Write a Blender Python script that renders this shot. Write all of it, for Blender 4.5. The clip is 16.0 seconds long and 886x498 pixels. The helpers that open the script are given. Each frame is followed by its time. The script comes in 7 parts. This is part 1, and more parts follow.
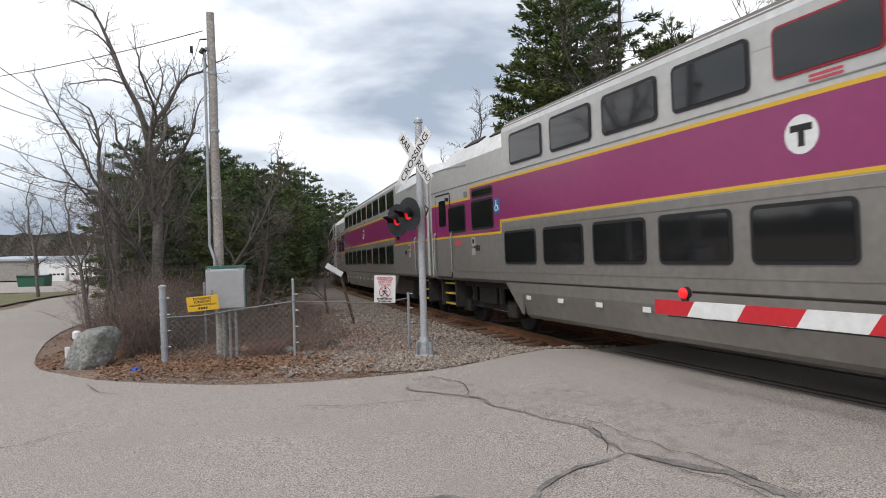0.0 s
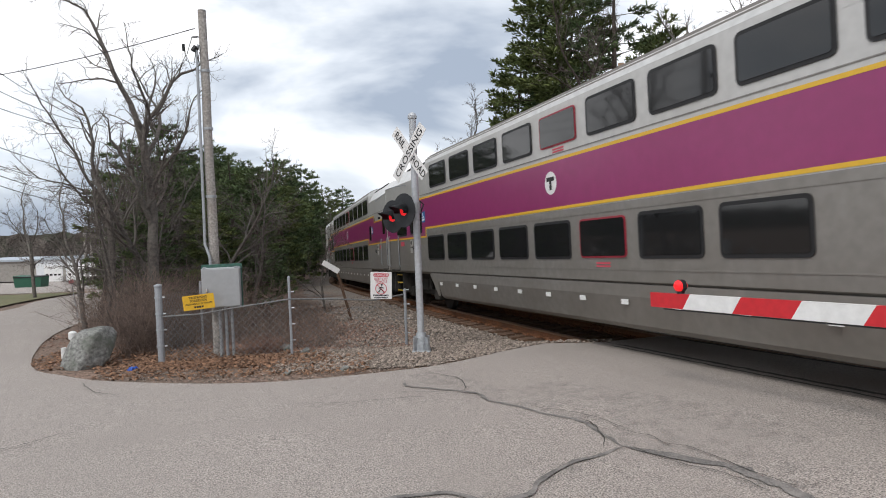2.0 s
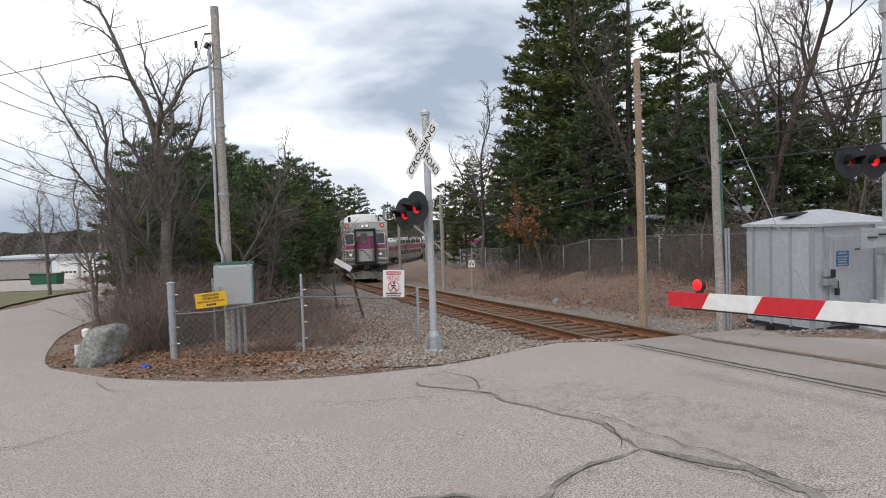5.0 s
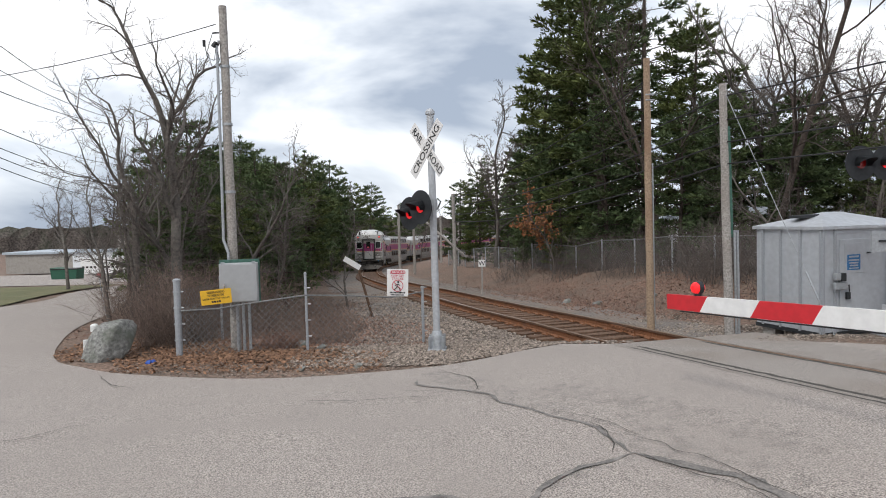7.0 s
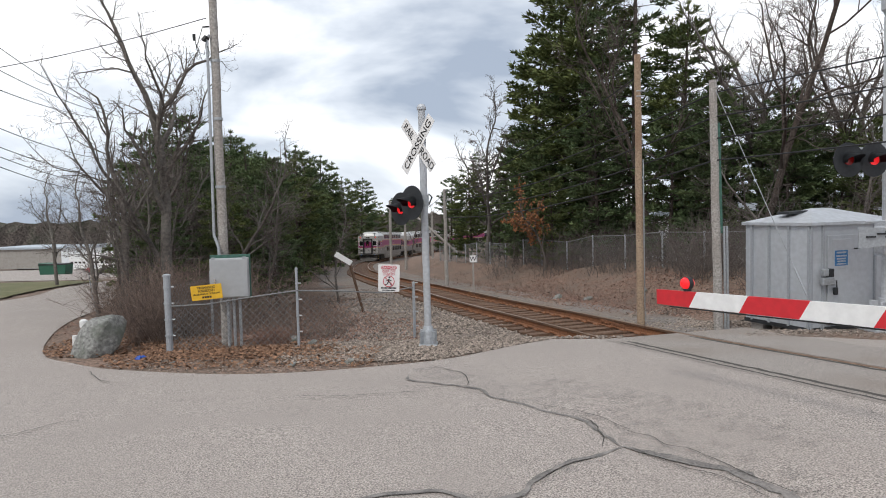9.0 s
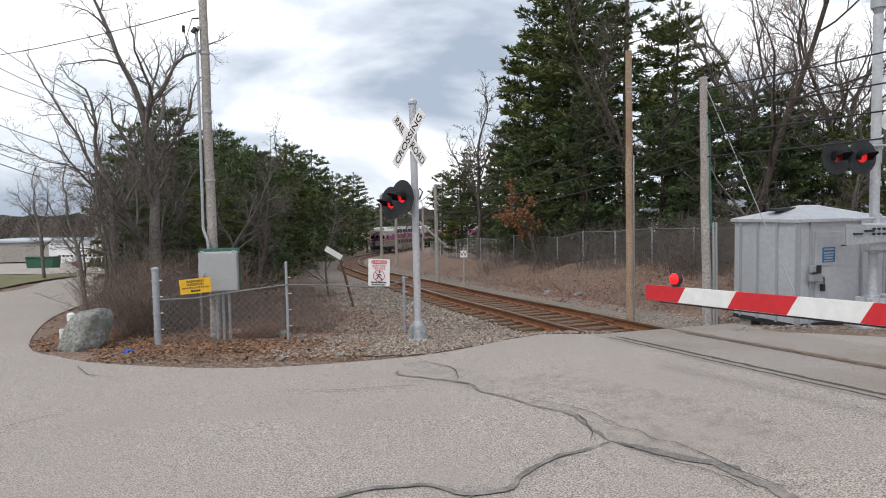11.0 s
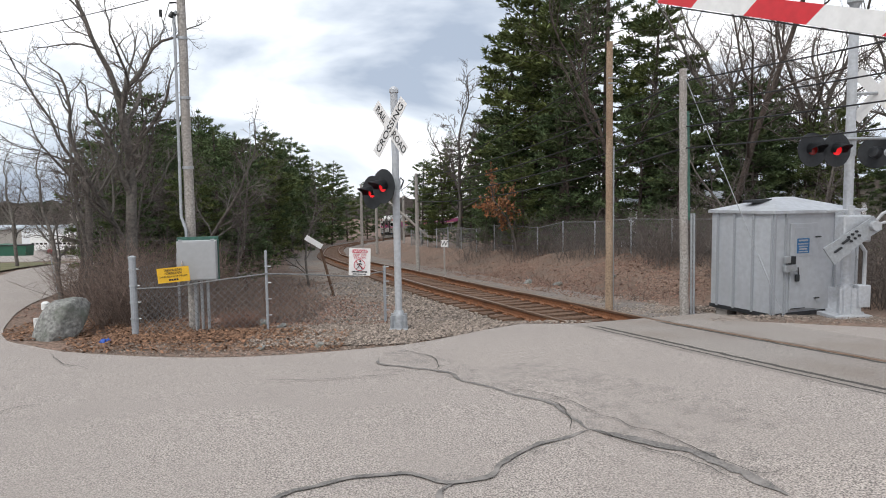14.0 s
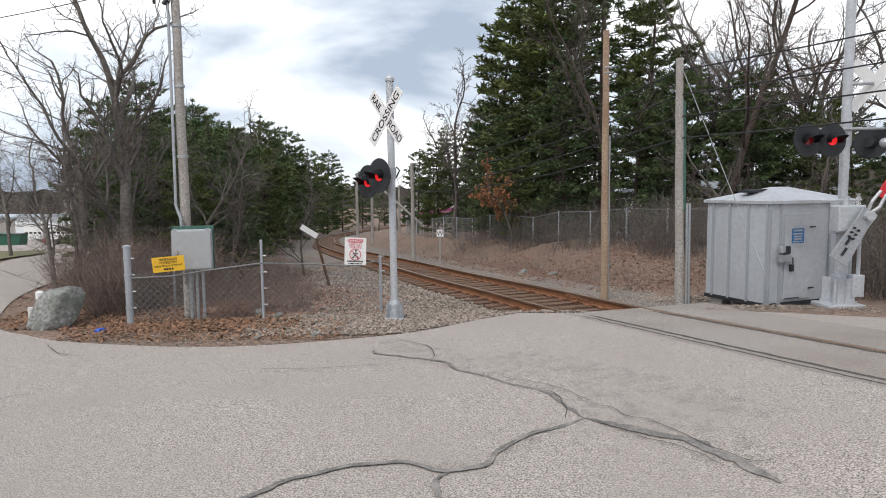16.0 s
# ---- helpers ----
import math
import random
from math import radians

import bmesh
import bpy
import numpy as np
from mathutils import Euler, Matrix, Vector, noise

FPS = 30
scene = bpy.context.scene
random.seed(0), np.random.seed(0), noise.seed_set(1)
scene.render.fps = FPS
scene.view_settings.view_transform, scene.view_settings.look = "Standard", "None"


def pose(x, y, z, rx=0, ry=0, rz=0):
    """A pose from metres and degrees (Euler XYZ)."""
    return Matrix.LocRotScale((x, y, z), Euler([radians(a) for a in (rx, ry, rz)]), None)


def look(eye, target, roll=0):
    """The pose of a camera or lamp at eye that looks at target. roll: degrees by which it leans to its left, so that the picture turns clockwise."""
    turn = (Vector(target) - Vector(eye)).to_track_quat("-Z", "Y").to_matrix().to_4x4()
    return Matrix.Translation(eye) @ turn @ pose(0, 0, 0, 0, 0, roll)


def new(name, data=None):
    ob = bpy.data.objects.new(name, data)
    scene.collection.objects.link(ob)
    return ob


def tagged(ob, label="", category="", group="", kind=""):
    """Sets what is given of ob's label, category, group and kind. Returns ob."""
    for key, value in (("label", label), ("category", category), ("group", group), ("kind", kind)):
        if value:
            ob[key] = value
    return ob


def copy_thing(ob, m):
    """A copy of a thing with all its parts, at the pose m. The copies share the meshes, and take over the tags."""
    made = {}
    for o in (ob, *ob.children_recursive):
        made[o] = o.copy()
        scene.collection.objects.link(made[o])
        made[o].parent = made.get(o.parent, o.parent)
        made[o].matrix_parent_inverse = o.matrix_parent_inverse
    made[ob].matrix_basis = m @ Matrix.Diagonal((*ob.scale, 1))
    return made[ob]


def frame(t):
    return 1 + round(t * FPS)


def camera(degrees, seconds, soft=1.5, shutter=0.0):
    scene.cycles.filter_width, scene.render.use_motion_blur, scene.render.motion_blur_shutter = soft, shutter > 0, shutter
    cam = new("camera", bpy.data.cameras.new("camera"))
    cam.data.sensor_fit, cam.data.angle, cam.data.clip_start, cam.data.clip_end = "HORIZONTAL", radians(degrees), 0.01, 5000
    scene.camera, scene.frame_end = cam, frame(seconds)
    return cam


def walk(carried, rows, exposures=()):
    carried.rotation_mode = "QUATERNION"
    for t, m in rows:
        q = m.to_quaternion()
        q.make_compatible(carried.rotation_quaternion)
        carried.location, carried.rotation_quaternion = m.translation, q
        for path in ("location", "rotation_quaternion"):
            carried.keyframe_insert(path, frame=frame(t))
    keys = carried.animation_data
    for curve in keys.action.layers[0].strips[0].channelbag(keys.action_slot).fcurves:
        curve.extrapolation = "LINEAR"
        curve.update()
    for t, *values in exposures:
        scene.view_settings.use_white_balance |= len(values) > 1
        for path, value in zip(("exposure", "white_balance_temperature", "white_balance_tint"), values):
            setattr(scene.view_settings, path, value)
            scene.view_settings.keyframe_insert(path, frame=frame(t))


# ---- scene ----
cam = camera(68.0, 16.0, soft=1.0, shutter=0.08)
PATH = [
    (0, (0.419, -0.027, 2.332), (0.423, 1.972, 2.259), -1.3),
    (0.5, (0.443, -0.021, 2.323), (0.439, 1.978, 2.246), -1.7),
    (1, (0.461, -0.004, 2.325), (0.459, 1.994, 2.238), -1.9),
    (1.5, (0.462, -0.006, 2.325), (0.466, 1.992, 2.239), -2.0),
    (2, (0.452, -0.011, 2.334), (0.463, 1.987, 2.247), -2.0),
    (2.5, (0.449, -0.015, 2.33), (0.457, 1.984, 2.255), -1.8),
    (3, (0.474, -0.003, 2.31), (0.467, 1.996, 2.238), -1.9),
    (3.5, (0.494, -0.02, 2.313), (0.487, 1.979, 2.247), -1.8),
    (4, (0.448, 0.028, 2.322), (0.448, 2.026, 2.245), -1.3),
    (4.5, (0.4, 0.082, 2.324), (0.392, 2.08, 2.235), -1.7),
    (7, (0.672, 0.121, 2.336), (0.595, 2.118, 2.242), -1.5),
    (7.5, (0.673, 0.118, 2.33), (0.607, 2.114, 2.235), -1.4),
    (8, (0.681, 0.104, 2.341), (0.613, 2.101, 2.248), -1.5),
    (8.5, (0.683, 0.104, 2.346), (0.619, 2.1, 2.251), -1.5),
    (9, (0.674, 0.109, 2.334), (0.623, 2.106, 2.226), -1.4),
    (9.5, (0.673, 0.121, 2.326), (0.631, 2.117, 2.21), -1.1),
    (12, (0.688, 0.117, 2.322), (0.684, 2.113, 2.185), -1.1),
    (12.5, (0.69, 0.127, 2.321), (0.701, 2.121, 2.169), -1.0),
    (13, (0.684, 0.115, 2.32), (0.707, 2.109, 2.175), -1.0),
    (13.5, (0.672, 0.119, 2.32), (0.701, 2.113, 2.164), -0.8),
    (14, (0.67, 0.118, 2.326), (0.706, 2.112, 2.17), -0.7),
    (14.5, (0.673, 0.113, 2.324), (0.71, 2.105, 2.157), -0.7),
    (15, (0.666, 0.123, 2.316), (0.715, 2.116, 2.151), -0.6),
    (15.5, (0.665, 0.126, 2.312), (0.712, 2.118, 2.137), -0.5),
    (16, (0.666, 0.125, 2.321), (0.715, 2.115, 2.134), -0.6),
]
walk(cam, [(t, look(eye, target, roll)) for t, eye, target, roll in PATH], exposures=[(0, 0.0), (9.5, 0.03), (12, 0.1), (16, 0.17)])

# ---- light ----
world = bpy.data.worlds.new("sky")
scene.world = world
world.use_nodes = True
wn, wl = world.node_tree.nodes, world.node_tree.links
wbg = wn["Background"]
sky = wn.new("ShaderNodeTexSky")
sky.sky_type, sky.sun_disc = "NISHITA", False
sky.sun_elevation, sky.sun_rotation = radians(48), radians(150)
coord = wn.new("ShaderNodeTexCoord")
stretch = wn.new("ShaderNodeMapping")
stretch.inputs["Scale"].default_value = (1.5, 1.5, 4.2)
stretch.inputs["Location"].default_value = (0.9, 0.4, 0.25)
wl.new(coord.outputs["Generated"], stretch.inputs["Vector"])
cloud = wn.new("ShaderNodeTexNoise")
cloud.inputs["Scale"].default_value, cloud.inputs["Detail"].default_value = 1.3, 6.0
cloud.inputs["Roughness"].default_value = 0.5
cloud.inputs["Distortion"].default_value = 0.35
wl.new(stretch.outputs["Vector"], cloud.inputs["Vector"])
bands = wn.new("ShaderNodeValToRGB")
bands.color_ramp.elements[0].position, bands.color_ramp.elements[0].color = 0.38, (0.36, 0.42, 0.52, 1)
bands.color_ramp.elements[1].position, bands.color_ramp.elements[1].color = 0.57, (1.05, 1.05, 1.07, 1)
mid = bands.color_ramp.elements.new(0.49)
mid.color = (0.72, 0.77, 0.84, 1)
wl.new(cloud.outputs["Fac"], bands.inputs["Fac"])
lift = wn.new("ShaderNodeVectorMath")
lift.operation = "SCALE"
lift.inputs["Scale"].default_value = 12.2
wl.new(bands.outputs["Color"], lift.inputs[0])
veil = wn.new("ShaderNodeMix")
veil.data_type = "RGBA"
veil.inputs["Factor"].default_value = 0.93
wl.new(sky.outputs["Color"], veil.inputs["A"])
wl.new(lift.outputs["Vector"], veil.inputs["B"])
wl.new(veil.outputs["Result"], wbg.inputs["Color"])
wbg.inputs["Strength"].default_value = 0.1
sun = new("sun", bpy.data.lights.new("sun", "SUN"))
sun.data.energy, sun.data.angle, sun.data.color = 1.5, radians(14), (1.0, 0.96, 0.9)
sun.matrix_world = look((-20, -35, 50), (0, 0, 0))


# ---- materials ----
def mat(name, color, rough=0.7, metal=0.0, vary=0.25, scale=6.0, bump=0.1, fine=40.0, second=None, amount=0.5, island=0.0, spec=0.5, emit=0.0, alpha=1.0):
    """A surface with variation at two scales; second: a colour that comes through in stains."""
    m = bpy.data.materials.new(name)
    m.use_nodes = True
    n, l = m.node_tree.nodes, m.node_tree.links
    b = n["Principled BSDF"]
    b.inputs["Roughness"].default_value, b.inputs["Metallic"].default_value = rough, metal
    b.inputs["Specular IOR Level"].default_value = spec
    tc = n.new("ShaderNodeTexCoord")
    big, small = n.new("ShaderNodeTexNoise"), n.new("ShaderNodeTexNoise")
    for tex, s, d in ((big, scale, 5.0), (small, fine, 4.0)):
        tex.inputs["Scale"].default_value, tex.inputs["Detail"].default_value = s, d
        l.new(tc.outputs["Object"], tex.inputs["Vector"])
    ramp = n.new("ShaderNodeValToRGB")
    dark = [c * (1 - vary) for c in color]
    light = [min(1, c * (1 + vary * 0.7)) for c in color]
    ramp.color_ramp.elements[0].position, ramp.color_ramp.elements[0].color = 0.35, (*dark, 1)
    ramp.color_ramp.elements[1].position, ramp.color_ramp.elements[1].color = 0.68, (*light, 1)
    l.new(small.outputs["Fac"], ramp.inputs["Fac"])
    col = ramp.outputs["Color"]
    if second:
        gate = n.new("ShaderNodeValToRGB")
        gate.color_ramp.elements[0].position, gate.color_ramp.elements[0].color = 0.45, (0, 0, 0, 1)
        gate.color_ramp.elements[1].position, gate.color_ramp.elements[1].color = 0.68, (amount, amount, amount, 1)
        l.new(big.outputs["Fac"], gate.inputs["Fac"])
        mx = n.new("ShaderNodeMix")
        mx.data_type = "RGBA"
        l.new(gate.outputs["Color"], mx.inputs["Factor"])
        l.new(col, mx.inputs["A"])
        mx.inputs["B"].default_value = (*second, 1)
        col = mx.outputs["Result"]
    if island:
        geo, hsv, span = n.new("ShaderNodeNewGeometry"), n.new("ShaderNodeHueSaturation"), n.new("ShaderNodeMapRange")
        span.inputs["To Min"].default_value, span.inputs["To Max"].default_value = 1 - island, 1 + island
        l.new(geo.outputs["Random Per Island"], span.inputs["Value"])
        l.new(span.outputs["Result"], hsv.inputs["Value"])
        l.new(col, hsv.inputs["Color"])
        col = hsv.outputs["Color"]
    l.new(col, b.inputs["Base Color"])
    if bump:
        bp = n.new("ShaderNodeBump")
        bp.inputs["Strength"].default_value, bp.inputs["Distance"].default_value = bump, 0.02
        l.new(small.outputs["Fac"], bp.inputs["Height"])
        l.new(bp.outputs["Normal"], b.inputs["Normal"])
    if emit:
        b.inputs["Emission Color"].default_value, b.inputs["Emission Strength"].default_value = (*color, 1), emit
    return m


M = dict(
    asphalt=mat("asphalt", (0.405, 0.358, 0.324), 0.9, vary=0.68, scale=0.5, fine=66, bump=0.7, second=(0.315, 0.278, 0.252), amount=0.75),
    crossing=mat("crossing asphalt", (0.335, 0.30, 0.272), 0.9, vary=0.55, scale=0.6, fine=62, bump=0.7, second=(0.22, 0.18, 0.15), amount=0.6),
    sealer=mat("crack sealer", (0.17, 0.158, 0.148), 0.85, vary=0.4, scale=5, fine=50, bump=0.5, second=(0.30, 0.275, 0.255), amount=0.8),
    crack=mat("open crack", (0.075, 0.068, 0.06), 0.95, vary=0.4, fine=50, bump=0.4),
    dirt=mat("leafy dirt", (0.225, 0.15, 0.112), 1.0, vary=0.65, scale=0.6, fine=16, bump=1.0, second=(0.125, 0.10, 0.08), amount=0.7),
    grit=mat("road grit", (0.17, 0.15, 0.135), 1.0, vary=0.5, scale=1.2, fine=40, bump=0.9, second=(0.11, 0.085, 0.065), amount=0.6),
    grass=mat("spring grass", (0.13, 0.135, 0.06), 1.0, vary=0.4, scale=0.8, fine=30, bump=0.8, second=(0.22, 0.18, 0.10), amount=0.6),
    ballast=mat("ballast bed", (0.21, 0.185, 0.165), 1.0, vary=0.5, scale=0.7, fine=18, bump=1.0, second=(0.20, 0.14, 0.10), amount=0.7),
    stone=mat("ballast stone", (0.255, 0.21, 0.175), 0.95, vary=0.35, scale=3, fine=30, bump=0.5, island=0.62),
    leaf=mat("dead leaf", (0.225, 0.125, 0.075), 0.9, vary=0.35, scale=4, fine=20, bump=0.2, island=0.55),
    leaf_dull=mat("old dead leaf", (0.235, 0.14, 0.105), 0.95, vary=0.35, scale=4, fine=20, bump=0.2, island=0.5),
    rust=mat("rusty rail steel", (0.25, 0.108, 0.05), 0.85, metal=0.2, vary=0.4, scale=2.5, fine=30, bump=0.4, second=(0.13, 0.065, 0.04), amount=0.7),
    railhead=mat("worn rail head", (0.30, 0.20, 0.14), 0.4, metal=0.8, vary=0.25, scale=2, fine=25, bump=0.1),
    tie=mat("creosoted tie wood", (0.125, 0.072, 0.046), 0.95, vary=0.45, scale=3, fine=24, bump=0.7, second=(0.16, 0.10, 0.065), amount=0.6, island=0.35),
    galv=mat("galvanised steel", (0.42, 0.44, 0.46), 0.5, metal=0.55, vary=0.15, scale=3, fine=20, bump=0.1, second=(0.30, 0.31, 0.32), amount=0.4),
    silver=mat("silver mast paint", (0.50, 0.52, 0.55), 0.5, metal=0.3, vary=0.12, scale=2, fine=18, bump=0.15, second=(0.36, 0.35, 0.33), amount=0.4),
    wire=mat("fence wire", (0.22, 0.225, 0.225), 0.7, metal=0.3, vary=0.3, fine=30, bump=0.0),
    cable=mat("black cable", (0.018, 0.018, 0.02), 0.7, vary=0.2, bump=0.0),
    shed=mat("grey painted sheet steel", (0.49, 0.515, 0.545), 0.5, metal=0.25, vary=0.08, scale=1.3, fine=9, bump=0.08, second=(0.41, 0.425, 0.445), amount=0.5),
    shed_roof=mat("grey roof steel", (0.50, 0.52, 0.55), 0.5, metal=0.25, vary=0.1, scale=1.5, fine=9, bump=0.1, second=(0.38, 0.39, 0.40), amount=0.5),
    pole=mat("weathered grey pole wood", (0.38, 0.355, 0.33), 0.95, vary=0.35, scale=1.2, fine=26, bump=0.6, second=(0.26, 0.225, 0.195), amount=0.7),
    pole_brown=mat("brown treated pole wood", (0.36, 0.265, 0.185), 0.95, vary=0.3, scale=0.8, fine=26, bump=0.6, second=(0.22, 0.13, 0.08), amount=0.8),
    bark=mat("grey bark", (0.125, 0.108, 0.095), 1.0, vary=0.45, scale=1.5, fine=14, bump=0.9, second=(0.19, 0.18, 0.16), amount=0.6),
    bark_pine=mat("dark pine bark", (0.075, 0.058, 0.048), 1.0, vary=0.45, scale=1.5, fine=12, bump=0.9),
    twig=mat("bare twigs", (0.13, 0.108, 0.096), 1.0, vary=0.3, scale=2, fine=12, bump=0.0, island=0.35),
    brush=mat("dry brush stems", (0.19, 0.14, 0.115), 1.0, vary=0.3, scale=2, fine=12, bump=0.0, island=0.45),
    needle=mat("pine needles", (0.108, 0.138, 0.052), 0.8, vary=0.45, scale=0.5, fine=3, bump=0.0, second=(0.175, 0.195, 0.062), amount=0.7, island=0.45, spec=0.25),
    needle_dark=mat("dark pine needles", (0.092, 0.132, 0.060), 0.8, vary=0.45, scale=0.5, fine=3, bump=0.0, second=(0.14, 0.17, 0.068), amount=0.7, island=0.45, spec=0.25),
    oakleaf=mat("clinging oak leaves", (0.34, 0.15, 0.065), 0.9, vary=0.3, scale=2, fine=10, bump=0.0, island=0.4),
    rock=mat("lichened granite", (0.25, 0.25, 0.235), 0.95, vary=0.45, scale=3.0, fine=18, bump=1.0, second=(0.12, 0.13, 0.105), amount=0.9),
    white=mat("white paint", (0.80, 0.80, 0.79), 0.5, vary=0.06, scale=2, fine=12, bump=0.05, second=(0.62, 0.61, 0.58), amount=0.3),
    sign_white=mat("white sign face", (0.78, 0.77, 0.76), 0.5, vary=0.05, scale=3, fine=20, bump=0.02, second=(0.66, 0.64, 0.62), amount=0.3),
    red=mat("red reflective sheet", (0.60, 0.02, 0.03), 0.45, vary=0.08, scale=2, fine=12, bump=0.02),
    sign_red=mat("faded red ink", (0.55, 0.07, 0.10), 0.6, vary=0.1, bump=0.0),
    black=mat("black paint", (0.012, 0.012, 0.013), 0.55, vary=0.2, bump=0.05),
    hood=mat("matt black hood", (0.016, 0.018, 0.021), 0.6, vary=0.25, scale=4, fine=20, bump=0.1, second=(0.035, 0.04, 0.045), amount=0.5),
    yellow=mat("yellow sign face", (0.72, 0.42, 0.02), 0.55, vary=0.08, scale=3, fine=20, bump=0.02),
    blue=mat("blue sign face", (0.03, 0.16, 0.36), 0.5, vary=0.2, scale=8, fine=30, bump=0.0),
    green=mat("green painted board", (0.05, 0.13, 0.10), 0.7, vary=0.25, scale=2, fine=16, bump=0.2),
    lamp_red=mat("lit red lens", (0.85, 0.015, 0.02), 0.3, vary=0.05, bump=0.0, emit=0.6),
    lens_red=mat("red lens", (0.20, 0.006, 0.006), 0.15, vary=0.2, fine=60, bump=0.1, emit=0.05),
    concrete=mat("concrete", (0.38, 0.36, 0.33), 0.95, vary=0.25, scale=2, fine=26, bump=0.4, second=(0.25, 0.23, 0.21), amount=0.5),
    cabinet=mat("pale grey cabinet paint", (0.40, 0.41, 0.42), 0.45, metal=0.1, vary=0.06, scale=1.5, fine=9, bump=0.04, second=(0.34, 0.345, 0.35), amount=0.4),
    seam=mat("grey folded seam", (0.37, 0.39, 0.415), 0.6, metal=0.25, vary=0.1, bump=0.05),
    far_wall=mat("white metal siding", (0.72, 0.74, 0.76), 0.7, vary=0.06, scale=0.4, fine=4, bump=0.05),
    far_roof=mat("pale roof", (0.42, 0.47, 0.52), 0.7, vary=0.12, scale=0.4, fine=4, bump=0.05),
    far_trees=mat("far woods", (0.13, 0.112, 0.10), 1.0, vary=0.6, scale=0.15, fine=1.6, bump=0.0, second=(0.05, 0.065, 0.04), amount=0.9),
    dumpster=mat("dark green steel", (0.02, 0.10, 0.06), 0.6, vary=0.2, bump=0.05),
    steel=mat("brushed stainless body", (0.54, 0.53, 0.51), 0.42, metal=0.45, vary=0.07, scale=0.5, fine=7, bump=0.03, second=(0.43, 0.415, 0.39), amount=0.5),
    # darker, browner tone of the body steel: lower sides, covers and roof ribs
    steel_low=mat("dark stainless, rib shade", (0.26, 0.245, 0.225), 0.5, metal=0.4, vary=0.1, scale=0.5, fine=7, bump=0.03, second=(0.19, 0.172, 0.15), amount=0.6),
    roof=mat("train roof", (0.66, 0.66, 0.65), 0.5, metal=0.35, vary=0.1, scale=0.6, fine=6, bump=0.05, second=(0.5, 0.49, 0.47), amount=0.5),
    purple=mat("purple band paint", (0.275, 0.032, 0.135), 0.28, vary=0.06, scale=0.6, fine=5, bump=0.01, second=(0.24, 0.030, 0.118), amount=0.4),
    stripe=mat("yellow stripe", (0.70, 0.42, 0.03), 0.4, vary=0.06, bump=0.0),
    pane=mat("tinted train window", (0.012, 0.013, 0.014), 0.06, vary=0.1, bump=0.0, spec=0.6),
    red_gasket=mat("red escape window trim", (0.30, 0.012, 0.03), 0.55, vary=0.1, bump=0.0),
    gasket=mat("black rubber gasket", (0.010, 0.010, 0.011), 0.6, vary=0.1, bump=0.0),
    under=mat("greasy undergear", (0.022, 0.020, 0.018), 0.8, vary=0.4, scale=3, fine=14, bump=0.4, second=(0.05, 0.042, 0.035), amount=0.5),
    grime=mat("dusty plow steel", (0.20, 0.185, 0.165), 0.8, metal=0.2, vary=0.25, scale=2, fine=10, bump=0.2, second=(0.10, 0.09, 0.08), amount=0.6),
    cab_red=mat("cab marker lens", (0.9, 0.12, 0.10), 0.3, bump=0.0, vary=0.05, emit=0.9),
    chrome=mat("lamp reflector", (0.75, 0.75, 0.74), 0.15, metal=0.9, vary=0.05, bump=0.0),
    step_yellow=mat("yellow step edge", (0.55, 0.38, 0.04), 0.6, vary=0.2, bump=0.0),
    plastic=mat("white plastic", (0.78, 0.78, 0.76), 0.5, vary=0.1, bump=0.0),
    litter=mat("blue wrapper", (0.03, 0.10, 0.45), 0.5, vary=0.2, bump=0.0),
)


# ---- mesh helpers ----
def part(name, bm, material, parent=None, label="", smooth=False):
    """Links a bmesh as one mesh object under a thing or a part."""
    me = bpy.data.meshes.new(name)
    bm.normal_update()
    bm.to_mesh(me)
    bm.free()
    me.materials.append(M[material])
    if smooth:
        me.polygons.foreach_set("use_smooth", [True] * len(me.polygons))
    ob = new(name, me)
    ob.parent = parent
    if label:
        tagged(ob, label)
    return ob


def thing(name, label, category, m=None, group="", kind=""):
    ob = new(name)
    ob.empty_display_size = 0.2
    if m is not None:
        ob.matrix_basis = m
    return tagged(ob, label, category, group, kind)


def raw(name, verts, faces, material, parent=None, smooth=False):
    me = bpy.data.meshes.new(name)
    me.from_pydata(verts, [], faces)
    me.update()
    me.materials.append(M[material])
    if smooth:
        me.polygons.foreach_set("use_smooth", [True] * len(me.polygons))
    ob = new(name, me)
    ob.parent = parent
    return ob


def box(bm, x0, x1, y0, y1, z0, z1, m=None, bevel=0.0):
    vs = bmesh.ops.create_cube(bm, size=1.0)["verts"]
    for v in vs:
        v.co = Vector((x0 + (v.co.x + 0.5) * (x1 - x0), y0 + (v.co.y + 0.5) * (y1 - y0), z0 + (v.co.z + 0.5) * (z1 - z0)))
    if bevel:
        es = {e for v in vs for e in v.link_edges}
        r = bmesh.ops.bevel(bm, geom=list(es), offset=bevel, segments=2, affect="EDGES", profile=0.5)
        vs = list({v for f in r["faces"] for v in f.verts} | {v for v in vs if v.is_valid})
    if m is not None:
        for v in vs:
            v.co = m @ v.co
    return bm


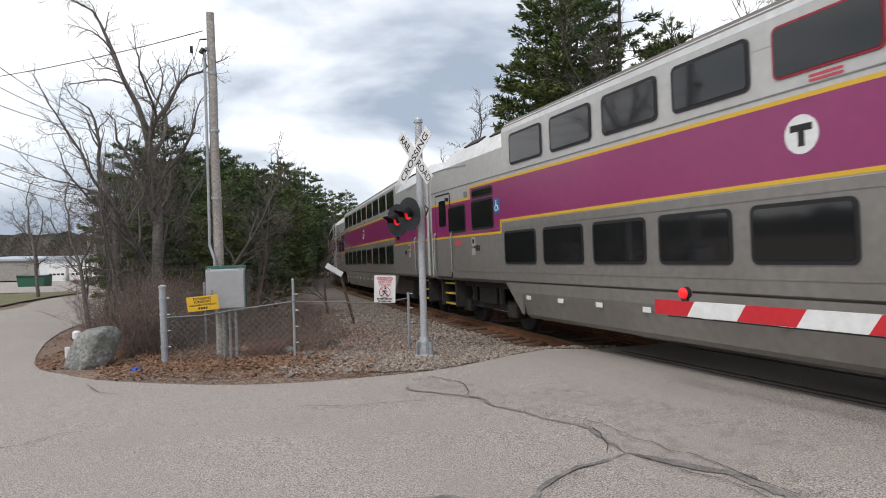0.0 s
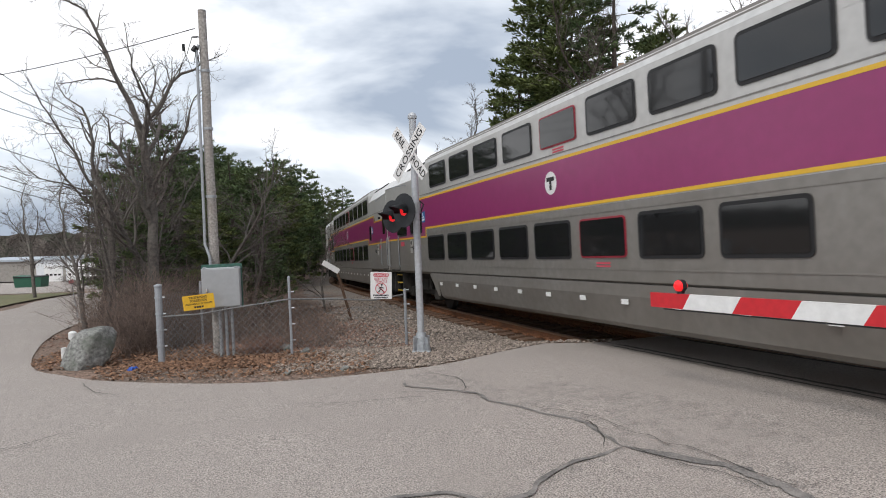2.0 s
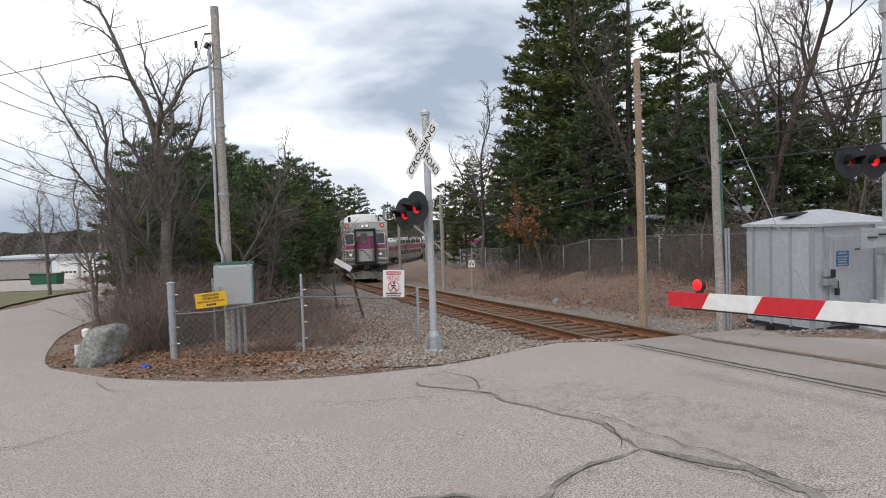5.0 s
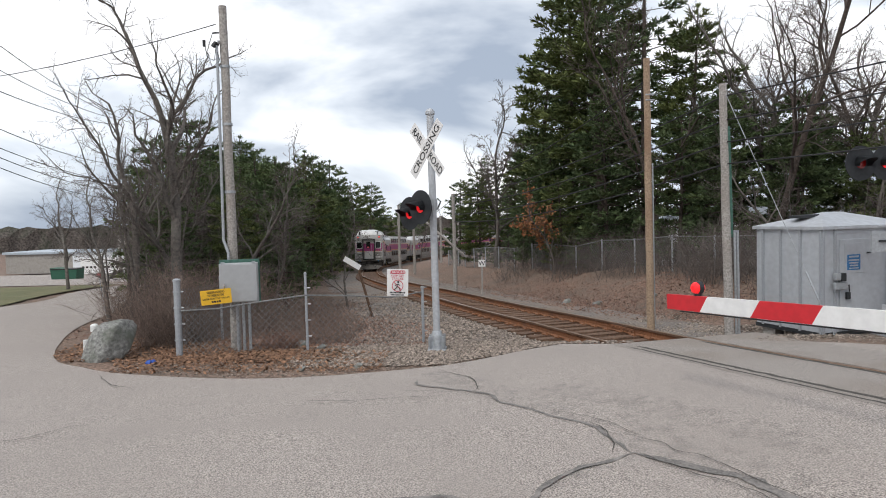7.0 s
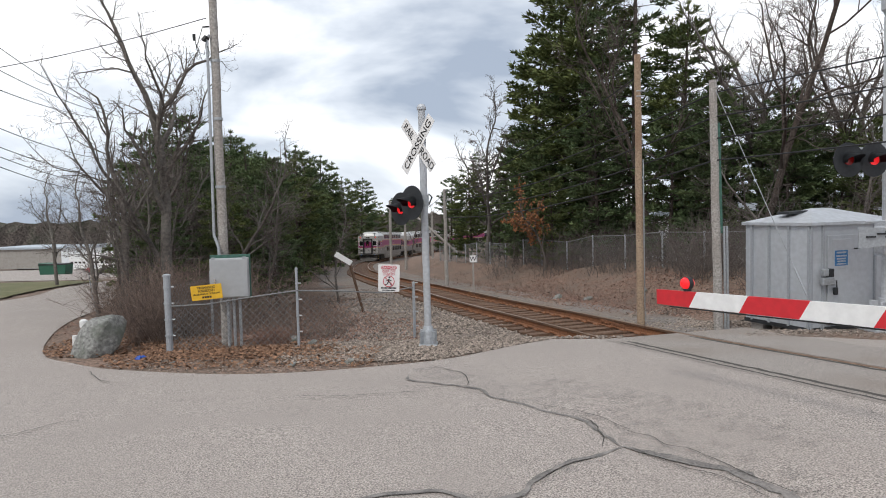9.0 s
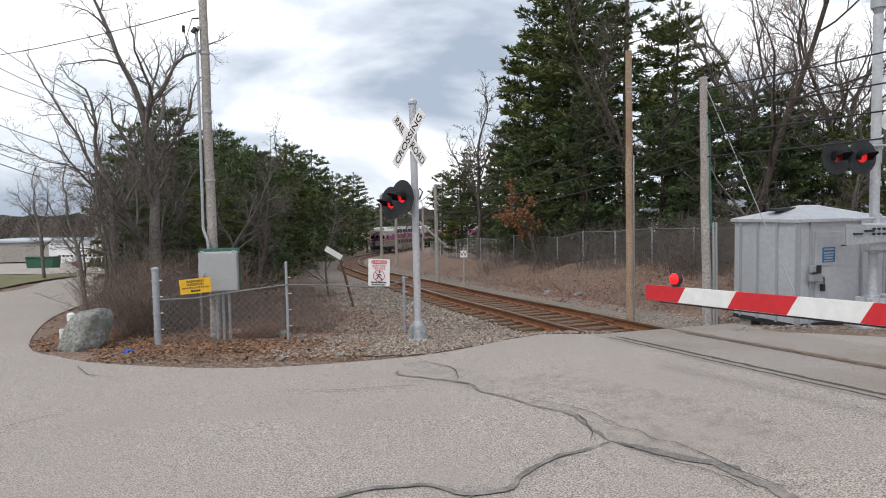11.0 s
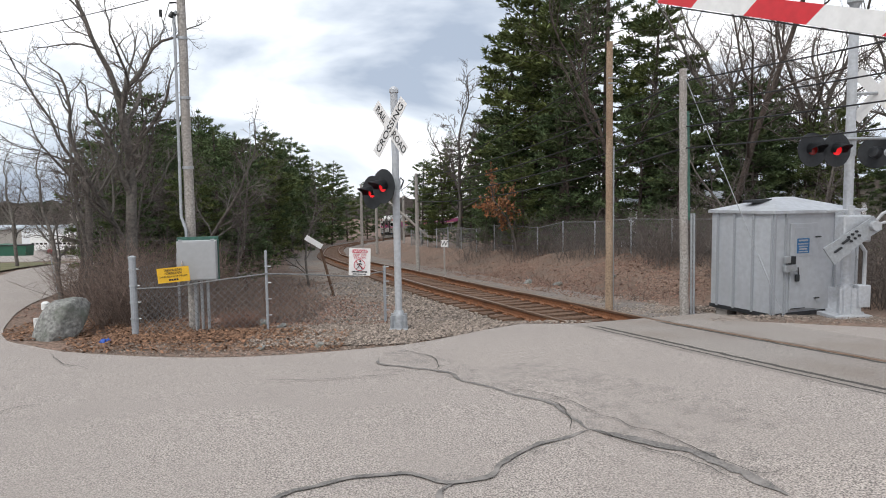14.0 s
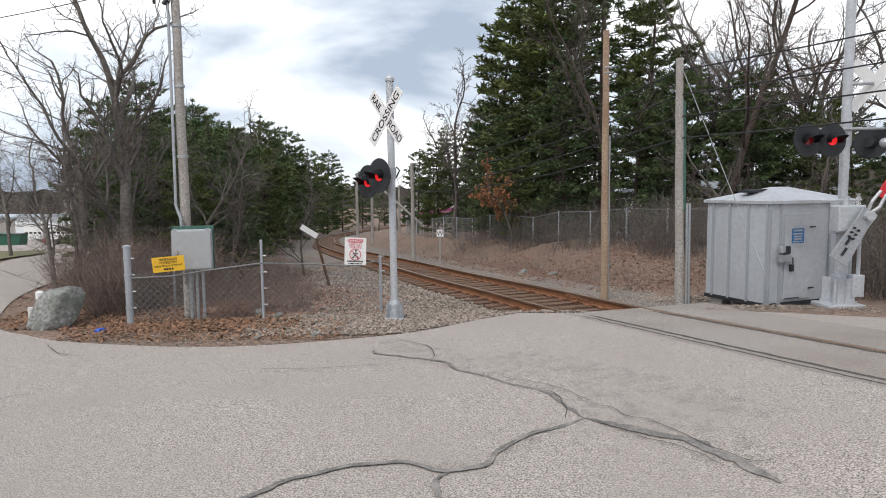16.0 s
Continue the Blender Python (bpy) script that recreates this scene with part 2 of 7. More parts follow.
def tube(bm, pts, radii, sides=8, cap=True):
    """A round bar through the points."""
    rings = []
    pts = [Vector(p) for p in pts]
    if not hasattr(radii, "__len__"):
        radii = [radii] * len(pts)
    for i, p in enumerate(pts):
        d = (pts[min(i + 1, len(pts) - 1)] - pts[max(i - 1, 0)]).normalized()
        a = d.orthogonal().normalized() if i == 0 else (a - d * a.dot(d)).normalized()
        c = d.cross(a)
        rings.append([bm.verts.new(p + (a * math.cos(k * math.tau / sides) + c * math.sin(k * math.tau / sides)) * radii[i]) for k in range(sides)])
    for r, q in zip(rings, rings[1:]):
        for k in range(sides):
            bm.faces.new((r[k], r[(k + 1) % sides], q[(k + 1) % sides], q[k]))
    if cap:
        bm.faces.new(rings[0][::-1])
        bm.faces.new(rings[-1])
    return bm


def slab(bm, outline, depth, m=None):
    """A plate: an outline in x, z pushed along y by depth."""
    front = [bm.verts.new((x, 0, z)) for x, z in outline]
    back = [bm.verts.new((x, depth, z)) for x, z in outline]
    if m is not None:
        for v in front + back:
            v.co = m @ v.co
    bm.faces.new(front)
    bm.faces.new(back[::-1])
    for i in range(len(front)):
        j = (i + 1) % len(front)
        bm.faces.new((front[j], front[i], back[i], back[j]))
    return bm


def rounded(x0, x1, z0, z1, r, n=4):
    out = []
    for cx, cz, a in ((x1 - r, z1 - r, 0), (x0 + r, z1 - r, 90), (x0 + r, z0 + r, 180), (x1 - r, z0 + r, 270)):
        out += [(cx + r * math.cos(radians(a + 90 * k / n)), cz + r * math.sin(radians(a + 90 * k / n))) for k in range(n + 1)]
    return out


def disc(r, n=24):
    return [(r * math.cos(k * math.tau / n), r * math.sin(k * math.tau / n)) for k in range(n)]


def letters(text, size, material, parent, m, name="lettering", align="CENTER"):
    """Raised lettering as a mesh, in the plane x, z of its parent."""
    cu = bpy.data.curves.new(name, "FONT")
    cu.body, cu.size, cu.align_x, cu.align_y, cu.extrude = text, size, align, "CENTER", 0.002
    ob = bpy.data.objects.new(name, cu)
    me = bpy.data.meshes.new_from_object(ob)
    bpy.data.objects.remove(ob)
    me.transform(m @ pose(0, 0, 0, 90))
    me.materials.clear()
    me.materials.append(M[material])
    o = new(name, me)
    o.parent = parent
    return o


def rng(seed):
    return random.Random(seed)


# ---- the lie of the land ----
TRACK = [(42, -76), (30, -46), (18, -20), (12.4, -9), (9.6, -2.3), (7.3, 3.6), (6.05, 6.6), (4.95, 9.6), (3.95, 12.45), (3.0, 15.0), (2.0, 17.8), (0.83, 22), (0.05, 25),
         (-1.15, 29.5), (-2.6, 34.5), (-3.95, 39.5), (-5.75, 47), (-7.75, 56), (-9.85, 69.5), (-11.2, 79), (-12.25, 88), (-13.2, 98), (-13.3, 108), (-12.4, 119),
         (-10.2, 130), (-6.8, 142), (-2.2, 154), (4, 166), (12, 178), (22, 190), (36, 204), (55, 220), (80, 238), (110, 258)]
FALL_Y = [-76, -15, -2.3, 3.6, 6.6, 9.6, 11.8, 16, 24.6, 31, 38, 72, 88, 106, 130, 160]
FALL_Z = [2.6, 1.35, 0.76, 0.44, 0.28, 0.12, 0.0, -0.15, -0.6, -0.95, -1.35, -3.3, -4.1, -5.1, -5.9, -6.3]


def catmull(points, step):
    p = np.array(points, float)
    p = np.vstack([2 * p[0] - p[1], p, 2 * p[-1] - p[-2]])
    out = []
    for i in range(1, len(p) - 2):
        k = max(2, int(np.linalg.norm(p[i + 1] - p[i]) / step))
        for u in np.arange(k) / k:
            out.append(0.5 * (2 * p[i] + (p[i + 1] - p[i - 1]) * u + (2 * p[i - 1] - 5 * p[i] + 4 * p[i + 1] - p[i + 2]) * u * u + (3 * p[i] - 3 * p[i + 1] + p[i + 2] - p[i - 1]) * u ** 3))
    return np.array(out + [p[-2]])


line = catmull(TRACK, 0.5)
for _ in range(60):
    line[1:-1] = (line[:-2] + 2 * line[1:-1] + line[2:]) / 4
LINE_S = np.r_[0, np.cumsum(np.linalg.norm(np.diff(line, axis=0), axis=1))]
LINE_S -= np.interp(9.9, line[:, 1], LINE_S)      # zero at the crossing


def on_track(s):
    """Place and heading of the track's centre line, top of rail."""
    x, y = np.interp(s, LINE_S, line[:, 0]), np.interp(s, LINE_S, line[:, 1])
    x1, y1 = np.interp(s + 0.5, LINE_S, line[:, 0]), np.interp(s + 0.5, LINE_S, line[:, 1])
    return Vector((x, y, np.interp(y, FALL_Y, FALL_Z))), math.atan2(y1 - y, x1 - x)


def find(values, v):
    """How many of the rising values lie at or below v."""
    a, b = 0, len(values)
    while a < b:
        c = (a + b) // 2
        if values[c] <= v:
            a = c + 1
        else:
            b = c
    return a


LINE_X, LINE_Y = line[:, 0].tolist(), line[:, 1].tolist()


def off_track(x, y):
    """Metres from the centre line, positive on the side away from the camera."""
    i = min(max(1, find(LINE_Y, y)), len(LINE_Y) - 1)
    dx, dy = LINE_X[i] - LINE_X[i - 1], LINE_Y[i] - LINE_Y[i - 1]
    xt = LINE_X[i - 1] + dx * (y - LINE_Y[i - 1]) / dy
    return (x - xt) * dy / math.hypot(dx, dy)


def fall_at(y):
    """Fall of the land along the line."""
    if y <= FALL_Y[0]:
        return FALL_Z[0]
    if y >= FALL_Y[-1]:
        return FALL_Z[-1]
    i = find(FALL_Y, y)
    return FALL_Z[i - 1] + (FALL_Z[i] - FALL_Z[i - 1]) * (y - FALL_Y[i - 1]) / (FALL_Y[i] - FALL_Y[i - 1])


def smooth(a, b, v):
    u = min(1, max(0, (v - a) / (b - a)))
    return u * u * (3 - 2 * u)


def land(x, y):
    """Height of the bare ground."""
    fall = fall_at(y)
    u = off_track(x, y)
    low = min(fall, -0.1 * smooth(6.5, 11.5, y))
    z = low + (fall - low) * smooth(-4.2, -1.7, u)
    if y > 12.2:
        bed = smooth(-3.6, -1.9, u) * (1 - smooth(1.9, 3.6, u))
        z += (-0.26 * smooth(12.2, 14.5, y) if abs(u) > 1.9 else -0.26) * (1 - smooth(5, 9, abs(u))) - 0.02
        z += smooth(4.0, 7.5, u) * (1 - smooth(9, 22, u)) * (0.75 + 0.3 * noise.noise((x * 0.4, y * 0.4, 0))) * smooth(16, 21, y)
        z += smooth(-7.5, -11, u) * smooth(22, 30, y) * (1 - smooth(18, 26, -u)) * 0.06
    rough = 0.03 * noise.noise((x * 1.3, y * 1.3, 3)) + 0.02 * noise.noise((x * 3.1, y * 3.1, 5))
    return z + (rough if abs(u) > 2.2 else 0.0)


EDGE = [(-6.82, 11.66), (-6.18, 11.24), (-5.32, 10.7), (-4.26, 10.35), (-3.29, 10.12), (-2.41, 10.06), (-1.58, 10.18), (-0.74, 10.43), (-0.04, 10.7), (1.09, 11.22), (2.03, 11.8), (2.3, 12.0)]
ROAD_IN = [(-22, 100), (-20, 70), (-16.4, 50), (-14.4, 40), (-12.9, 32), (-11.6, 25), (-10.1, 19.0), (-8.9, 15.6), (-7.6, 12.8)]
ROAD_OUT = [(-30, 100), (-27.5, 70), (-24.5, 50), (-21.2, 36), (-17.4, 27), (-17.6, 22.5), (-24, 18.5), (-45, 14)]
FAR_EDGE = [(5.05, 11.75), (6.29, 11.85), (7.28, 11.38), (8.36, 10.79), (12, 9.2), (20, 6), (45, -4)]
BOUND = [tuple(p) for p in catmull(ROAD_IN + EDGE, 0.5)] + [tuple(p) for p in catmull(FAR_EDGE, 1.0)] + [(45, -30), (-45, -30)] + [tuple(p) for p in catmull(ROAD_OUT[::-1], 0.8)]


SIDES = [(x0, y0, x1, y1) for (x0, y0), (x1, y1) in zip(BOUND, BOUND[1:] + BOUND[:1])]

ROWS_OF_SIDES = {k: [q for q in SIDES if min(q[1], q[3]) <= k + 1 and max(q[1], q[3]) >= k] for k in range(-32, 103)}


def in_road(x, y):
    if y > 100 or abs(x) > 45 or y < -30:
        return False
    inside = False
    for x0, y0, x1, y1 in ROWS_OF_SIDES[math.floor(y)]:
        if (y0 > y) != (y1 > y) and x < x0 + (y - y0) * (x1 - x0) / (y1 - y0):
            inside = not inside
    return inside


def road_z(x, y):
    fall = fall_at(y)
    low = min(fall, -0.1 * smooth(6.5, 11.5, y))
    return low + (fall - low) * smooth(-4.2, -1.7, off_track(x, y))


def build_ground():
    xs = np.r_[np.array([-1500, -700, -350, -200, -140, -100, -80, -65, -55]), np.arange(-48, -14, 1.5), np.arange(-14, 14, 0.4), np.arange(14, 46, 1.5), np.array([50, 60, 75, 95, 130, 200, 350, 700, 1500])]
    ys = np.r_[np.array([-1200, -600, -300, -150, -80, -50]), np.arange(-36, 9, 3.0), np.arange(9, 30, 0.4), np.arange(30, 60, 0.9), np.arange(60, 150, 3), np.array([160, 180, 210, 250, 320, 450, 700, 1200, 1800])]
    verts, faces = [], []
    for y in ys:
        for x in xs:
            inside = in_road(x, y)
            deep = inside and all(in_road(x + a, y + b) for a, b in ((0.6, 0), (-0.6, 0), (0, 0.6), (0, -0.6)))
            if inside and not deep:
                verts.append((x, y, road_z(x, y) + 0.004))
                continue
            if deep:
                verts.append((x, y, road_z(x, y) - 0.09))
                continue
            drop = 0.0
            verts.append((x, y, (land(x, y) if abs(x) < 50 and -40 < y < 160 else float(np.interp(y, FALL_Y, FALL_Z)) * (1 if y > 0 else 0) - 0.2) - drop))
    n = len(xs)
    for j in range(len(ys) - 1):
        for i in range(n - 1):
            a = j * n + i
            faces.append((a, a + 1, a + n + 1, a + n))
    g = raw("ground", verts, faces, "dirt", smooth=True)
    tagged(g, "brown leaf-strewn dirt with dry grass", "ground", kind="structure")

    bm = bmesh.new()
    vs = [bm.verts.new((x, y, 0)) for x, y in BOUND]
    es = [bm.edges.new((vs[i], vs[(i + 1) % len(vs)])) for i in range(len(vs))]
    bmesh.ops.triangle_fill(bm, edges=es, use_beauty=True)
    for cut in (*np.arange(-6, 14, 0.7), *np.arange(14, 40, 2), 50, 60, 75):
        bmesh.ops.bisect_plane(bm, geom=bm.verts[:] + bm.edges[:] + bm.faces[:], plane_co=(0, cut, 0), plane_no=(0, 1, 0))
    for cut in np.arange(-1, 12, 0.7):
        bmesh.ops.bisect_plane(bm, geom=bm.verts[:] + bm.edges[:] + bm.faces[:], plane_co=(cut, 0, 0), plane_no=(1, 0.35, 0))
    for v in bm.verts:
        v.co.z = road_z(v.co.x, v.co.y) + 0.012
    r = part("road", bm, "asphalt")
    for f in r.data.polygons:
        if f.normal.z < 0:
            r.data.flip_normals()
            break
    tagged(r, "pale worn asphalt road with sealed cracks", "road", kind="structure")


def strip(name, pts, width, material, lift, seed, label, jag=0.3):
    """A thin ragged band laid on the road along a line."""
    r = rng(seed)
    p = catmull(pts, 0.07)
    verts, faces = [], []
    for i, (x, y) in enumerate(p):
        d = p[min(i + 1, len(p) - 1)] - p[max(i - 1, 0)]
        d = d / max(1e-6, np.hypot(*d))
        x += 0.03 * noise.noise((i * 0.35, seed, 0)) + 0.012 * noise.noise((i * 1.1, seed, 4))
        y += 0.03 * noise.noise((i * 0.35, seed, 9)) + 0.012 * noise.noise((i * 1.1, seed, 6))
        end = min(1, (i + 1) / 4, (len(p) - i) / 4)
        for side in (-1, 1):
            w = width * end * (0.5 + jag * noise.noise((i * 0.4, seed, side * 7)) + jag * r.uniform(-0.4, 0.4))
            qx, qy = x - d[1] * w * side, y + d[0] * w * side
            verts.append((qx, qy, road_z(qx, qy) + lift))
        if i:
            a = 2 * i - 2
            faces.append((a, a + 2, a + 3, a + 1))
    ob = raw(name, verts, faces, material)
    return tagged(ob, label, "crack", kind="structure")


CRACK_A = [(-0.14, 9.79), (-0.13, 9.54), (-0.02, 9.35), (0.57, 9.02), (0.91, 8.77), (1.0, 8.42), (1.18, 8.21), (1.43, 7.89), (1.61, 7.62), (1.94, 7.26), (2.05, 6.89), (2.14, 6.52), (2.2, 6.36)]
CRACK_B = [(2.2, 6.36), (1.92, 6.2), (1.68, 6.09), (1.44, 5.87), (1.32, 5.74), (1.22, 5.55), (1.14, 5.4), (0.85, 5.27), (0.71, 5.32), (0.48, 5.47), (0.29, 5.46), (0.1, 5.44), (-0.08, 5.37), (-0.25, 5.29), (-0.49, 5.14), (-0.7, 4.9), (-1.2, 4.5)]
CRACK_C = [(2.2, 6.36), (2.32, 6.2), (2.52, 6.04), (2.67, 5.83), (2.86, 5.66), (2.97, 5.45), (3.08, 5.18), (3.17, 4.97), (3.25, 4.7)]
CRACK_D = [(0.16, 10.41), (0.43, 10.07), (0.61, 9.87), (0.71, 9.62), (0.75, 9.22), (0.72, 8.92)]
CRACK_E = [(1.95, 7.31), (2.06, 7.04), (2.07, 6.68), (2.01, 6.38)]
CRACK_F = [(0.85, 5.27), (0.71, 5.12), (0.73, 4.97), (0.75, 4.5)]
CRACK_G = [(-5.2, 6.9), (-4.42, 7.02), (-4.18, 7.24), (-4.03, 7.51), (-3.8, 7.58)]
CRACK_H = [(-5.33, 10.39), (-5.0, 10.0), (-4.73, 9.69), (-4.35, 9.5)]
CRACK_I = [(2.3, 6.75), (2.48, 6.5), (2.62, 6.22), (2.8, 5.98), (2.95, 5.6), (3.11, 5.22), (3.25, 5.04), (3.47, 5.03)]
CRACK_J = [(1.5, 7.95), (1.72, 7.7), (1.85, 7.62), (2.1, 7.3), (2.22, 7.05), (2.38, 6.7)]
CRACK_K = [(2.24, 6.3), (2.42, 6.0), (2.6, 5.72), (2.8, 5.5), (3.0, 5.05)]
CRACK_L = [(-0.3, 9.0), (0.2, 8.95), (0.6, 8.82), (1.0, 8.6)]


def stain(name, pts, width, seed, label):
    """A thin worn film on the asphalt, broken up in ragged patches."""
    m = bpy.data.materials.get("worn sealer film")
    if not m:
        m = bpy.data.materials.new("worn sealer film")
        m.use_nodes = True
        n, l = m.node_tree.nodes, m.node_tree.links
        b = n["Principled BSDF"]
        b.inputs["Base Color"].default_value, b.inputs["Roughness"].default_value = (0.185, 0.18, 0.172, 1), 0.85
        tc, fine, ramp = n.new("ShaderNodeTexCoord"), n.new("ShaderNodeTexNoise"), n.new("ShaderNodeValToRGB")
        fine.inputs["Scale"].default_value, fine.inputs["Detail"].default_value, fine.inputs["Roughness"].default_value = 5.5, 10.0, 0.72
        ramp.color_ramp.elements[0].position, ramp.color_ramp.elements[0].color = 0.47, (0, 0, 0, 1)
        ramp.color_ramp.elements[1].position, ramp.color_ramp.elements[1].color = 0.72, (0.34, 0.34, 0.34, 1)
        l.new(tc.outputs["Object"], fine.inputs["Vector"])
        l.new(fine.outputs["Fac"], ramp.inputs["Fac"])
        l.new(ramp.outputs["Color"], b.inputs["Alpha"])
    M["film"] = m
    ob = strip(name, pts, width, "film", 0.021, seed, label, 0.22)
    return ob


def build_cracks():
    stain("sealer_film", [(0.05, 10.35), (0.5, 9.6), (0.95, 9.0), (1.35, 8.4), (1.85, 7.7), (2.3, 7.0), (2.55, 6.4), (2.95, 5.7), (3.3, 5.0)], 0.62, 61, "thin worn grey film of sealer round the crack")
    stain("sealer_film", [(1.6, 8.9), (2.3, 8.2), (2.9, 7.3), (3.4, 6.4), (3.9, 5.7)], 0.5, 62, "thin worn grey film of sealer beside the crack")
    stain("sealer_film", [(2.2, 6.3), (1.6, 5.95), (1.2, 5.5), (0.7, 5.35), (0.0, 5.4)], 0.2, 63, "thin worn grey film along the crack")
    lab = "dark sealed crack in the asphalt"
    strip("sealed_crack", CRACK_A, 0.042, "sealer", 0.026, 1, lab)
    strip("sealed_crack", CRACK_B, 0.055, "sealer", 0.027, 2, lab)
    strip("sealed_crack", CRACK_C, 0.085, "sealer", 0.028, 3, lab, 0.5)
    strip("sealed_crack", CRACK_F, 0.05, "sealer", 0.029, 4, lab)
    for i, c in enumerate((CRACK_D, CRACK_E, CRACK_G, CRACK_H, CRACK_I, CRACK_J, CRACK_K, CRACK_L)):
        strip("open_crack", c, 0.014 if i < 4 else 0.009, "crack", 0.031 + 0.001 * i, 10 + i, "thin open crack in the asphalt")
    strip("open_crack", [(-1.6, 8.55), (-0.9, 8.5), (-0.3, 8.62), (0.3, 8.7)], 0.014, "crack", 0.037, 21, "thin open crack in the asphalt")


# ---- track ----
def build_track():
    ss = np.arange(-60, 190, 1.0)
    for side in (-0.755, 0.755):
        rail = thing("rail", "rusty steel running rail with a worn head", "rail", group="rails")
        for nm, mt, prof in (("web", "rust", [(-0.07, -0.17), (0.07, -0.17), (0.07, -0.155), (0.012, -0.14), (0.012, -0.045), (-0.012, -0.045), (-0.012, -0.14), (-0.07, -0.155)]),
                             ("head", "railhead", [(-0.036, -0.045), (0.036, -0.045), (0.036, -0.006), (0.028, 0.0), (-0.028, 0.0), (-0.036, -0.006)])):
            verts, faces, n = [], [], len(prof)
            for s in ss:
                c, a = on_track(s)
                for u, z in prof:
                    u += side
                    verts.append((c.x + u * math.sin(a), c.y - u * math.cos(a), c.z + z + 0.015))
            for i in range(len(ss) - 1):
                for k in range(n):
                    faces.append((i * n + k, i * n + (k + 1) % n, (i + 1) * n + (k + 1) % n, (i + 1) * n + k))
            raw(nm, verts, faces, mt, rail)
    # rail joints with their bars and bolts beside the road
    for s, side in ((2.9, -0.755), (4.6, 0.755), (14.6, 0.755), (16.3, -0.755)):
        c, a = on_track(s)
        j = thing("joint_bar", "rusty bolted joint bar on the rail", "joint bar", pose(c.x + side * math.sin(a), c.y - side * math.cos(a), c.z, 0, 0, math.degrees(a)), group="joint bars")
        for d in (-0.03, 0.03):
            bm = bmesh.new()
            box(bm, -0.46, 0.46, d - 0.014, d + 0.014, -0.135, -0.04, bevel=0.006)
            part("bar", bm, "rust", j)
        for k in range(6):
            bm = bmesh.new()
            tube(bm, [(-0.375 + 0.15 * k, -0.075, -0.085), (-0.375 + 0.15 * k, 0.075, -0.085)], 0.019, 6)
            part("bolt", bm, "rust", j)
    # ties
    group = "track ties"
    shapes = []
    r = rng(5)
    for k in range(4):
        bm = bmesh.new()
        box(bm, -0.115, 0.115, -1.3, 1.3, -0.2, 0.0, bevel=0.015)
        for v in bm.verts:
            v.co += Vector((r.uniform(-0.01, 0.01), r.uniform(-0.03, 0.03), r.uniform(-0.012, 0.008)))
        me = bpy.data.meshes.new("tie")
        bm.to_mesh(me)
        bm.free()
        me.materials.append(M["tie"])
        shapes.append(me)
    s, i = 2.4, 0
    while s < 112:
        c, a = on_track(s)
        t = new("tie", shapes[i % 4])
        t.matrix_basis = pose(c.x, c.y, c.z - 0.135 - 0.02 * r.random(), 0, r.uniform(-1, 1), math.degrees(a) + r.uniform(-1.5, 1.5))
        tagged(t, "weathered brown creosoted wooden track tie", "track tie", group)
        if s < 34:
            for side in (-0.755, 0.755):
                bm = bmesh.new()
                box(bm, -0.09, 0.09, side - 0.19, side + 0.19, 0.0, 0.02)
                for q in (-0.12, 0.12):
                    box(bm, -0.05, -0.03, side + q - 0.012, side + q + 0.012, 0.02, 0.05)
                part("tie_plate", bm, "rust", t)
        s += 0.53 + r.uniform(-0.03, 0.03)
        i += 1
    # dark flangeways where the rails cross the road
    for side in (-0.755, 0.755):
        for d, w, mt in ((0.10, 0.09, "crack"), (-0.075, 0.05, "crack")):
            pts = []
            for s in np.arange(-22, 2.6, 0.8):
                c, a = on_track(s)
                u = side + d * (-1 if side > 0 else 1)
                pts.append((c.x + u * math.sin(a), c.y - u * math.cos(a)))
            strip("flangeway", pts, w, mt, 0.0165, int(side * 10 + d * 100), "dark gap beside the rail in the road", 0.08)
    verts, faces = [], []
    for s in np.arange(-22, 2.7, 0.4):
        c, a = on_track(s)
        for u in (-0.95 + 0.05 * noise.noise((s, 0, 0)), -0.6, 0.6, 2.3 + 0.15 * noise.noise((s, 4, 0))):
            x, y = c.x + u * math.sin(a), c.y - u * math.cos(a)
            verts.append((x, y, road_z(x, y) + 0.0145))
    for i in range(len(verts) // 4 - 1):
        for k in range(3):
            faces.append((i * 4 + k, i * 4 + k + 1, i * 4 + k + 5, i * 4 + k + 4))
    tagged(raw("crossing_pavement", verts, faces, "crossing"), "darker patched asphalt of the level crossing", "road", kind="structure")
    # ballast shoulder sheet
    verts, faces = [], []
    prof = [-4.6, -3.4, -2.6, -1.9, -1.2, 0, 1.2, 1.9, 2.6, 3.6]
    srange = np.arange(3.0, 130, 1.0)
    for s in srange:
        c, a = on_track(s)
        for u in prof:
            x, y = c.x + u * math.sin(a), c.y - u * math.cos(a)
            h = c.z - 0.235 - 0.07 * smooth(1.5, 3.2, abs(u))
            if abs(u) > 2.2:
                h = max(min(h, land(x, y) + 0.05), land(x, y) + 0.012 - (0.05 if abs(u) > 3.5 else 0))
            verts.append((x, y, h + 0.02 * noise.noise((x * 2, y * 2, 0))))
    n = len(prof)
    for i in range(len(srange) - 1):
        for k in range(n - 1):
            faces.append((i * n + k, i * n + k + 1, (i + 1) * n + k + 1, (i + 1) * n + k))
    tagged(raw("ballast", verts, faces, "ballast", smooth=True), "grey-brown crushed stone ballast bed", "ballast", kind="structure")


# ---- the train ----
HALF, LEN = 1.56, 24.54


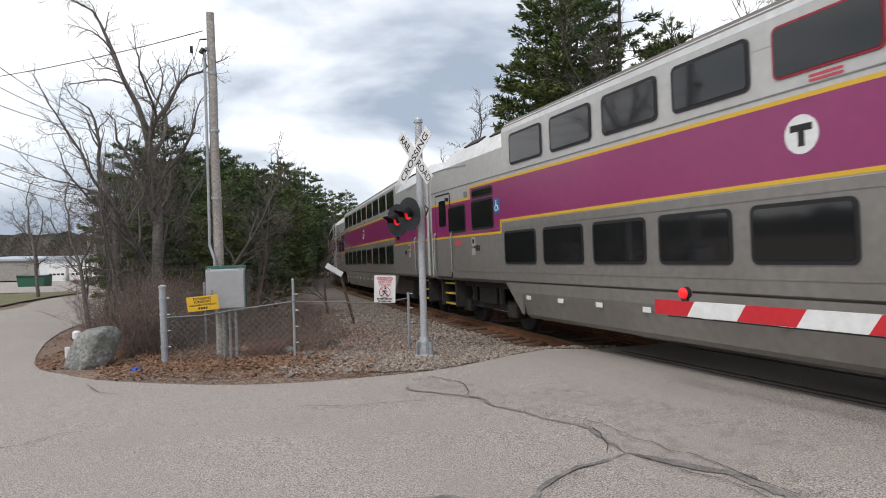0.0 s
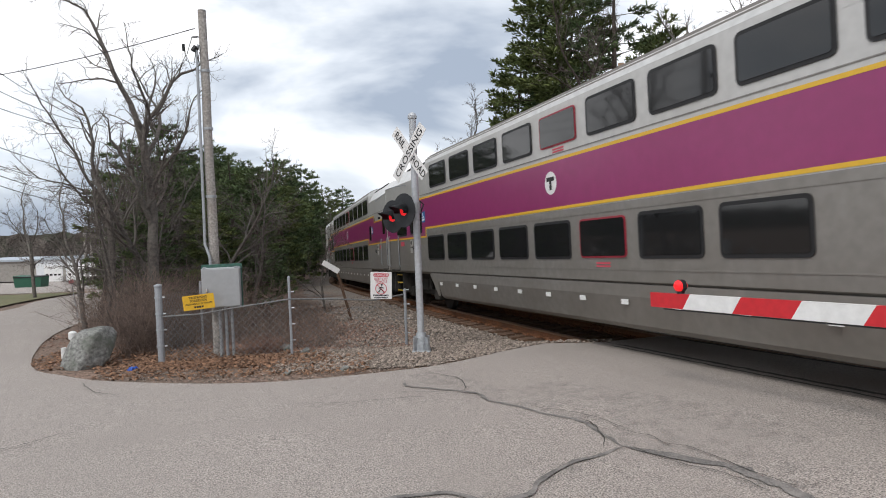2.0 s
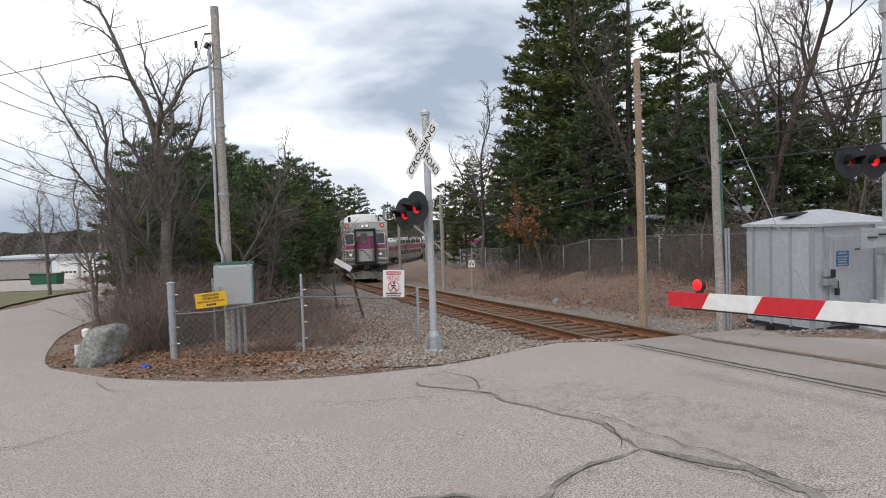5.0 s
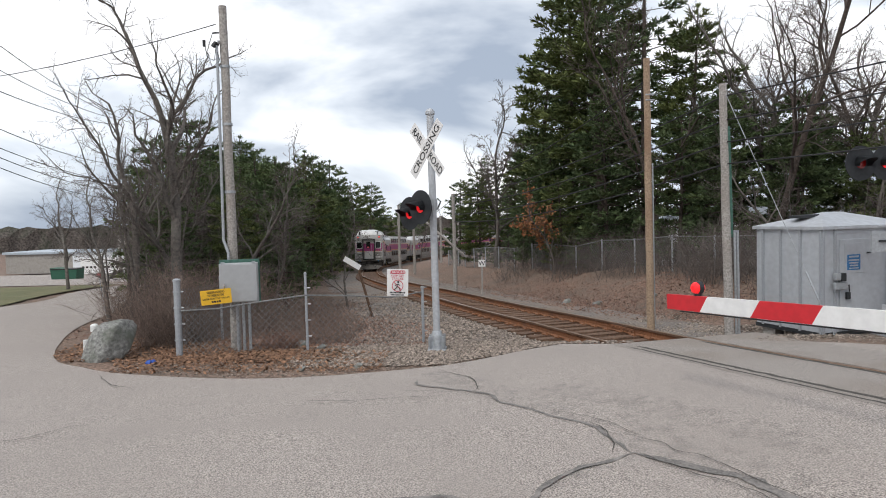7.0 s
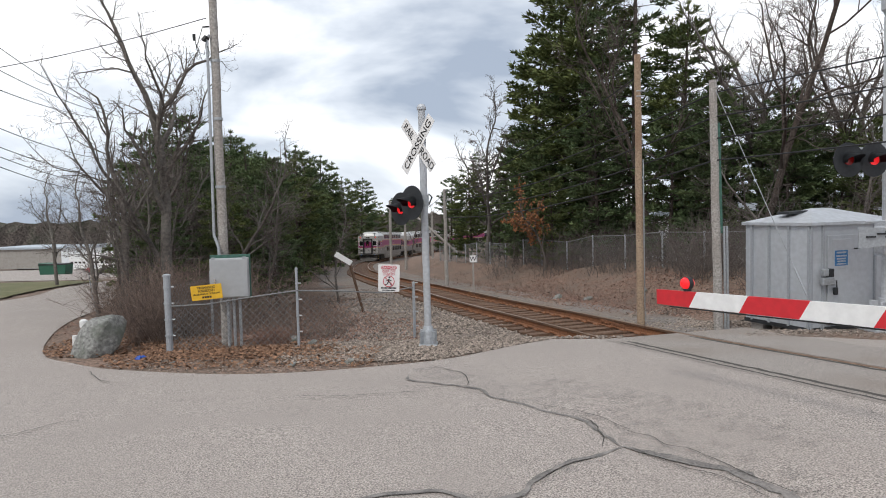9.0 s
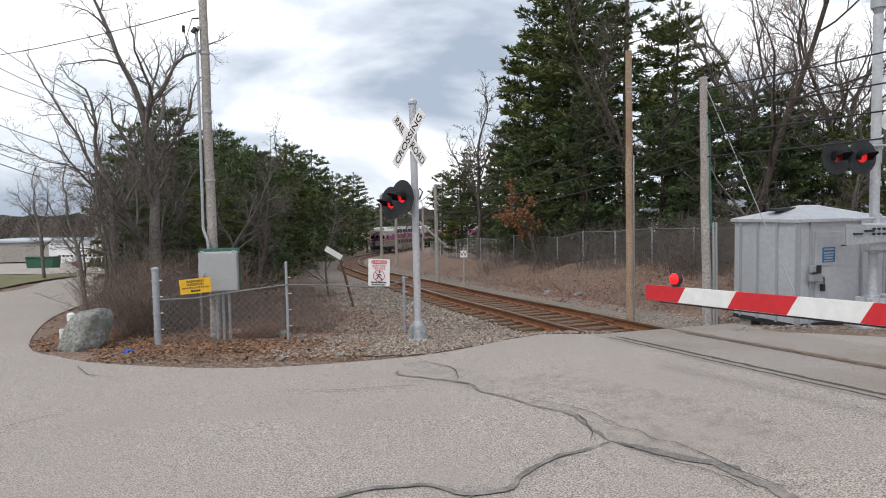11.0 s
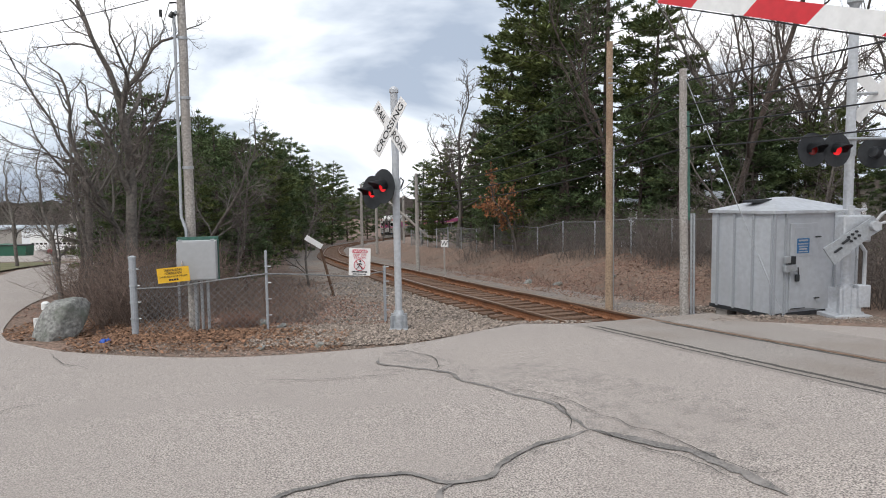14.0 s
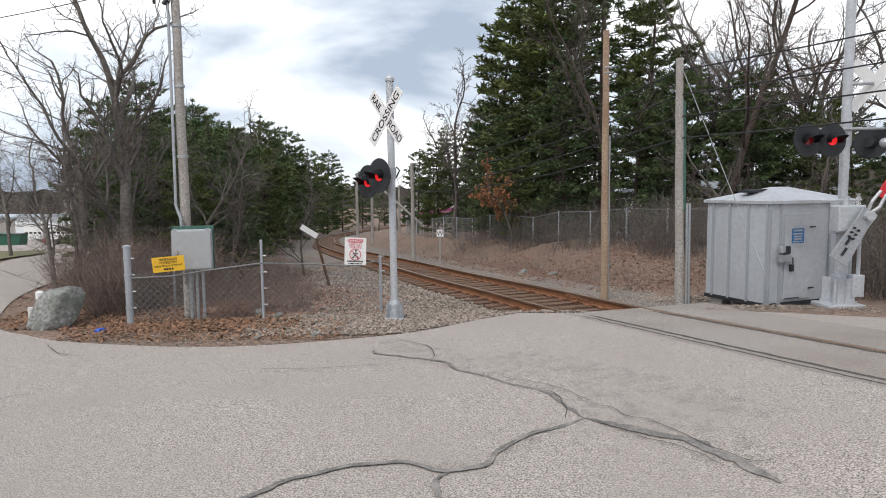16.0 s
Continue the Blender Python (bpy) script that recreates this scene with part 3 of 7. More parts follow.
def hull(bm, x0, x1, prof):
    """A length of body: the right half of a section, bottom to top, mirrored and drawn along x."""
    full = prof + [(-y, z) for y, z in prof[::-1]]
    a = [bm.verts.new((x0, y, z)) for y, z in full]
    b = [bm.verts.new((x1, y, z)) for y, z in full]
    n = len(full)
    for k in range(n):
        bm.faces.new((a[k], a[(k + 1) % n], b[(k + 1) % n], b[k]))
    bm.faces.new(a[::-1])
    bm.faces.new(b)


def side_plate(bm, outline, y, depth):
    """A thin plate on the car's side, outline in x, z."""
    slab(bm, outline if y > 0 else outline, depth if y > 0 else -depth, Matrix.Translation((0, y, 0)))


ROOF = [(1.56, 4.33), (1.54, 4.42), (1.42, 4.54), (1.13, 4.64), (0.7, 4.71), (0.0001, 4.74)]
END_ROOF = [(1.56, 4.03), (1.5, 4.12), (1.32, 4.42), (1.05, 4.6), (0.6, 4.68), (0.0001, 4.7)]


def train_window(car, x, z0, z1, w, side, r=0.055, frame_mat="gasket", proud=0.0):
    y = side * (HALF + 0.004 + proud)
    pad = 0.03 if frame_mat == "red_gasket" else 0.05
    bm = bmesh.new()
    side_plate(bm, rounded(x - w / 2 - pad, x + w / 2 + pad, z0 - pad, z1 + pad, r + pad * 0.8), y, 0.012)
    win = part("window", bm, frame_mat, car)
    bm = bmesh.new()
    side_plate(bm, rounded(x - w / 2, x + w / 2, z0, z1, r), y + side * 0.013, 0.006)
    part("pane", bm, "pane", win)
    return win


def bogie(car, x):
    bm = bmesh.new()
    for s in (-1, 1):
        box(bm, x - 1.75, x + 1.75, s * 1.0 - 0.09, s * 1.0 + 0.09, 0.42, 0.66, bevel=0.03)
        box(bm, x - 0.5, x + 0.5, s * 1.05 - 0.14, s * 1.05 + 0.14, 0.55, 0.95, bevel=0.04)
        for d in (-1.3, 1.3):
            box(bm, x + d - 0.22, x + d + 0.22, s * 1.05 - 0.16, s * 1.05 + 0.16, 0.3, 0.62, bevel=0.04)
            tube(bm, [(x + d * 0.6, s * 1.15, 0.6), (x + d * 0.6, s * 1.15, 1.0)], 0.09, 8)
    box(bm, x - 0.25, x + 0.25, -1.0, 1.0, 0.5, 0.85)
    b = part("bogie", bm, "under", car, "black greasy bogie frame")
    for d in (-1.3, 1.3):
        for s in (-1, 1):
            bm = bmesh.new()
            tube(bm, [(x + d, s * 0.68, 0.46), (x + d, s * 0.70, 0.46), (x + d, s * 0.70, 0.46), (x + d, s * 0.82, 0.46)], [0.5, 0.5, 0.46, 0.45], 20)
            part("wheel", bm, "under", b, "dark steel wheel")


def car_common(car, cab):
    e = LEN / 2
    # lower half of the car, coloured darker and browner than the upper
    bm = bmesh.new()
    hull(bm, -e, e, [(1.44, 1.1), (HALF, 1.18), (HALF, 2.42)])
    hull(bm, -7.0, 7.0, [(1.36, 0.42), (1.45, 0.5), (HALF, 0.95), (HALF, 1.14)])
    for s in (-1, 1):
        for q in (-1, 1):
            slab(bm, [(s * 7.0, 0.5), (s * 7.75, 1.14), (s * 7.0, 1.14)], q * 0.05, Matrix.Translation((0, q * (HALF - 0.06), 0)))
    part("lower_body", bm, "steel_low", car, "darker grey-brown stainless lower body")
    bm = bmesh.new()
    hull(bm, -e, e, [(HALF - 0.002, 2.42), (HALF - 0.002, 4.03)])
    hull(bm, -e + 4.6, e - 4.6, [(HALF - 0.002, 4.02), (HALF - 0.002, 4.33)])
    part("upper_body", bm, "steel", car, "pale grey stainless upper body")
    bm = bmesh.new()
    hull(bm, -e + 4.6, e - 4.6, ROOF)
    part("roof", bm, "roof", car, "pale ribbed metal roof")
    for s in (-1, 1):
        # the end roof steps in over the vestibule and drops off in a rounded slope
        bm = bmesh.new()
        rings = []
        for x, top, inset in ((e - 4.6, 1.0, 0.0), (e - 1.3, 1.0, 0.0), (e - 0.75, 0.86, 0.04), (e - 0.4, 0.5, 0.12), (e - 0.3, 0.04, 0.3)):
            sect = [(y * (1 - inset) if k else y, 4.03 + (z - 4.03) * top) for k, (y, z) in enumerate(END_ROOF)]
            sect += [(-y, z) for y, z in sect[::-1]]
            rings.append([bm.verts.new((s * x, y, z)) for y, z in sect])
        for p, q in zip(rings, rings[1:]):
            for k in range(len(p) - 1):
                bm.faces.new((p[k], p[k + 1], q[k + 1], q[k]))
        bm.faces.new(rings[0])
        bm.faces.new(rings[-1])
        bmesh.ops.recalc_face_normals(bm, faces=bm.faces[:])
        part("end_roof", bm, "roof", car, "smooth pale roof end over the vestibule", smooth=True)
        for k in range(2):
            x = s * (e - 3.9 + 1.5 * k)
            for q in (-1, 1):
                bm = bmesh.new()
                box(bm, x - 0.42, x + 0.42, -0.02, 0.02, -0.13, 0.13, m=Matrix.Translation((0, q * 1.2, 4.52)) @ Matrix.Rotation(radians(q * 55), 4, "X"))
                part("roof_grille", bm, "under", car, "dark intake grille in the roof end")
        for q in (-1, 1):
            bm = bmesh.new()
            tube(bm, [(s * (e - 2.6), q * (HALF + 0.004), 3.93), (s * (e - 1.2), q * (HALF + 0.004), 4.02), (s * (e - 0.02), q * (HALF + 0.004), 4.03)], 0.014, 4)
            part("drip_rail", bm, "seam", car)
            bm = bmesh.new()
            tube(bm, [(s * (e - 0.03), q * (HALF - 0.03), 1.18), (s * (e - 0.03), q * (HALF - 0.03), 4.03)], 0.05, 8)
            part("corner_post", bm, "steel", car)
        bm = bmesh.new()
        tube(bm, [(s * (e - 0.03), -HALF + 0.03, 4.02), (s * (e - 0.03), HALF - 0.03, 4.02)], 0.045, 8)
        part("end_rail", bm, "steel", car)
    # roof ribs get the dark steel, so their shadow lines are painted in
    ribs = bmesh.new()
    for k in range(11):
        for s in (-1, 1):
            y = (1.52 - 0.07 * k) * s
            z = float(np.interp(abs(y), [0, 0.7, 1.13, 1.42, 1.54], [4.74, 4.71, 4.64, 4.54, 4.42]))
            tube(ribs, [(-e + 4.6, y, z), (e - 4.6, y, z)], 0.02, 4)
    part("roof_rib", ribs, "steel_low", car, "thin metal roof ribs with their shadow coloured in")
    for s in (-1, 1):
        y = s * (HALF + 0.001)
        # where the band steps down: low and high edge, at the leading and the trailing end
        l0, h0, l1, h1 = -7.87, -9.5, 7.28, 8.95
        bm = bmesh.new()
        side_plate(bm, [(-e + 0.02, 2.24), (l0, 2.24), (l0, 2.49), (l1, 2.49), (l1, 2.24), (e - 0.02, 2.24), (e - 0.02, 3.08), (h1, 3.08), (h1, 3.335), (h0, 3.335), (h0, 3.08), (-e + 0.02, 3.08)], y, 0.003)
        part("band", bm, "purple", car, "glossy purple band")
        for pts in ([(-e + 0.02, 2.215), (l0 + 0.026, 2.215), (l0 + 0.026, 2.465), (l1 - 0.026, 2.465), (l1 - 0.026, 2.215), (e - 0.02, 2.215)], [(-e + 0.02, 3.105), (h0, 3.105), (h0, 3.36), (h1, 3.36), (h1, 3.105), (e - 0.02, 3.105)]):
            bm = bmesh.new()
            for (xa, za), (xb, zb) in zip(pts, pts[1:]):
                if za == zb:
                    side_plate(bm, [(xa - 0.027, za - 0.027), (xb + 0.027, za - 0.027), (xb + 0.027, za + 0.027), (xa - 0.027, za + 0.027)], y, 0.005)
                else:
                    side_plate(bm, [(xa - 0.027, min(za, zb) + 0.027), (xa + 0.027, min(za, zb) + 0.027), (xa + 0.027, max(za, zb) - 0.027), (xa - 0.027, max(za, zb) - 0.027)], y, 0.006)
            part("stripe", bm, "stripe", car, "yellow stripe")
        for k in range(9):
            if not (cab and k == 8):
                train_window(car, -7.0 + 1.66 * k, 1.58, 2.18, 1.27, s, frame_mat="red_gasket" if k == 5 else "gasket")
            train_window(car, -6.62 + 1.66 * k, 3.635, 4.18, 1.25, s, frame_mat="red_gasket" if k == 4 else "gasket")
        # red notices below the escape windows
        for x, z in ((-7.0 + 1.66 * 5, 1.41), (-6.62 + 1.66 * 4, 3.5)):
            for dz in (0.0, 0.05):
                bm = bmesh.new()
                side_plate(bm, [(x - 0.2, z + dz - 0.015), (x + 0.2, z + dz - 0.015), (x + 0.2, z + dz + 0.015), (x - 0.2, z + dz + 0.015)], y, 0.004)
                part("red_notice", bm, "sign_red", car)
        # vestibule windows, and the dark vent over the second
        train_window(car, -10.37, 2.36, 2.96, 1.06, s)
        train_window(car, -8.8, 2.38, 2.98, 1.12, s)
        train_window(car, -8.78, 3.12, 3.24, 1.06, s, r=0.05)
        if not cab:
            train_window(car, 7.92, 2.42, 2.96, 0.34, s)
        else:
            # louvred panel beyond the last lower window
            bm = bmesh.new()
            side_plate(bm, rounded(6.05, 7.1, 1.5, 2.3, 0.05), y, 0.006)
            lv = part("louvre_panel", bm, "steel_low", car, "flush louvred service panel")
            for k in range(4):
                for dx in (6.22, 6.68):
                    bm = bmesh.new()
                    side_plate(bm, [(dx, 1.76 + 0.13 * k), (dx + 0.26, 1.76 + 0.13 * k), (dx + 0.26, 1.80 + 0.13 * k), (dx, 1.80 + 0.13 * k)], y + s * 0.006, 0.014)
                    part("louvre", bm, "steel", lv)
        # speaker and latch plates by the doors
        for x in (-9.35, 9.75):
            bm = bmesh.new()
            side_plate(bm, rounded(x - 0.1, x + 0.1, 1.95, 2.17, 0.02), y, 0.012)
            sp = part("speaker_plate", bm, "steel", car)
            bm = bmesh.new()
            slab(bm, [(x + u, 2.07 + v) for u, v in disc(0.06, 12)], s * 0.005, Matrix.Translation((0, y + s * 0.013, 0)))
            part("speaker", bm, "gasket", sp)
            bm = bmesh.new()
            side_plate(bm, rounded(x - 0.09, x + 0.09, 1.74, 1.9, 0.02), y, 0.02)
            part("latch_plate", bm, "steel", car)
        for x, z in ((-9.75, 3.22), (9.15, 3.2)):
            bm = bmesh.new()
            side_plate(bm, rounded(x - 0.1, x + 0.1, z - 0.07, z + 0.07, 0.02), y, 0.01)
            part("vent_cover", bm, "steel_low", car)
        for x in (-10.9, 10.5):
            bm = bmesh.new()
            tube(bm, [(x, y, 3.2), (x, y + s * 0.09, 3.2)], 0.05, 10)
            part("signal_lamp", bm, "gasket", car, "small dark side lamp")
        # dado ribs along the lower side and small reflectors
        bm = bmesh.new()
        for z in (1.36, 2.30, 3.46):
            tube(bm, [(-e, s * HALF, z), (e, s * HALF, z)], 0.012, 4)
        part("side_rib", bm, "steel_low", car)
        for k in range(12):
            bm = bmesh.new()
            x = -6.7 + 1.22 * k
            box(bm, x - 0.09, x + 0.09, min(y, y + s * 0.008), max(y, y + s * 0.008), 0.82, 0.90)
            part("reflector", bm, "plastic", car)
        # doors and steps
        for q in (-1, 1):
            x = q * (e - 0.95)
            bm = bmesh.new()
            side_plate(bm, rounded(x - 0.55, x + 0.55, 1.16, 3.38, 0.08), s * (HALF + 0.006), 0.006)
            d = part("door", bm, "gasket", car, "side door in a black frame")
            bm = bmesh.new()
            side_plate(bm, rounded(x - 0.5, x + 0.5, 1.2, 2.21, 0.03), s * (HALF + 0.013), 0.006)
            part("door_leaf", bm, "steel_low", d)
            bm = bmesh.new()
            side_plate(bm, rounded(x - 0.5, x + 0.5, 2.22, 3.09, 0.03), s * (HALF + 0.013), 0.006)
            part("door_leaf", bm, "purple", d)
            bm = bmesh.new()
            side_plate(bm, rounded(x - 0.5, x + 0.5, 3.1, 3.33, 0.03), s * (HALF + 0.013), 0.006)
            part("door_leaf", bm, "steel", d)
            for z in (2.215, 3.095):
                bm = bmesh.new()
                side_plate(bm, [(x - 0.5, z - 0.025), (x + 0.5, z - 0.025), (x + 0.5, z + 0.025), (x - 0.5, z + 0.025)], s * (HALF + 0.02), 0.003)
                part("stripe", bm, "stripe", d)
            bm = bmesh.new()
            side_plate(bm, rounded(x - 0.25, x + 0.25, 2.52, 3.2, 0.07), s * (HALF + 0.024), 0.005)
            part("pane", bm, "pane", d)
            bm = bmesh.new()
            for j in range(3):
                z = 0.45 + 0.27 * j
                box(bm, x - 0.45, x + 0.45, s * 1.12 - 0.25, s * 1.12 + 0.25, z, z + 0.04)
            for dx in (-0.5, 0.5):
                box(bm, x + dx - 0.03, x + dx + 0.03, s * 1.2 - 0.28, s * 1.2 + 0.28, 0.42, 1.16)
            part("steps", bm, "under", car, "black boarding steps")
            bm = bmesh.new()
            for j in range(3):
                z = 0.45 + 0.27 * j
                yy = s * 1.39
                box(bm, x - 0.45, x + 0.45, min(yy, yy + s * 0.012), max(yy, yy + s * 0.012), z, z + 0.045)
            part("step_edge", bm, "step_yellow", car, "yellow step edge")
            for dx in (-0.62, 0.62):
                bm = bmesh.new()
                yy = s * (HALF + 0.05)
                tube(bm, [(x + dx, s * HALF, 1.3), (x + dx, yy, 1.36), (x + dx, yy, 2.3), (x + dx, s * HALF, 2.36)], 0.016, 6)
                part("grab_rail", bm, "galv", car)
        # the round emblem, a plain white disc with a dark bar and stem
        bm = bmesh.new()
        cx = -0.3
        slab(bm, [(cx + u, 2.95 + v) for u, v in disc(0.215)], s * 0.004, Matrix.Translation((0, s * (HALF + 0.005), 0)))
        em = part("emblem", bm, "white", car, "white disc with a dark tee shape")
        bm = bmesh.new()
        for o in ([(cx - 0.14, 2.985), (cx + 0.14, 2.985), (cx + 0.14, 3.06), (cx - 0.14, 3.06)], [(cx - 0.04, 2.82), (cx + 0.04, 2.82), (cx + 0.04, 2.985), (cx - 0.04, 2.985)]):
            slab(bm, o, s * 0.004, Matrix.Translation((0, s * (HALF + 0.01), 0)))
        part("emblem_mark", bm, "black", em)
        # wheelchair plates and red notices by the doors, lettering too small to read
        for q in (-1, 1):
            bm = bmesh.new()
            x = -8.0 if q < 0 else 9.62 if cab else 8.42
            side_plate(bm, rounded(x - 0.14, x + 0.14, 2.64, 2.96, 0.03), s * (HALF + 0.008), 0.004)
            p = part("access_plate", bm, "blue", car, "blue access sign")
            bm = bmesh.new()
            yy = s * (HALF + 0.014)
            tube(bm, [(x - 0.02, yy, 2.92), (x - 0.02, yy, 2.82), (x + 0.05, yy, 2.8), (x + 0.08, yy, 2.71)], 0.014, 4)
            tube(bm, [(x - 0.03 + 0.06 * math.cos(a), yy, 2.75 + 0.06 * math.sin(a)) for a in np.linspace(1.4, 6.0, 9)], 0.012, 4)
            part("symbol", bm, "white", p)
            bm = bmesh.new()
            x = q * (e - 1.93)
            side_plate(bm, [(x - 0.19, 1.98), (x + 0.19, 1.98), (x + 0.19, 2.12), (x - 0.19, 2.12)], s * (HALF + 0.004), 0.004)
            part("red_notice", bm, "sign_red", car)
            bm = bmesh.new()
            x = q * (e - 3.1) - 0.16
            for dx in (0, 0.09, 0.18, 0.27):
                side_plate(bm, [(x + dx, 1.84), (x + dx + 0.06, 1.84), (x + dx + 0.06, 1.97), (x + dx, 1.97)], s * (HALF + 0.004), 0.003)
            part("number_bars", bm, "black", car)
    for q in (-1, 1):
        bogie(car, q * 9.5)
        # plain end wall details: diaphragm
        bm = bmesh.new()
        for s in (-1, 1):
            box(bm, q * e - 0.02 if q > 0 else -e - 0.34, e + 0.34 if q > 0 else -e + 0.02, s * 0.66 - 0.07, s * 0.66 + 0.07, 1.24, 3.5, bevel=0.03)
        box(bm, q * e - 0.02 if q > 0 else -e - 0.34, e + 0.34 if q > 0 else -e + 0.02, -0.73, 0.73, 3.44, 3.58, bevel=0.03)
        box(bm, q * e - 0.02 if q > 0 else -e - 0.34, e + 0.34 if q > 0 else -e + 0.02, -0.73, 0.73, 1.2, 1.34, bevel=0.03)
        part("diaphragm", bm, "gasket", car, "black rubber gangway surround")
        bm = bmesh.new()
        tube(bm, [(q * (e - 0.8), 0, 0.9), (q * (e + 0.3), 0, 0.9)], 0.11, 8)
        box(bm, min(q * (e + 0.1), q * (e + 0.36)), max(q * (e + 0.1), q * (e + 0.36)), -0.2, 0.2, 0.75, 1.05, bevel=0.04)
        part("coupler", bm, "under", car)
    for x0, x1 in ((-12.1, -7.3), (7.3, 12.1)):
        bm = bmesh.new()
        box(bm, x0, x1, -1.2, 1.2, 0.95, 1.14)
        part("underframe", bm, "under", car)


def end_plate(bm, outline, x, depth):
    """A plate on the car's end, outline in y, z."""
    a = [bm.verts.new((x, y, z)) for y, z in outline]
    b = [bm.verts.new((x + depth, y, z)) for y, z in outline]
    bm.faces.new(a[::-1])
    bm.faces.new(b)
    for i in range(len(a)):
        j = (i + 1) % len(a)
        bm.faces.new((a[i], a[j], b[j], b[i]))


def cab_face(car):
    """The driving end, at +x."""
    x = LEN / 2
    bm = bmesh.new()
    end_plate(bm, [(-1.55, 2.19), (1.55, 2.19), (1.55, 3.08), (-1.55, 3.08)], x, 0.004)
    part("band", bm, "purple", car, "purple band across the cab end")
    bm = bmesh.new()
    end_plate(bm, [(-1.55, 2.15), (1.55, 2.15), (1.55, 2.2), (-1.55, 2.2)], x, 0.006)
    for s in (-1, 1):
        end_plate(bm, [(s * 0.75, 3.082), (s * 1.55, 3.082), (s * 1.55, 3.13), (s * 0.75, 3.13)], x, 0.006)
    part("stripe", bm, "stripe", car)
    for s in (-1, 1):
        bm = bmesh.new()
        end_plate(bm, rounded(s * 1.06 - 0.34, s * 1.06 + 0.34, 2.48, 3.3, 0.12), x + 0.007, 0.012)
        w = part("windscreen", bm, "white", car, "cab window in a white rounded frame")
        bm = bmesh.new()
        end_plate(bm, rounded(s * 1.06 - 0.28, s * 1.06 + 0.28, 2.54, 3.24, 0.09), x + 0.021, 0.006)
        part("pane", bm, "pane", w)
        bm = bmesh.new()
        tube(bm, [(x + 0.05, s * 1.06, 3.36), (x + 0.06, s * 1.06 + 0.18, 2.9)], 0.012, 4)
        part("wiper", bm, "black", w)
        bm = bmesh.new()
        end_plate(bm, [(s * 1.2 + u, 3.8 + v) for u, v in disc(0.15)], x + 0.005, 0.03)
        lp = part("marker_lamp", bm, "grime", car, "round marker lamp")
        bm = bmesh.new()
        end_plate(bm, [(s * 1.2 + u, 3.8 + v) for u, v in disc(0.09)], x + 0.036, 0.012)
        part("lens", bm, "cab_red", lp, "lit pale red lens")
        bm = bmesh.new()
        tube(bm, [(x, s * 1.02, 1.81), (x + 0.14, s * 1.02, 1.81)], 0.14, 16)
        hl = part("ditch_lamp", bm, "grime", car)
        bm = bmesh.new()
        end_plate(bm, [(s * 1.02 + u, 1.81 + v) for u, v in disc(0.105)], x + 0.141, 0.008)
        part("lens", bm, "chrome", hl)
        bm = bmesh.new()
        for z in (1.46, 1.56, 2.13):
            tube(bm, [(x, s * 0.74, z), (x + 0.14, s * 0.78, z), (x + 0.14, s * 1.46, z), (x, s * 1.5, z)], 0.03, 6)
        tube(bm, [(x + 0.06, s * 1.38, 1.3), (x + 0.1, s * 1.38, 2.42)], 0.035, 6)
        tube(bm, [(x + 0.02, s * 0.85, 1.22), (x + 0.16, s * 0.85, 1.2), (x + 0.16, s * 1.35, 1.2), (x + 0.02, s * 1.35, 1.22)], 0.018, 6)
        part("bumper_rail", bm, "steel", car, "grey tubular bumper rails")
        bm = bmesh.new()
        tube(bm, [(x + 0.02, s * 1.05, 1.1), (x + 0.12, s * 1.05, 1.1)], 0.075, 10)
        part("hose_cap", bm, "blue", car, "blue connector cap")
    # door recess in the gangway
    bm = bmesh.new()
    end_plate(bm, rounded(-0.45, 0.45, 1.22, 3.42, 0.05), x + 0.006, 0.01)
    d = part("end_door", bm, "steel", car, "grey end door")
    bm = bmesh.new()
    end_plate(bm, [(-0.45, 2.19), (0.45, 2.19), (0.45, 3.08), (-0.45, 3.08)], x + 0.017, 0.004)
    part("band", bm, "purple", d)
    bm = bmesh.new()
    end_plate(bm, rounded(-0.3, 0.16, 2.5, 3.26, 0.08), x + 0.022, 0.006)
    part("pane", bm, "pane", d)
    bm = bmesh.new()
    end_plate(bm, rounded(-0.2, 0.06, 2.58, 2.7, 0.02), x + 0.03, 0.004)
    part("red_notice", bm, "sign_red", d)
    bm = bmesh.new()
    tube(bm, [(x + 0.1, 0.32, 1.5), (x + 0.1, 0.32, 2.9)], 0.02, 6)
    part("grab_rail", bm, "galv", d)
    bm = bmesh.new()
    tube(bm, [(x + 0.12, -0.38, 2.1), (x + 0.18, -0.1, 2.08), (x + 0.16, 0.2, 1.7), (x + 0.12, 0.25, 1.5)], 0.02, 6)
    part("cable", bm, "cable", d)
    # head lamps and number bars
    for s in (-1, 1):
        bm = bmesh.new()
        tube(bm, [(x, s * 0.15, 3.78), (x + 0.09, s * 0.15, 3.78)], 0.13, 16)
        hl = part("head_lamp", bm, "grime", car)
        bm = bmesh.new()
        end_plate(bm, [(s * 0.15 + u, 3.78 + v) for u, v in disc(0.1)], x + 0.091, 0.008)
        part("lens", bm, "chrome", hl)
    bm = bmesh.new()
    end_plate(bm, [(-0.86, 1.94), (-1.3, 1.94), (-1.3, 2.1), (-0.86, 2.1)][::-1], x + 0.02, 0.004)
    nb = part("number_plate", bm, "white", car)
    bm = bmesh.new()
    for k in range(4):
        end_plate(bm, [(-0.9 - 0.1 * k - 0.06, 1.965), (-0.9 - 0.1 * k, 1.965), (-0.9 - 0.1 * k, 2.075), (-0.9 - 0.1 * k - 0.06, 2.075)], x + 0.025, 0.004)
    part("number_bars", bm, "black", nb)
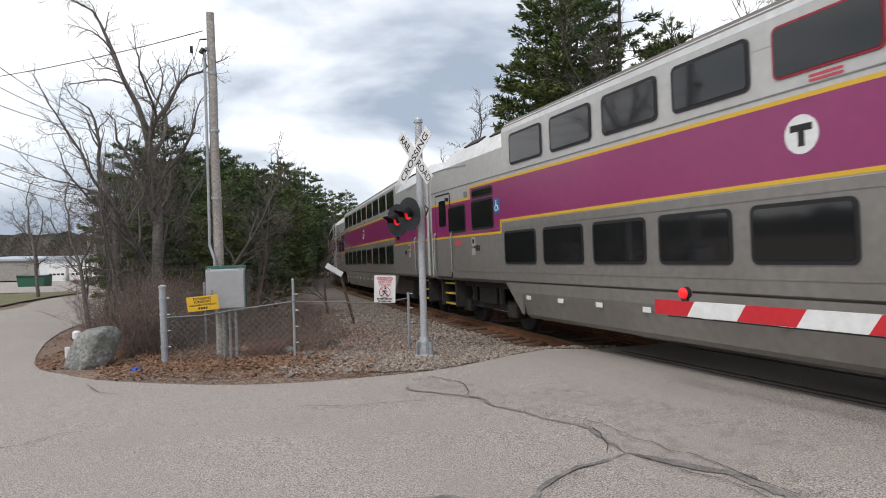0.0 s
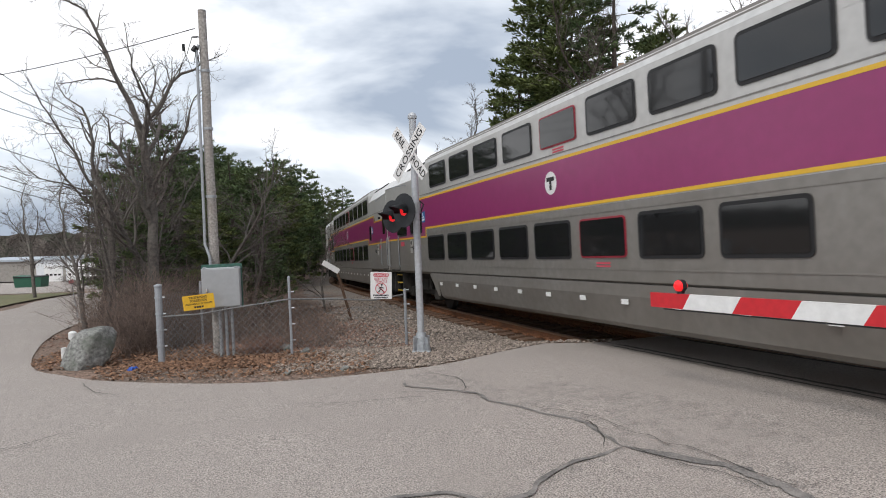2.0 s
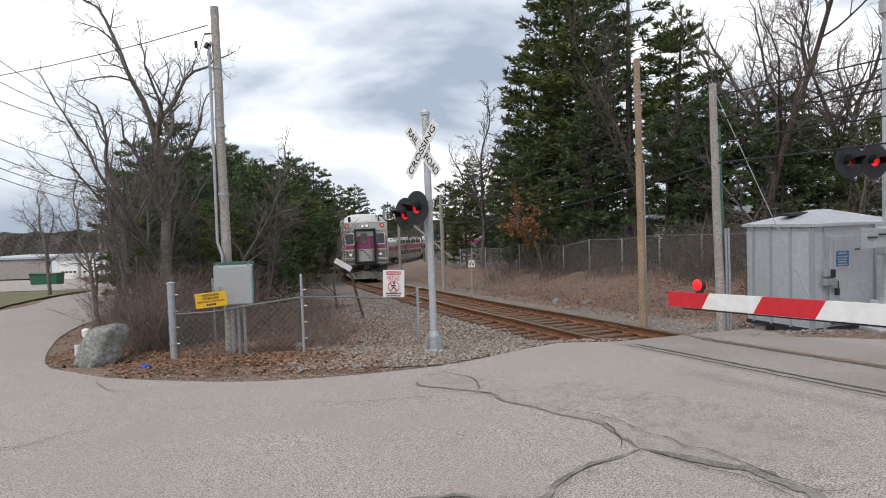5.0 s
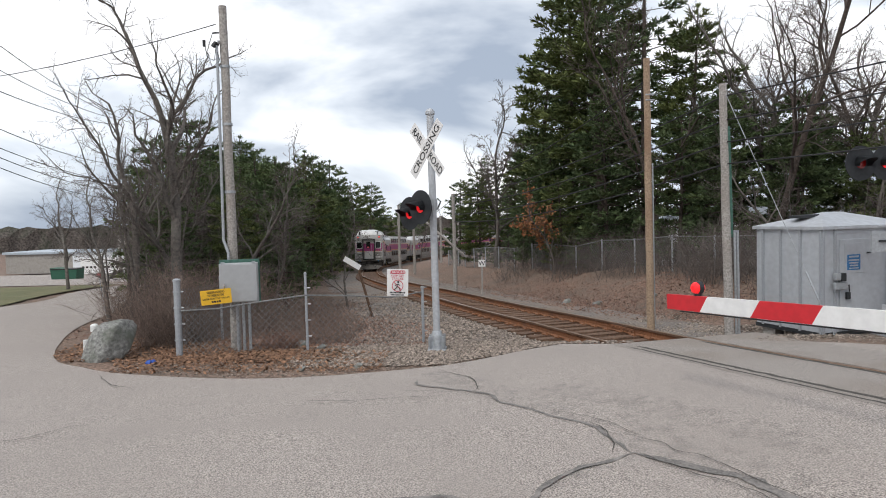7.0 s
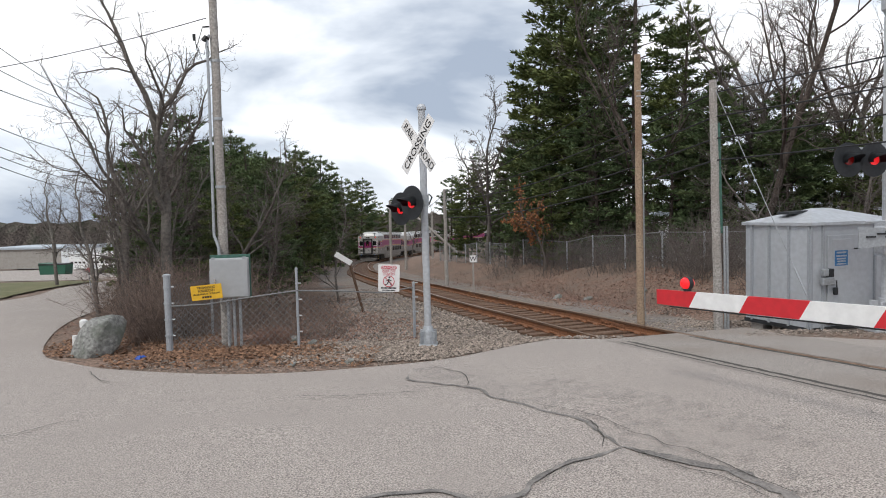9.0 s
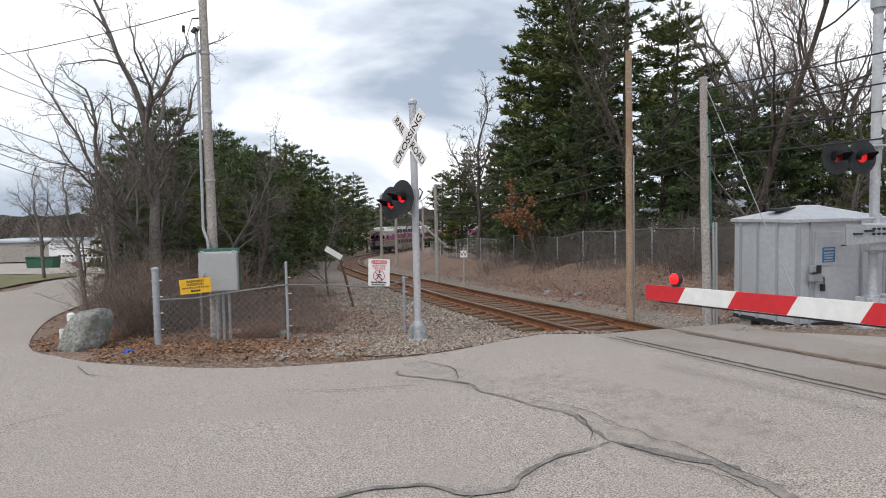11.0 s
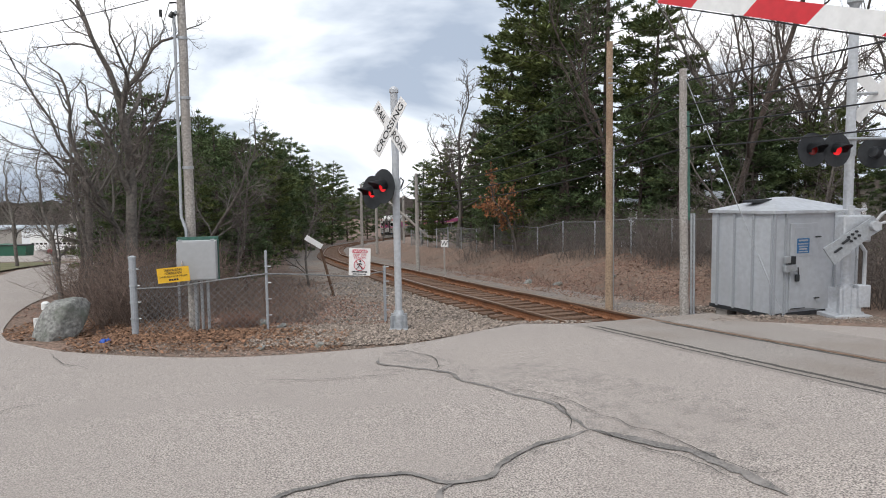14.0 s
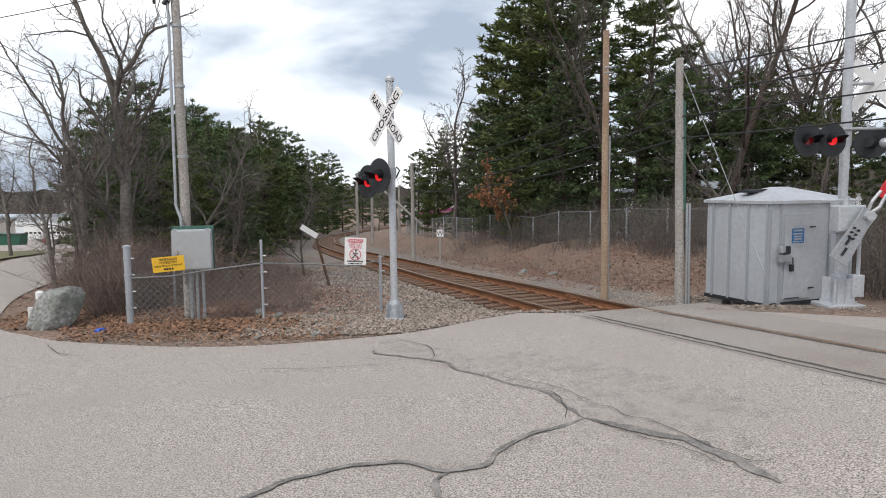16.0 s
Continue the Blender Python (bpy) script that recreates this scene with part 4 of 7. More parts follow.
    for s in (-1, 1):
        bm = bmesh.new()
        side_plate(bm, rounded(x - 0.98, x - 0.42, 3.7, 3.9, 0.05), s * (HALF + 0.003), 0.01)
        nb = part("number_box", bm, "gasket", car, "dark number box")
        bm = bmesh.new()
        for k in range(4):
            side_plate(bm, [(x - 0.92 + 0.12 * k, 3.74), (x - 0.84 + 0.12 * k, 3.74), (x - 0.84 + 0.12 * k, 3.86), (x - 0.92 + 0.12 * k, 3.86)], s * (HALF + 0.014), 0.004)
        part("number_bars", bm, "white", nb)
    # roof brow, horn and plow
    bm = bmesh.new()
    for q in (-1, 1):
        end_plate(bm, rounded(min(q * 0.74, q * 1.02), max(q * 0.74, q * 1.02), 3.46, 3.98, 0.02), x + 0.004, 0.1)
        end_plate(bm, [(q * 1.02, 3.46), (q * 1.45, 3.46), (q * 1.45, 3.52), (q * 1.02, 3.66)][::q], x + 0.004, 0.08)
    part("brow_panel", bm, "steel", car, "raised grey panel beside the marker lamp")
    bm = bmesh.new()
    tube(bm, [(x - 0.3, 1.0, 4.0), (x - 0.3, 1.0, 4.42)], 0.04, 6)
    for k in range(3):
        tube(bm, [(x - 0.6, 0.85 + 0.16 * k, 4.45), (x - 0.2, 0.85 + 0.16 * k, 4.45), (x - 0.12, 0.85 + 0.16 * k, 4.45)], [0.025, 0.035, 0.065], 8)
    part("horn", bm, "black", car, "black air horn")
    bm = bmesh.new()
    box(bm, x - 0.5, x - 0.25, -1.1, -0.92, 4.03, 4.46, bevel=0.03)
    part("roof_lamp_box", bm, "under", car)
    bm = bmesh.new()
    a = [(0.30, 1.42, 0.92), (0.42, 1.42, 0.7), (0.55, 0.95, 0.16), (0.72, 0.0, 0.16)]
    for s in (-1, 1):
        top = [bm.verts.new((x + 0.05, s * 1.42, 0.9)), bm.verts.new((x + 0.22, 0, 0.72))]
        bot = [bm.verts.new((x - 0.25, s * 1.42, 0.5)), bm.verts.new((x + 0.16, s * 1.02, 0.14)), bm.verts.new((x + 0.36, 0, 0.14))]
        f = (top[0], bot[0], bot[1], bot[2], top[1])
        bm.faces.new(f)
    bmesh.ops.solidify(bm, geom=bm.faces[:], thickness=0.03)
    part("plow", bm, "grime", car, "dusty steel pilot plow")
    bm = bmesh.new()
    for s in (-1, 1):
        tube(bm, [(x + 0.1, s * 0.4, 0.85), (x + 0.34, s * 0.45, 0.55), (x + 0.38, s * 0.75, 0.42), (x + 0.3, s * 0.9, 0.7), (x + 0.1, s * 0.8, 0.85)], 0.035, 6)
        part("brake_hose", bm, "cable", car, "black brake hose")
        bm = bmesh.new()
    end_plate(bm, [(-1.45, 0.9), (1.45, 0.9), (1.45, 1.2), (-1.45, 1.2)], x - 0.15, 0.14)
    part("buffer_beam", bm, "under", car)
    for s in (-1, 1):
        bm = bmesh.new()
        side_plate(bm, rounded(x - 1.38, x - 0.36, 2.5, 3.28, 0.04), s * (HALF + 0.032), 0.005)
        cw = part("cab_side_window", bm, "galv", car, "sliding cab side window in a metal frame")
        for x0 in (x - 1.33, x - 0.85):
            bm = bmesh.new()
            side_plate(bm, rounded(x0, x0 + 0.43, 2.55, 3.23, 0.03), s * (HALF + 0.038), 0.005)
            part("pane", bm, "pane", cw)


def build_train():
    cab = thing("cab_car", "grey and purple bilevel cab car with its driving end trailing", "train car", group="train cars")
    car_common(cab, True)
    cab_face(cab)
    coach = thing("coach", "grey bilevel passenger coach with a purple band and yellow stripes", "train car", group="train cars")
    car_common(coach, False)
    return [cab, coach] + [copy_thing(coach, Matrix()) for _ in range(5)]


RUN_T = [-1, 0, 0.5, 1, 1.5, 2, 2.5, 3, 3.5, 4, 4.5, 5.5, 7, 8.5, 9.5, 10.5, 12, 14, 17]
RUN_D = [3.0, 2.05, 1.45, 0.8, 0.02, -0.2, -0.4, -0.5, -0.4, -0.35, -0.4, -0.35, 0.0, -0.3, -1.6, -6.5, -18.0, -30.0, -44.0]


def train_s(t):
    """Where the trailing end stands on the track; the train slows on the far curve."""
    q = t - 2.5
    lag = sum(float(np.interp(t + d, RUN_T, RUN_D)) for d in (-0.3, -0.15, 0, 0.15, 0.3)) / 5
    return -1.7 + 15.88 * q - 0.161 * q * q + lag


def car_pose(k, t):
    """The k-th car from the trailing end, riding on its two bogies; its +x end trails."""
    mid_s = train_s(t) + 12.44 + 25.1 * k
    a, _ = on_track(mid_s - 9.5)
    b, _ = on_track(mid_s + 9.5)
    d = a - b
    c = (a + b) / 2
    return pose(c.x, c.y, c.z + 0.015, 0, -math.degrees(math.atan2(d.z, math.hypot(d.x, d.y))), math.degrees(math.atan2(d.y, d.x)))


# ---- crossing signals ----
def flasher(parent, m, lit):
    """One lamp with its round background and hood; it looks along -y."""
    o = None
    bm = bmesh.new()
    slab(bm, disc(0.305, 32), 0.012, m)
    o = part("background", bm, "hood", parent, "round matt black lamp background")
    bm = bmesh.new()
    for y0, y1, r0, r1 in ((0.012, 0.2, 0.12, 0.09), ):
        tube(bm, [m @ Vector((0, y0, 0)), m @ Vector((0, y1, 0))], [r0, r1], 14)
    part("lamp_housing", bm, "hood", o)
    bm = bmesh.new()
    n = 14
    verts = []
    for k in range(n + 1):
        a = radians(-25 + 230 * k / n)
        c, s = math.cos(a), math.sin(a)
        reach = 0.30 * (0.35 + 0.65 * max(0, s)) + 0.02
        drop = -0.05 * max(0, s)
        verts.append([bm.verts.new(m @ Vector((0.125 * c, -0.002, 0.125 * s))), bm.verts.new(m @ Vector((0.135 * c, -reach, 0.125 * s + drop)))])
    for p, q in zip(verts, verts[1:]):
        bm.faces.new((p[0], q[0], q[1], p[1]))
    bmesh.ops.solidify(bm, geom=bm.faces[:], thickness=0.006)
    part("visor", bm, "hood", o)
    bm = bmesh.new()
    slab(bm, disc(0.095, 24), -0.012, m)
    part("lens", bm, "lamp_red" if lit else "lens_red", o, "lit red lens" if lit else "dim red lens")


def crossbuck(parent, m, text=True):
    for ang, word, gap in ((-48, ("RAIL", "ROAD"), 0.0), (48, ("CROSSING",), 0.006)):
        mm = m @ Matrix.Translation((0, -0.012 - gap * 2, 0)) @ Matrix.Rotation(radians(-ang), 4, "Y")
        bm = bmesh.new()
        slab(bm, rounded(-0.60, 0.60, -0.112, 0.112, 0.012, 2), 0.005, mm)
        blade = part("blade", bm, "sign_white", parent, "white crossbuck blade")
        if text:
            if len(word) == 2:
                for w, x in zip(word, (-0.36, 0.36)):
                    letters(w, 0.185, "black", blade, mm @ Matrix.Translation((x, -0.004, -0.008)) @ Matrix.Diagonal((0.92, 1, 1, 1)))
            else:
                letters(word[0], 0.185, "black", blade, mm @ Matrix.Translation((0, -0.004, -0.008)) @ Matrix.Diagonal((1.2, 1, 1, 1)))


def build_mast():
    g = land(0.05, 12.05)
    mast = thing("crossing_signal", "silver crossing mast with crossbuck and two red flashing lamps", "crossing signal", pose(0.06, 12.05, g, 0, 0, 0))
    bm = bmesh.new()
    tube(bm, [(0, 0, 0.1), (-0.02, 0, 4.33)], 0.065, 16)
    part("pole", bm, "silver", mast)
    bm = bmesh.new()
    tube(bm, [(-0.02, 0, 4.31), (-0.02, 0, 4.36), (-0.02, 0, 4.40), (-0.02, 0, 4.42)], [0.085, 0.085, 0.06, 0.015], 14)
    part("cap", bm, "silver", mast)
    bm = bmesh.new()
    box(bm, -0.17, 0.17, -0.17, 0.17, -0.03, 0.07, bevel=0.02)
    for k in range(4):
        a = radians(45 + 90 * k)
        box(bm, 0.06, 0.2, -0.015, 0.015, 0.06, 0.3, m=Matrix.Rotation(a, 4, "Z"))
    tube(bm, [(0, 0, 0.05), (0, 0, 0.3), (0, 0, 0.38)], [0.14, 0.11, 0.085], 12)
    part("base", bm, "galv", mast, "weathered grey junction base")
    turn = Matrix.Rotation(radians(SIGN_TURN), 4, "Z")
    crossbuck(mast, Matrix.Translation((-0.02, 0, 3.68)) @ turn @ Matrix.Translation((0, -0.09, 0)))
    bm = bmesh.new()
    tube(bm, [(0.0, 0.0, 2.7), (-0.1, -0.2, 2.66)], 0.028, 8)
    tube(bm, [(0.0, 0.0, 2.62), (-0.32, 0.32, 2.56)], 0.028, 8)
    tube(bm, [(-0.01, 0, 2.58), (-0.01, 0, 2.78)], 0.085, 12)
    part("crossarm", bm, "galv", mast)
    for dx, dy, dz in ((-0.22, -0.28, -0.02), (-0.46, 0.22, -0.12)):
        flasher(mast, Matrix.Translation((dx, dy, 2.66 + dz)) @ turn, True)
    bm = bmesh.new()
    tube(bm, [(0.07, 0.02, 2.8), (0.13, 0.05, 2.74), (0.07, 0.02, 2.6)], 0.014, 6)
    part("conduit", bm, "cable", mast)


SIGN_TURN = -47.0


def build_gate_mast():
    gx, gy = 8.58, 12.45
    g = land(gx, gy)
    mast = thing("gate_signal", "silver gate mast with mechanism, lamps, bell and crossbuck", "crossing signal", pose(gx, gy, g))
    bm = bmesh.new()
    tube(bm, [(0, 0, 0.3), (0, 0, 5.75)], 0.085, 16)
    part("pole", bm, "silver", mast)
    bm = bmesh.new()
    tube(bm, [(0, 0, 5.73), (0, 0, 5.85), (0, 0, 5.87), (0, 0, 6.1)], [0.06, 0.1, 0.13, 0.13], 14)
    part("bell", bm, "galv", mast, "grey crossing bell")
    bm = bmesh.new()
    box(bm, -0.36, 0.36, -0.3, 0.3, -0.02, 0.06, bevel=0.015)
    for k in range(4):
        box(bm, 0.09, 0.28, -0.02, 0.02, 0.05, 0.55, m=Matrix.Rotation(radians(45 + 90 * k), 4, "Z"), bevel=0.006)
        tube(bm, [Matrix.Rotation(radians(45 + 90 * k), 3, "Z") @ Vector((0.3, 0, 0.0)), Matrix.Rotation(radians(45 + 90 * k), 3, "Z") @ Vector((0.3, 0, 0.12))], 0.022, 6)
    tube(bm, [(0, 0, 0.05), (0, 0, 0.6)], 0.13, 12)
    part("base", bm, "silver", mast)
    bm = bmesh.new()
    box(bm, 0.13, 0.36, -0.22, 0.02, 0.2, 0.62, bevel=0.015)
    part("junction_box", bm, "silver", mast)
    bm = bmesh.new()
    tube(bm, [(0.3, -0.1, 0.6), (0.3, -0.1, 1.25), (0.22, -0.06, 1.4), (0.1, 0, 1.45)], 0.035, 8)
    part("conduit", bm, "silver", mast)
    # gate mechanism box and its counterweight arm
    bm = bmesh.new()
    box(bm, -0.3, 0.22, -0.38, -0.08, 1.45, 1.95, bevel=0.03)
    box(bm, -0.16, 0.16, -0.14, 0.12, 1.4, 1.5)
    box(bm, -0.16, 0.16, -0.14, 0.12, 1.9, 2.0)
    part("mechanism", bm, "silver", mast, "grey gate mechanism case")
    bm = bmesh.new()
    tube(bm, [(-0.55, -0.25, 2.03), (0.2, -0.25, 2.05)], 0.02, 6)
    tube(bm, [(-0.1, -0.25, 1.9), (-0.1, -0.25, 2.12)], 0.07, 8)
    part("crank", bm, "silver", mast)
    # upper crossbuck seen from behind, side lamp arms
    crossbuck(mast, Matrix.Translation((0.42, -0.1, 4.2)) @ Matrix.Rotation(radians(115), 4, "Z"), text=False)
    bm = bmesh.new()
    tube(bm, [(0, 0, 4.2), (0.42, -0.1, 4.2)], 0.03, 6)
    part("bracket", bm, "galv", mast)
    arm = Matrix.Translation((0, 0, 3.18)) @ Matrix.Rotation(radians(12), 4, "Z")
    bm = bmesh.new()
    tube(bm, [arm @ Vector((-1.12, -0.12, 0.16)), arm @ Vector((0.75, -0.12, 0.2))], 0.025, 8)
    tube(bm, [(0, 0, 3.05), (0, 0, 3.5)], 0.105, 12)
    part("crossarm", bm, "galv", mast)
    for x, lit in ((-1.12, False), (-0.6, True)):
        flasher(mast, arm @ Matrix.Translation((x, -0.32, -0.04)), lit)
    flasher(mast, arm @ Matrix.Translation((0.7, 0.1, -0.05)) @ Matrix.Rotation(radians(120), 4, "Z"), False)
    bm = bmesh.new()
    bmesh.ops.create_uvsphere(bm, u_segments=12, v_segments=8, radius=0.09, matrix=Matrix.Translation((0.62, -0.2, 3.1)))
    part("lamp_back", bm, "galv", mast, smooth=True)
    return mast


# pivot and turn of the far gate's arm, whose weight swings down as it rises
FAR_PIVOT = (8.75, 12.15, 1.72)


def build_far_arm():
    arm = thing("crossing_gate", "red and white gate arm with a grey counterweight plate", "gate arm", pose(*FAR_PIVOT))
    bm = bmesh.new()
    slab(bm, [(-0.98, -0.19), (-0.2, -0.13), (0.1, -0.15), (0.1, 0.15), (-0.2, 0.15), (-0.98, 0.19)], 0.03, Matrix.Translation((0, -0.2, 0)))
    w = part("counterweight", bm, "galv", arm, "grey steel counterweight plate")
    bm = bmesh.new()
    for k in range(6):
        tube(bm, [(-0.32 - 0.09 * (k % 3), -0.24, 0.1 - 0.09 * (k // 3)), (-0.32 - 0.09 * (k % 3), -0.19, 0.1 - 0.09 * (k // 3))], 0.022, 8)
    part("bolt", bm, "hood", w)
    bm = bmesh.new()
    for k in range(2):
        box(bm, -0.86 + 0.2 * k, -0.7 + 0.2 * k, -0.235, -0.2, 0.0 + 0.05 * k, 0.03 + 0.05 * k)
    part("slot", bm, "hood", w)
    for k in range(12):
        bm = bmesh.new()
        x = 0.4 + 0.42 * k
        slab(bm, [(x, -0.08), (x + 0.42, -0.08), (x + 0.42, 0.08), (x, 0.08)], 0.03, Matrix.Translation((0, -0.2, 0)))
        part("stripe", bm, ("red", "white")[k % 2], arm)
    bm = bmesh.new()
    tube(bm, [(0.0, -0.15, 0.0), (0.25, -0.2, 0.09), (0.5, -0.2, 0.06)], 0.03, 6)
    tube(bm, [(0.0, -0.15, 0.0), (0.25, -0.2, -0.09), (0.5, -0.2, -0.06)], 0.03, 6)
    tube(bm, [(0, -0.3, 0), (0, 0.1, 0)], 0.09, 10)
    part("socket", bm, "silver", arm)
    return arm


GATE_TIP, GATE_PIVOT = Vector((3.07, 8.07, 1.27)), Vector((6.64, 0.35, 1.62))


def build_near_gate():
    flat = GATE_TIP - GATE_PIVOT
    long = flat.length
    arm = thing("crossing_gate", "red and white striped crossing gate arm with red lamps", "gate arm")
    edges = [0.0, 0.58]
    while edges[-1] < long - 0.6:
        edges.append(edges[-1] + 0.70)
    lean = -0.12
    for k in range(len(edges) - 1):
        x0, x1 = long - edges[k + 1], long - edges[k]
        h0, h1 = 0.088 + 0.012 * edges[k + 1] / long, 0.088 + 0.012 * edges[k] / long
        l1 = 0.0 if k == 0 else lean
        bm = bmesh.new()
        slab(bm, [(x0 - lean / 2, -h0), (x1 - l1 / 2, -h1), (x1 + l1 / 2, h1), (x0 + lean / 2, h0)], 0.035)
        part("stripe", bm, ("red", "white")[k % 2], arm, ("red", "white")[k % 2] + " stripe of the arm")
    bm = bmesh.new()
    box(bm, -0.9, long - edges[-1] + 0.05, -0.03, 0.065, -0.09, 0.09, bevel=0.01)
    part("butt", bm, "silver", arm)
    bm = bmesh.new()
    box(bm, -1.2, -0.7, -0.12, 0.12, -0.25, 0.25, bevel=0.02)
    part("counterweight", bm, "silver", arm)
    for d in (0.47, 3.5, 5.2):
        bm = bmesh.new()
        x = long - d
        tube(bm, [(x, 0.0, 0.09), (x, 0.0, 0.125)], 0.045, 10)
        tube(bm, [(x, -0.03, 0.18), (x, 0.03, 0.18)], 0.074, 20)
        lamp = part("arm_lamp", bm, "hood", arm, "black ring of a gate arm lamp")
        for s in (-1, 1):
            bm = bmesh.new()
            tube(bm, [(x, s * 0.03, 0.18), (x, s * 0.055, 0.18), (x, s * 0.07, 0.18)], [0.069, 0.056, 0.025], 20)
            part("lens", bm, "lamp_red", lamp, "glowing red lens")
    bm = bmesh.new()
    tube(bm, [(0.2, 0.02, -0.1), (long - 0.2, 0.02, -0.105)], 0.008, 5)
    part("lamp_cable", bm, "cable", arm)
    mast = thing("gate_mast", "silver gate mast beside the track", "gate mast", pose(GATE_PIVOT.x + 0.22, GATE_PIVOT.y - 0.1, road_z(GATE_PIVOT.x + 0.22, GATE_PIVOT.y - 0.1)))
    bm = bmesh.new()
    tube(bm, [(0, 0, 0), (0, 0, 4.3)], 0.07, 14)
    part("pole", bm, "silver", mast)
    bm = bmesh.new()
    box(bm, -0.2, 0.1, -0.16, 0.16, 1.15, 1.6, bevel=0.02)
    part("mechanism", bm, "silver", mast)
    bm = bmesh.new()
    box(bm, -0.25, 0.25, -0.25, 0.25, -0.05, 0.1, bevel=0.02)
    part("base", bm, "concrete", mast)
    return arm


def gate_pose(up):
    flat = GATE_TIP - GATE_PIVOT
    yaw = math.degrees(math.atan2(flat.y, flat.x))
    rise = math.degrees(math.atan2(flat.z, math.hypot(flat.x, flat.y)))
    return Matrix.Translation(GATE_PIVOT) @ pose(0, 0, 0, 0, 0, yaw) @ pose(0, 0, 0, 0, -(rise + up), 0) @ pose(0, 0, 0, 0, 0, 0)


# ---- poles, fence, shed and small things ----
def build_poles():
    r = rng(3)
    def pole(name, x, y, top, r0, r1, mt, label, lean=(0, 0), base=None):
        g = land(x, y) - 0.05 if base is None else base
        t = thing(name, label, "utility pole", pose(x, y, g))
        bm = bmesh.new()
        n = 9
        tube(bm, [(lean[0] * k / n + 0.008 * r.uniform(-1, 1), lean[1] * k / n, (top - g) * k / n) for k in range(n + 1)], [r0 + (r1 - r0) * k / n for k in range(n + 1)], 14)
        part("shaft", bm, mt, t)
        return t
    p1 = pole("utility_pole", -3.92, 12.75, 6.5, 0.1, 0.074, "pole", "weathered grey wooden pole with a conduit and drop wires")
    bm = bmesh.new()
    tube(bm, [(-0.02, -0.18, 1.68), (-0.03, -0.16, 1.95), (-0.12, -0.13, 2.2), (-0.115, -0.11, 3.5), (-0.105, -0.1, 5.9), (-0.06, -0.1, 6.0)], 0.028, 8)
    part("conduit", bm, "galv", p1, "grey conduit clipped to the pole")
    for z in (3.1, 4.4, 5.5):
        bm = bmesh.new()
        tube(bm, [(0, 0, z), (0, 0, z + 0.05)], 0.118 - 0.005 * z, 14)
        part("strap", bm, "galv", p1)
    bm = bmesh.new()
    tube(bm, [(-0.08, -0.08, 5.92), (-0.13, -0.12, 5.95), (-0.16, -0.14, 5.88)], 0.045, 8)
    part("weatherhead", bm, "black", p1)
    bm = bmesh.new()
    tube(bm, [(-0.08, -0.03, 6.17), (-0.2, -0.05, 6.16)], 0.015, 6)
    part("bracket", bm, "black", p1)
    bm = bmesh.new()
    tube(bm, [(-0.35, -0.1, 6.02), (-0.35, -0.1, 5.9)], 0.03, 8)
    part("insulator", bm, "black", p1)
    bm = bmesh.new()
    tube(bm, [(-0.35, -0.1, 6.0), (-0.3, -0.1, 5.7), (-0.16, -0.12, 5.62), (-0.12, -0.12, 5.86)], 0.007, 4)
    tube(bm, [(-0.2, -0.05, 6.16), (-0.3, -0.1, 5.8), (-0.2, -0.12, 5.5), (-0.05, -0.12, 5.62), (-0.13, -0.12, 5.9)], 0.007, 4)
    part("drop_loop", bm, "cable", p1)
    p2 = pole("utility_pole", 4.78, 15.15, 5.78, 0.088, 0.07, "pole_brown", "brown wooden pole darker toward the foot", lean=(-0.03, 0))
    bm = bmesh.new()
    for z in (5.2, 5.32):
        tube(bm, [(-0.07, -0.06, z + 0.1), (0.12, -0.06, z + 0.1)], 0.02, 6)
    tube(bm, [(0.1, 0.02, 0.2), (0.09, 0.02, 3.9)], 0.016, 6)
    part("hardware", bm, "galv", p2)
    p3 = pole("utility_pole", 6.1, 14.0, 4.95, 0.095, 0.075, "pole", "grey wooden pole with a green board and conduits", lean=(-0.12, 0.0))
    bm = bmesh.new()
    box(bm, 0.04, 0.14, -0.02, 0.06, 2.15, 4.45, m=Matrix.Rotation(radians(-1.4), 4, "Y"), bevel=0.01)
    part("board", bm, "green", p3, "green painted board")
    for dx in (0.13, 0.19):
        bm = bmesh.new()
        tube(bm, [(dx, -0.03, 0.0), (dx - 0.03, -0.03, 2.3)], 0.026, 8)
        part("conduit", bm, "galv", p3)
    # guy wire of the third pole
    gw = thing("guy_wire", "steel guy wire anchored beside the shed", "guy wire")
    bm = bmesh.new()
    a, b = Vector((6.02, 13.95, 4.75)), Vector((7.35, 12.35, 0.0))
    tube(bm, [a, b], 0.008, 5)
    tube(bm, [b.lerp(a, 0.13), b.lerp(a, 0.24)], 0.016, 6)
    part("wire", bm, "galv", gw)
    far = [(0.0, 32, 3.5, 0.08), (-5.6, 60, 3.6, 0.1), (-6.3, 66, 2.4, 0.09), (-4.6, 64, 3.2, 0.12), (-2.3, 72, 2.6, 0.11), (-0.5, 80, 2.4, 0.11)]
    for i, (x, y, top, rad) in enumerate(far):
        pole("utility_pole", x, y, top, rad * 1.2, rad, "pole", "grey wooden line pole beside the track")
    # the leaning brace pole by the far line
    br = thing("brace_pole", "slanting grey brace pole", "utility pole")
    bm = bmesh.new()
    tube(bm, [(-4.5, 64, 3.0), (1.1, 62.5, land(1.1, 62.5) - 0.1)], 0.12, 8)
    part("shaft", bm, "pole", br)
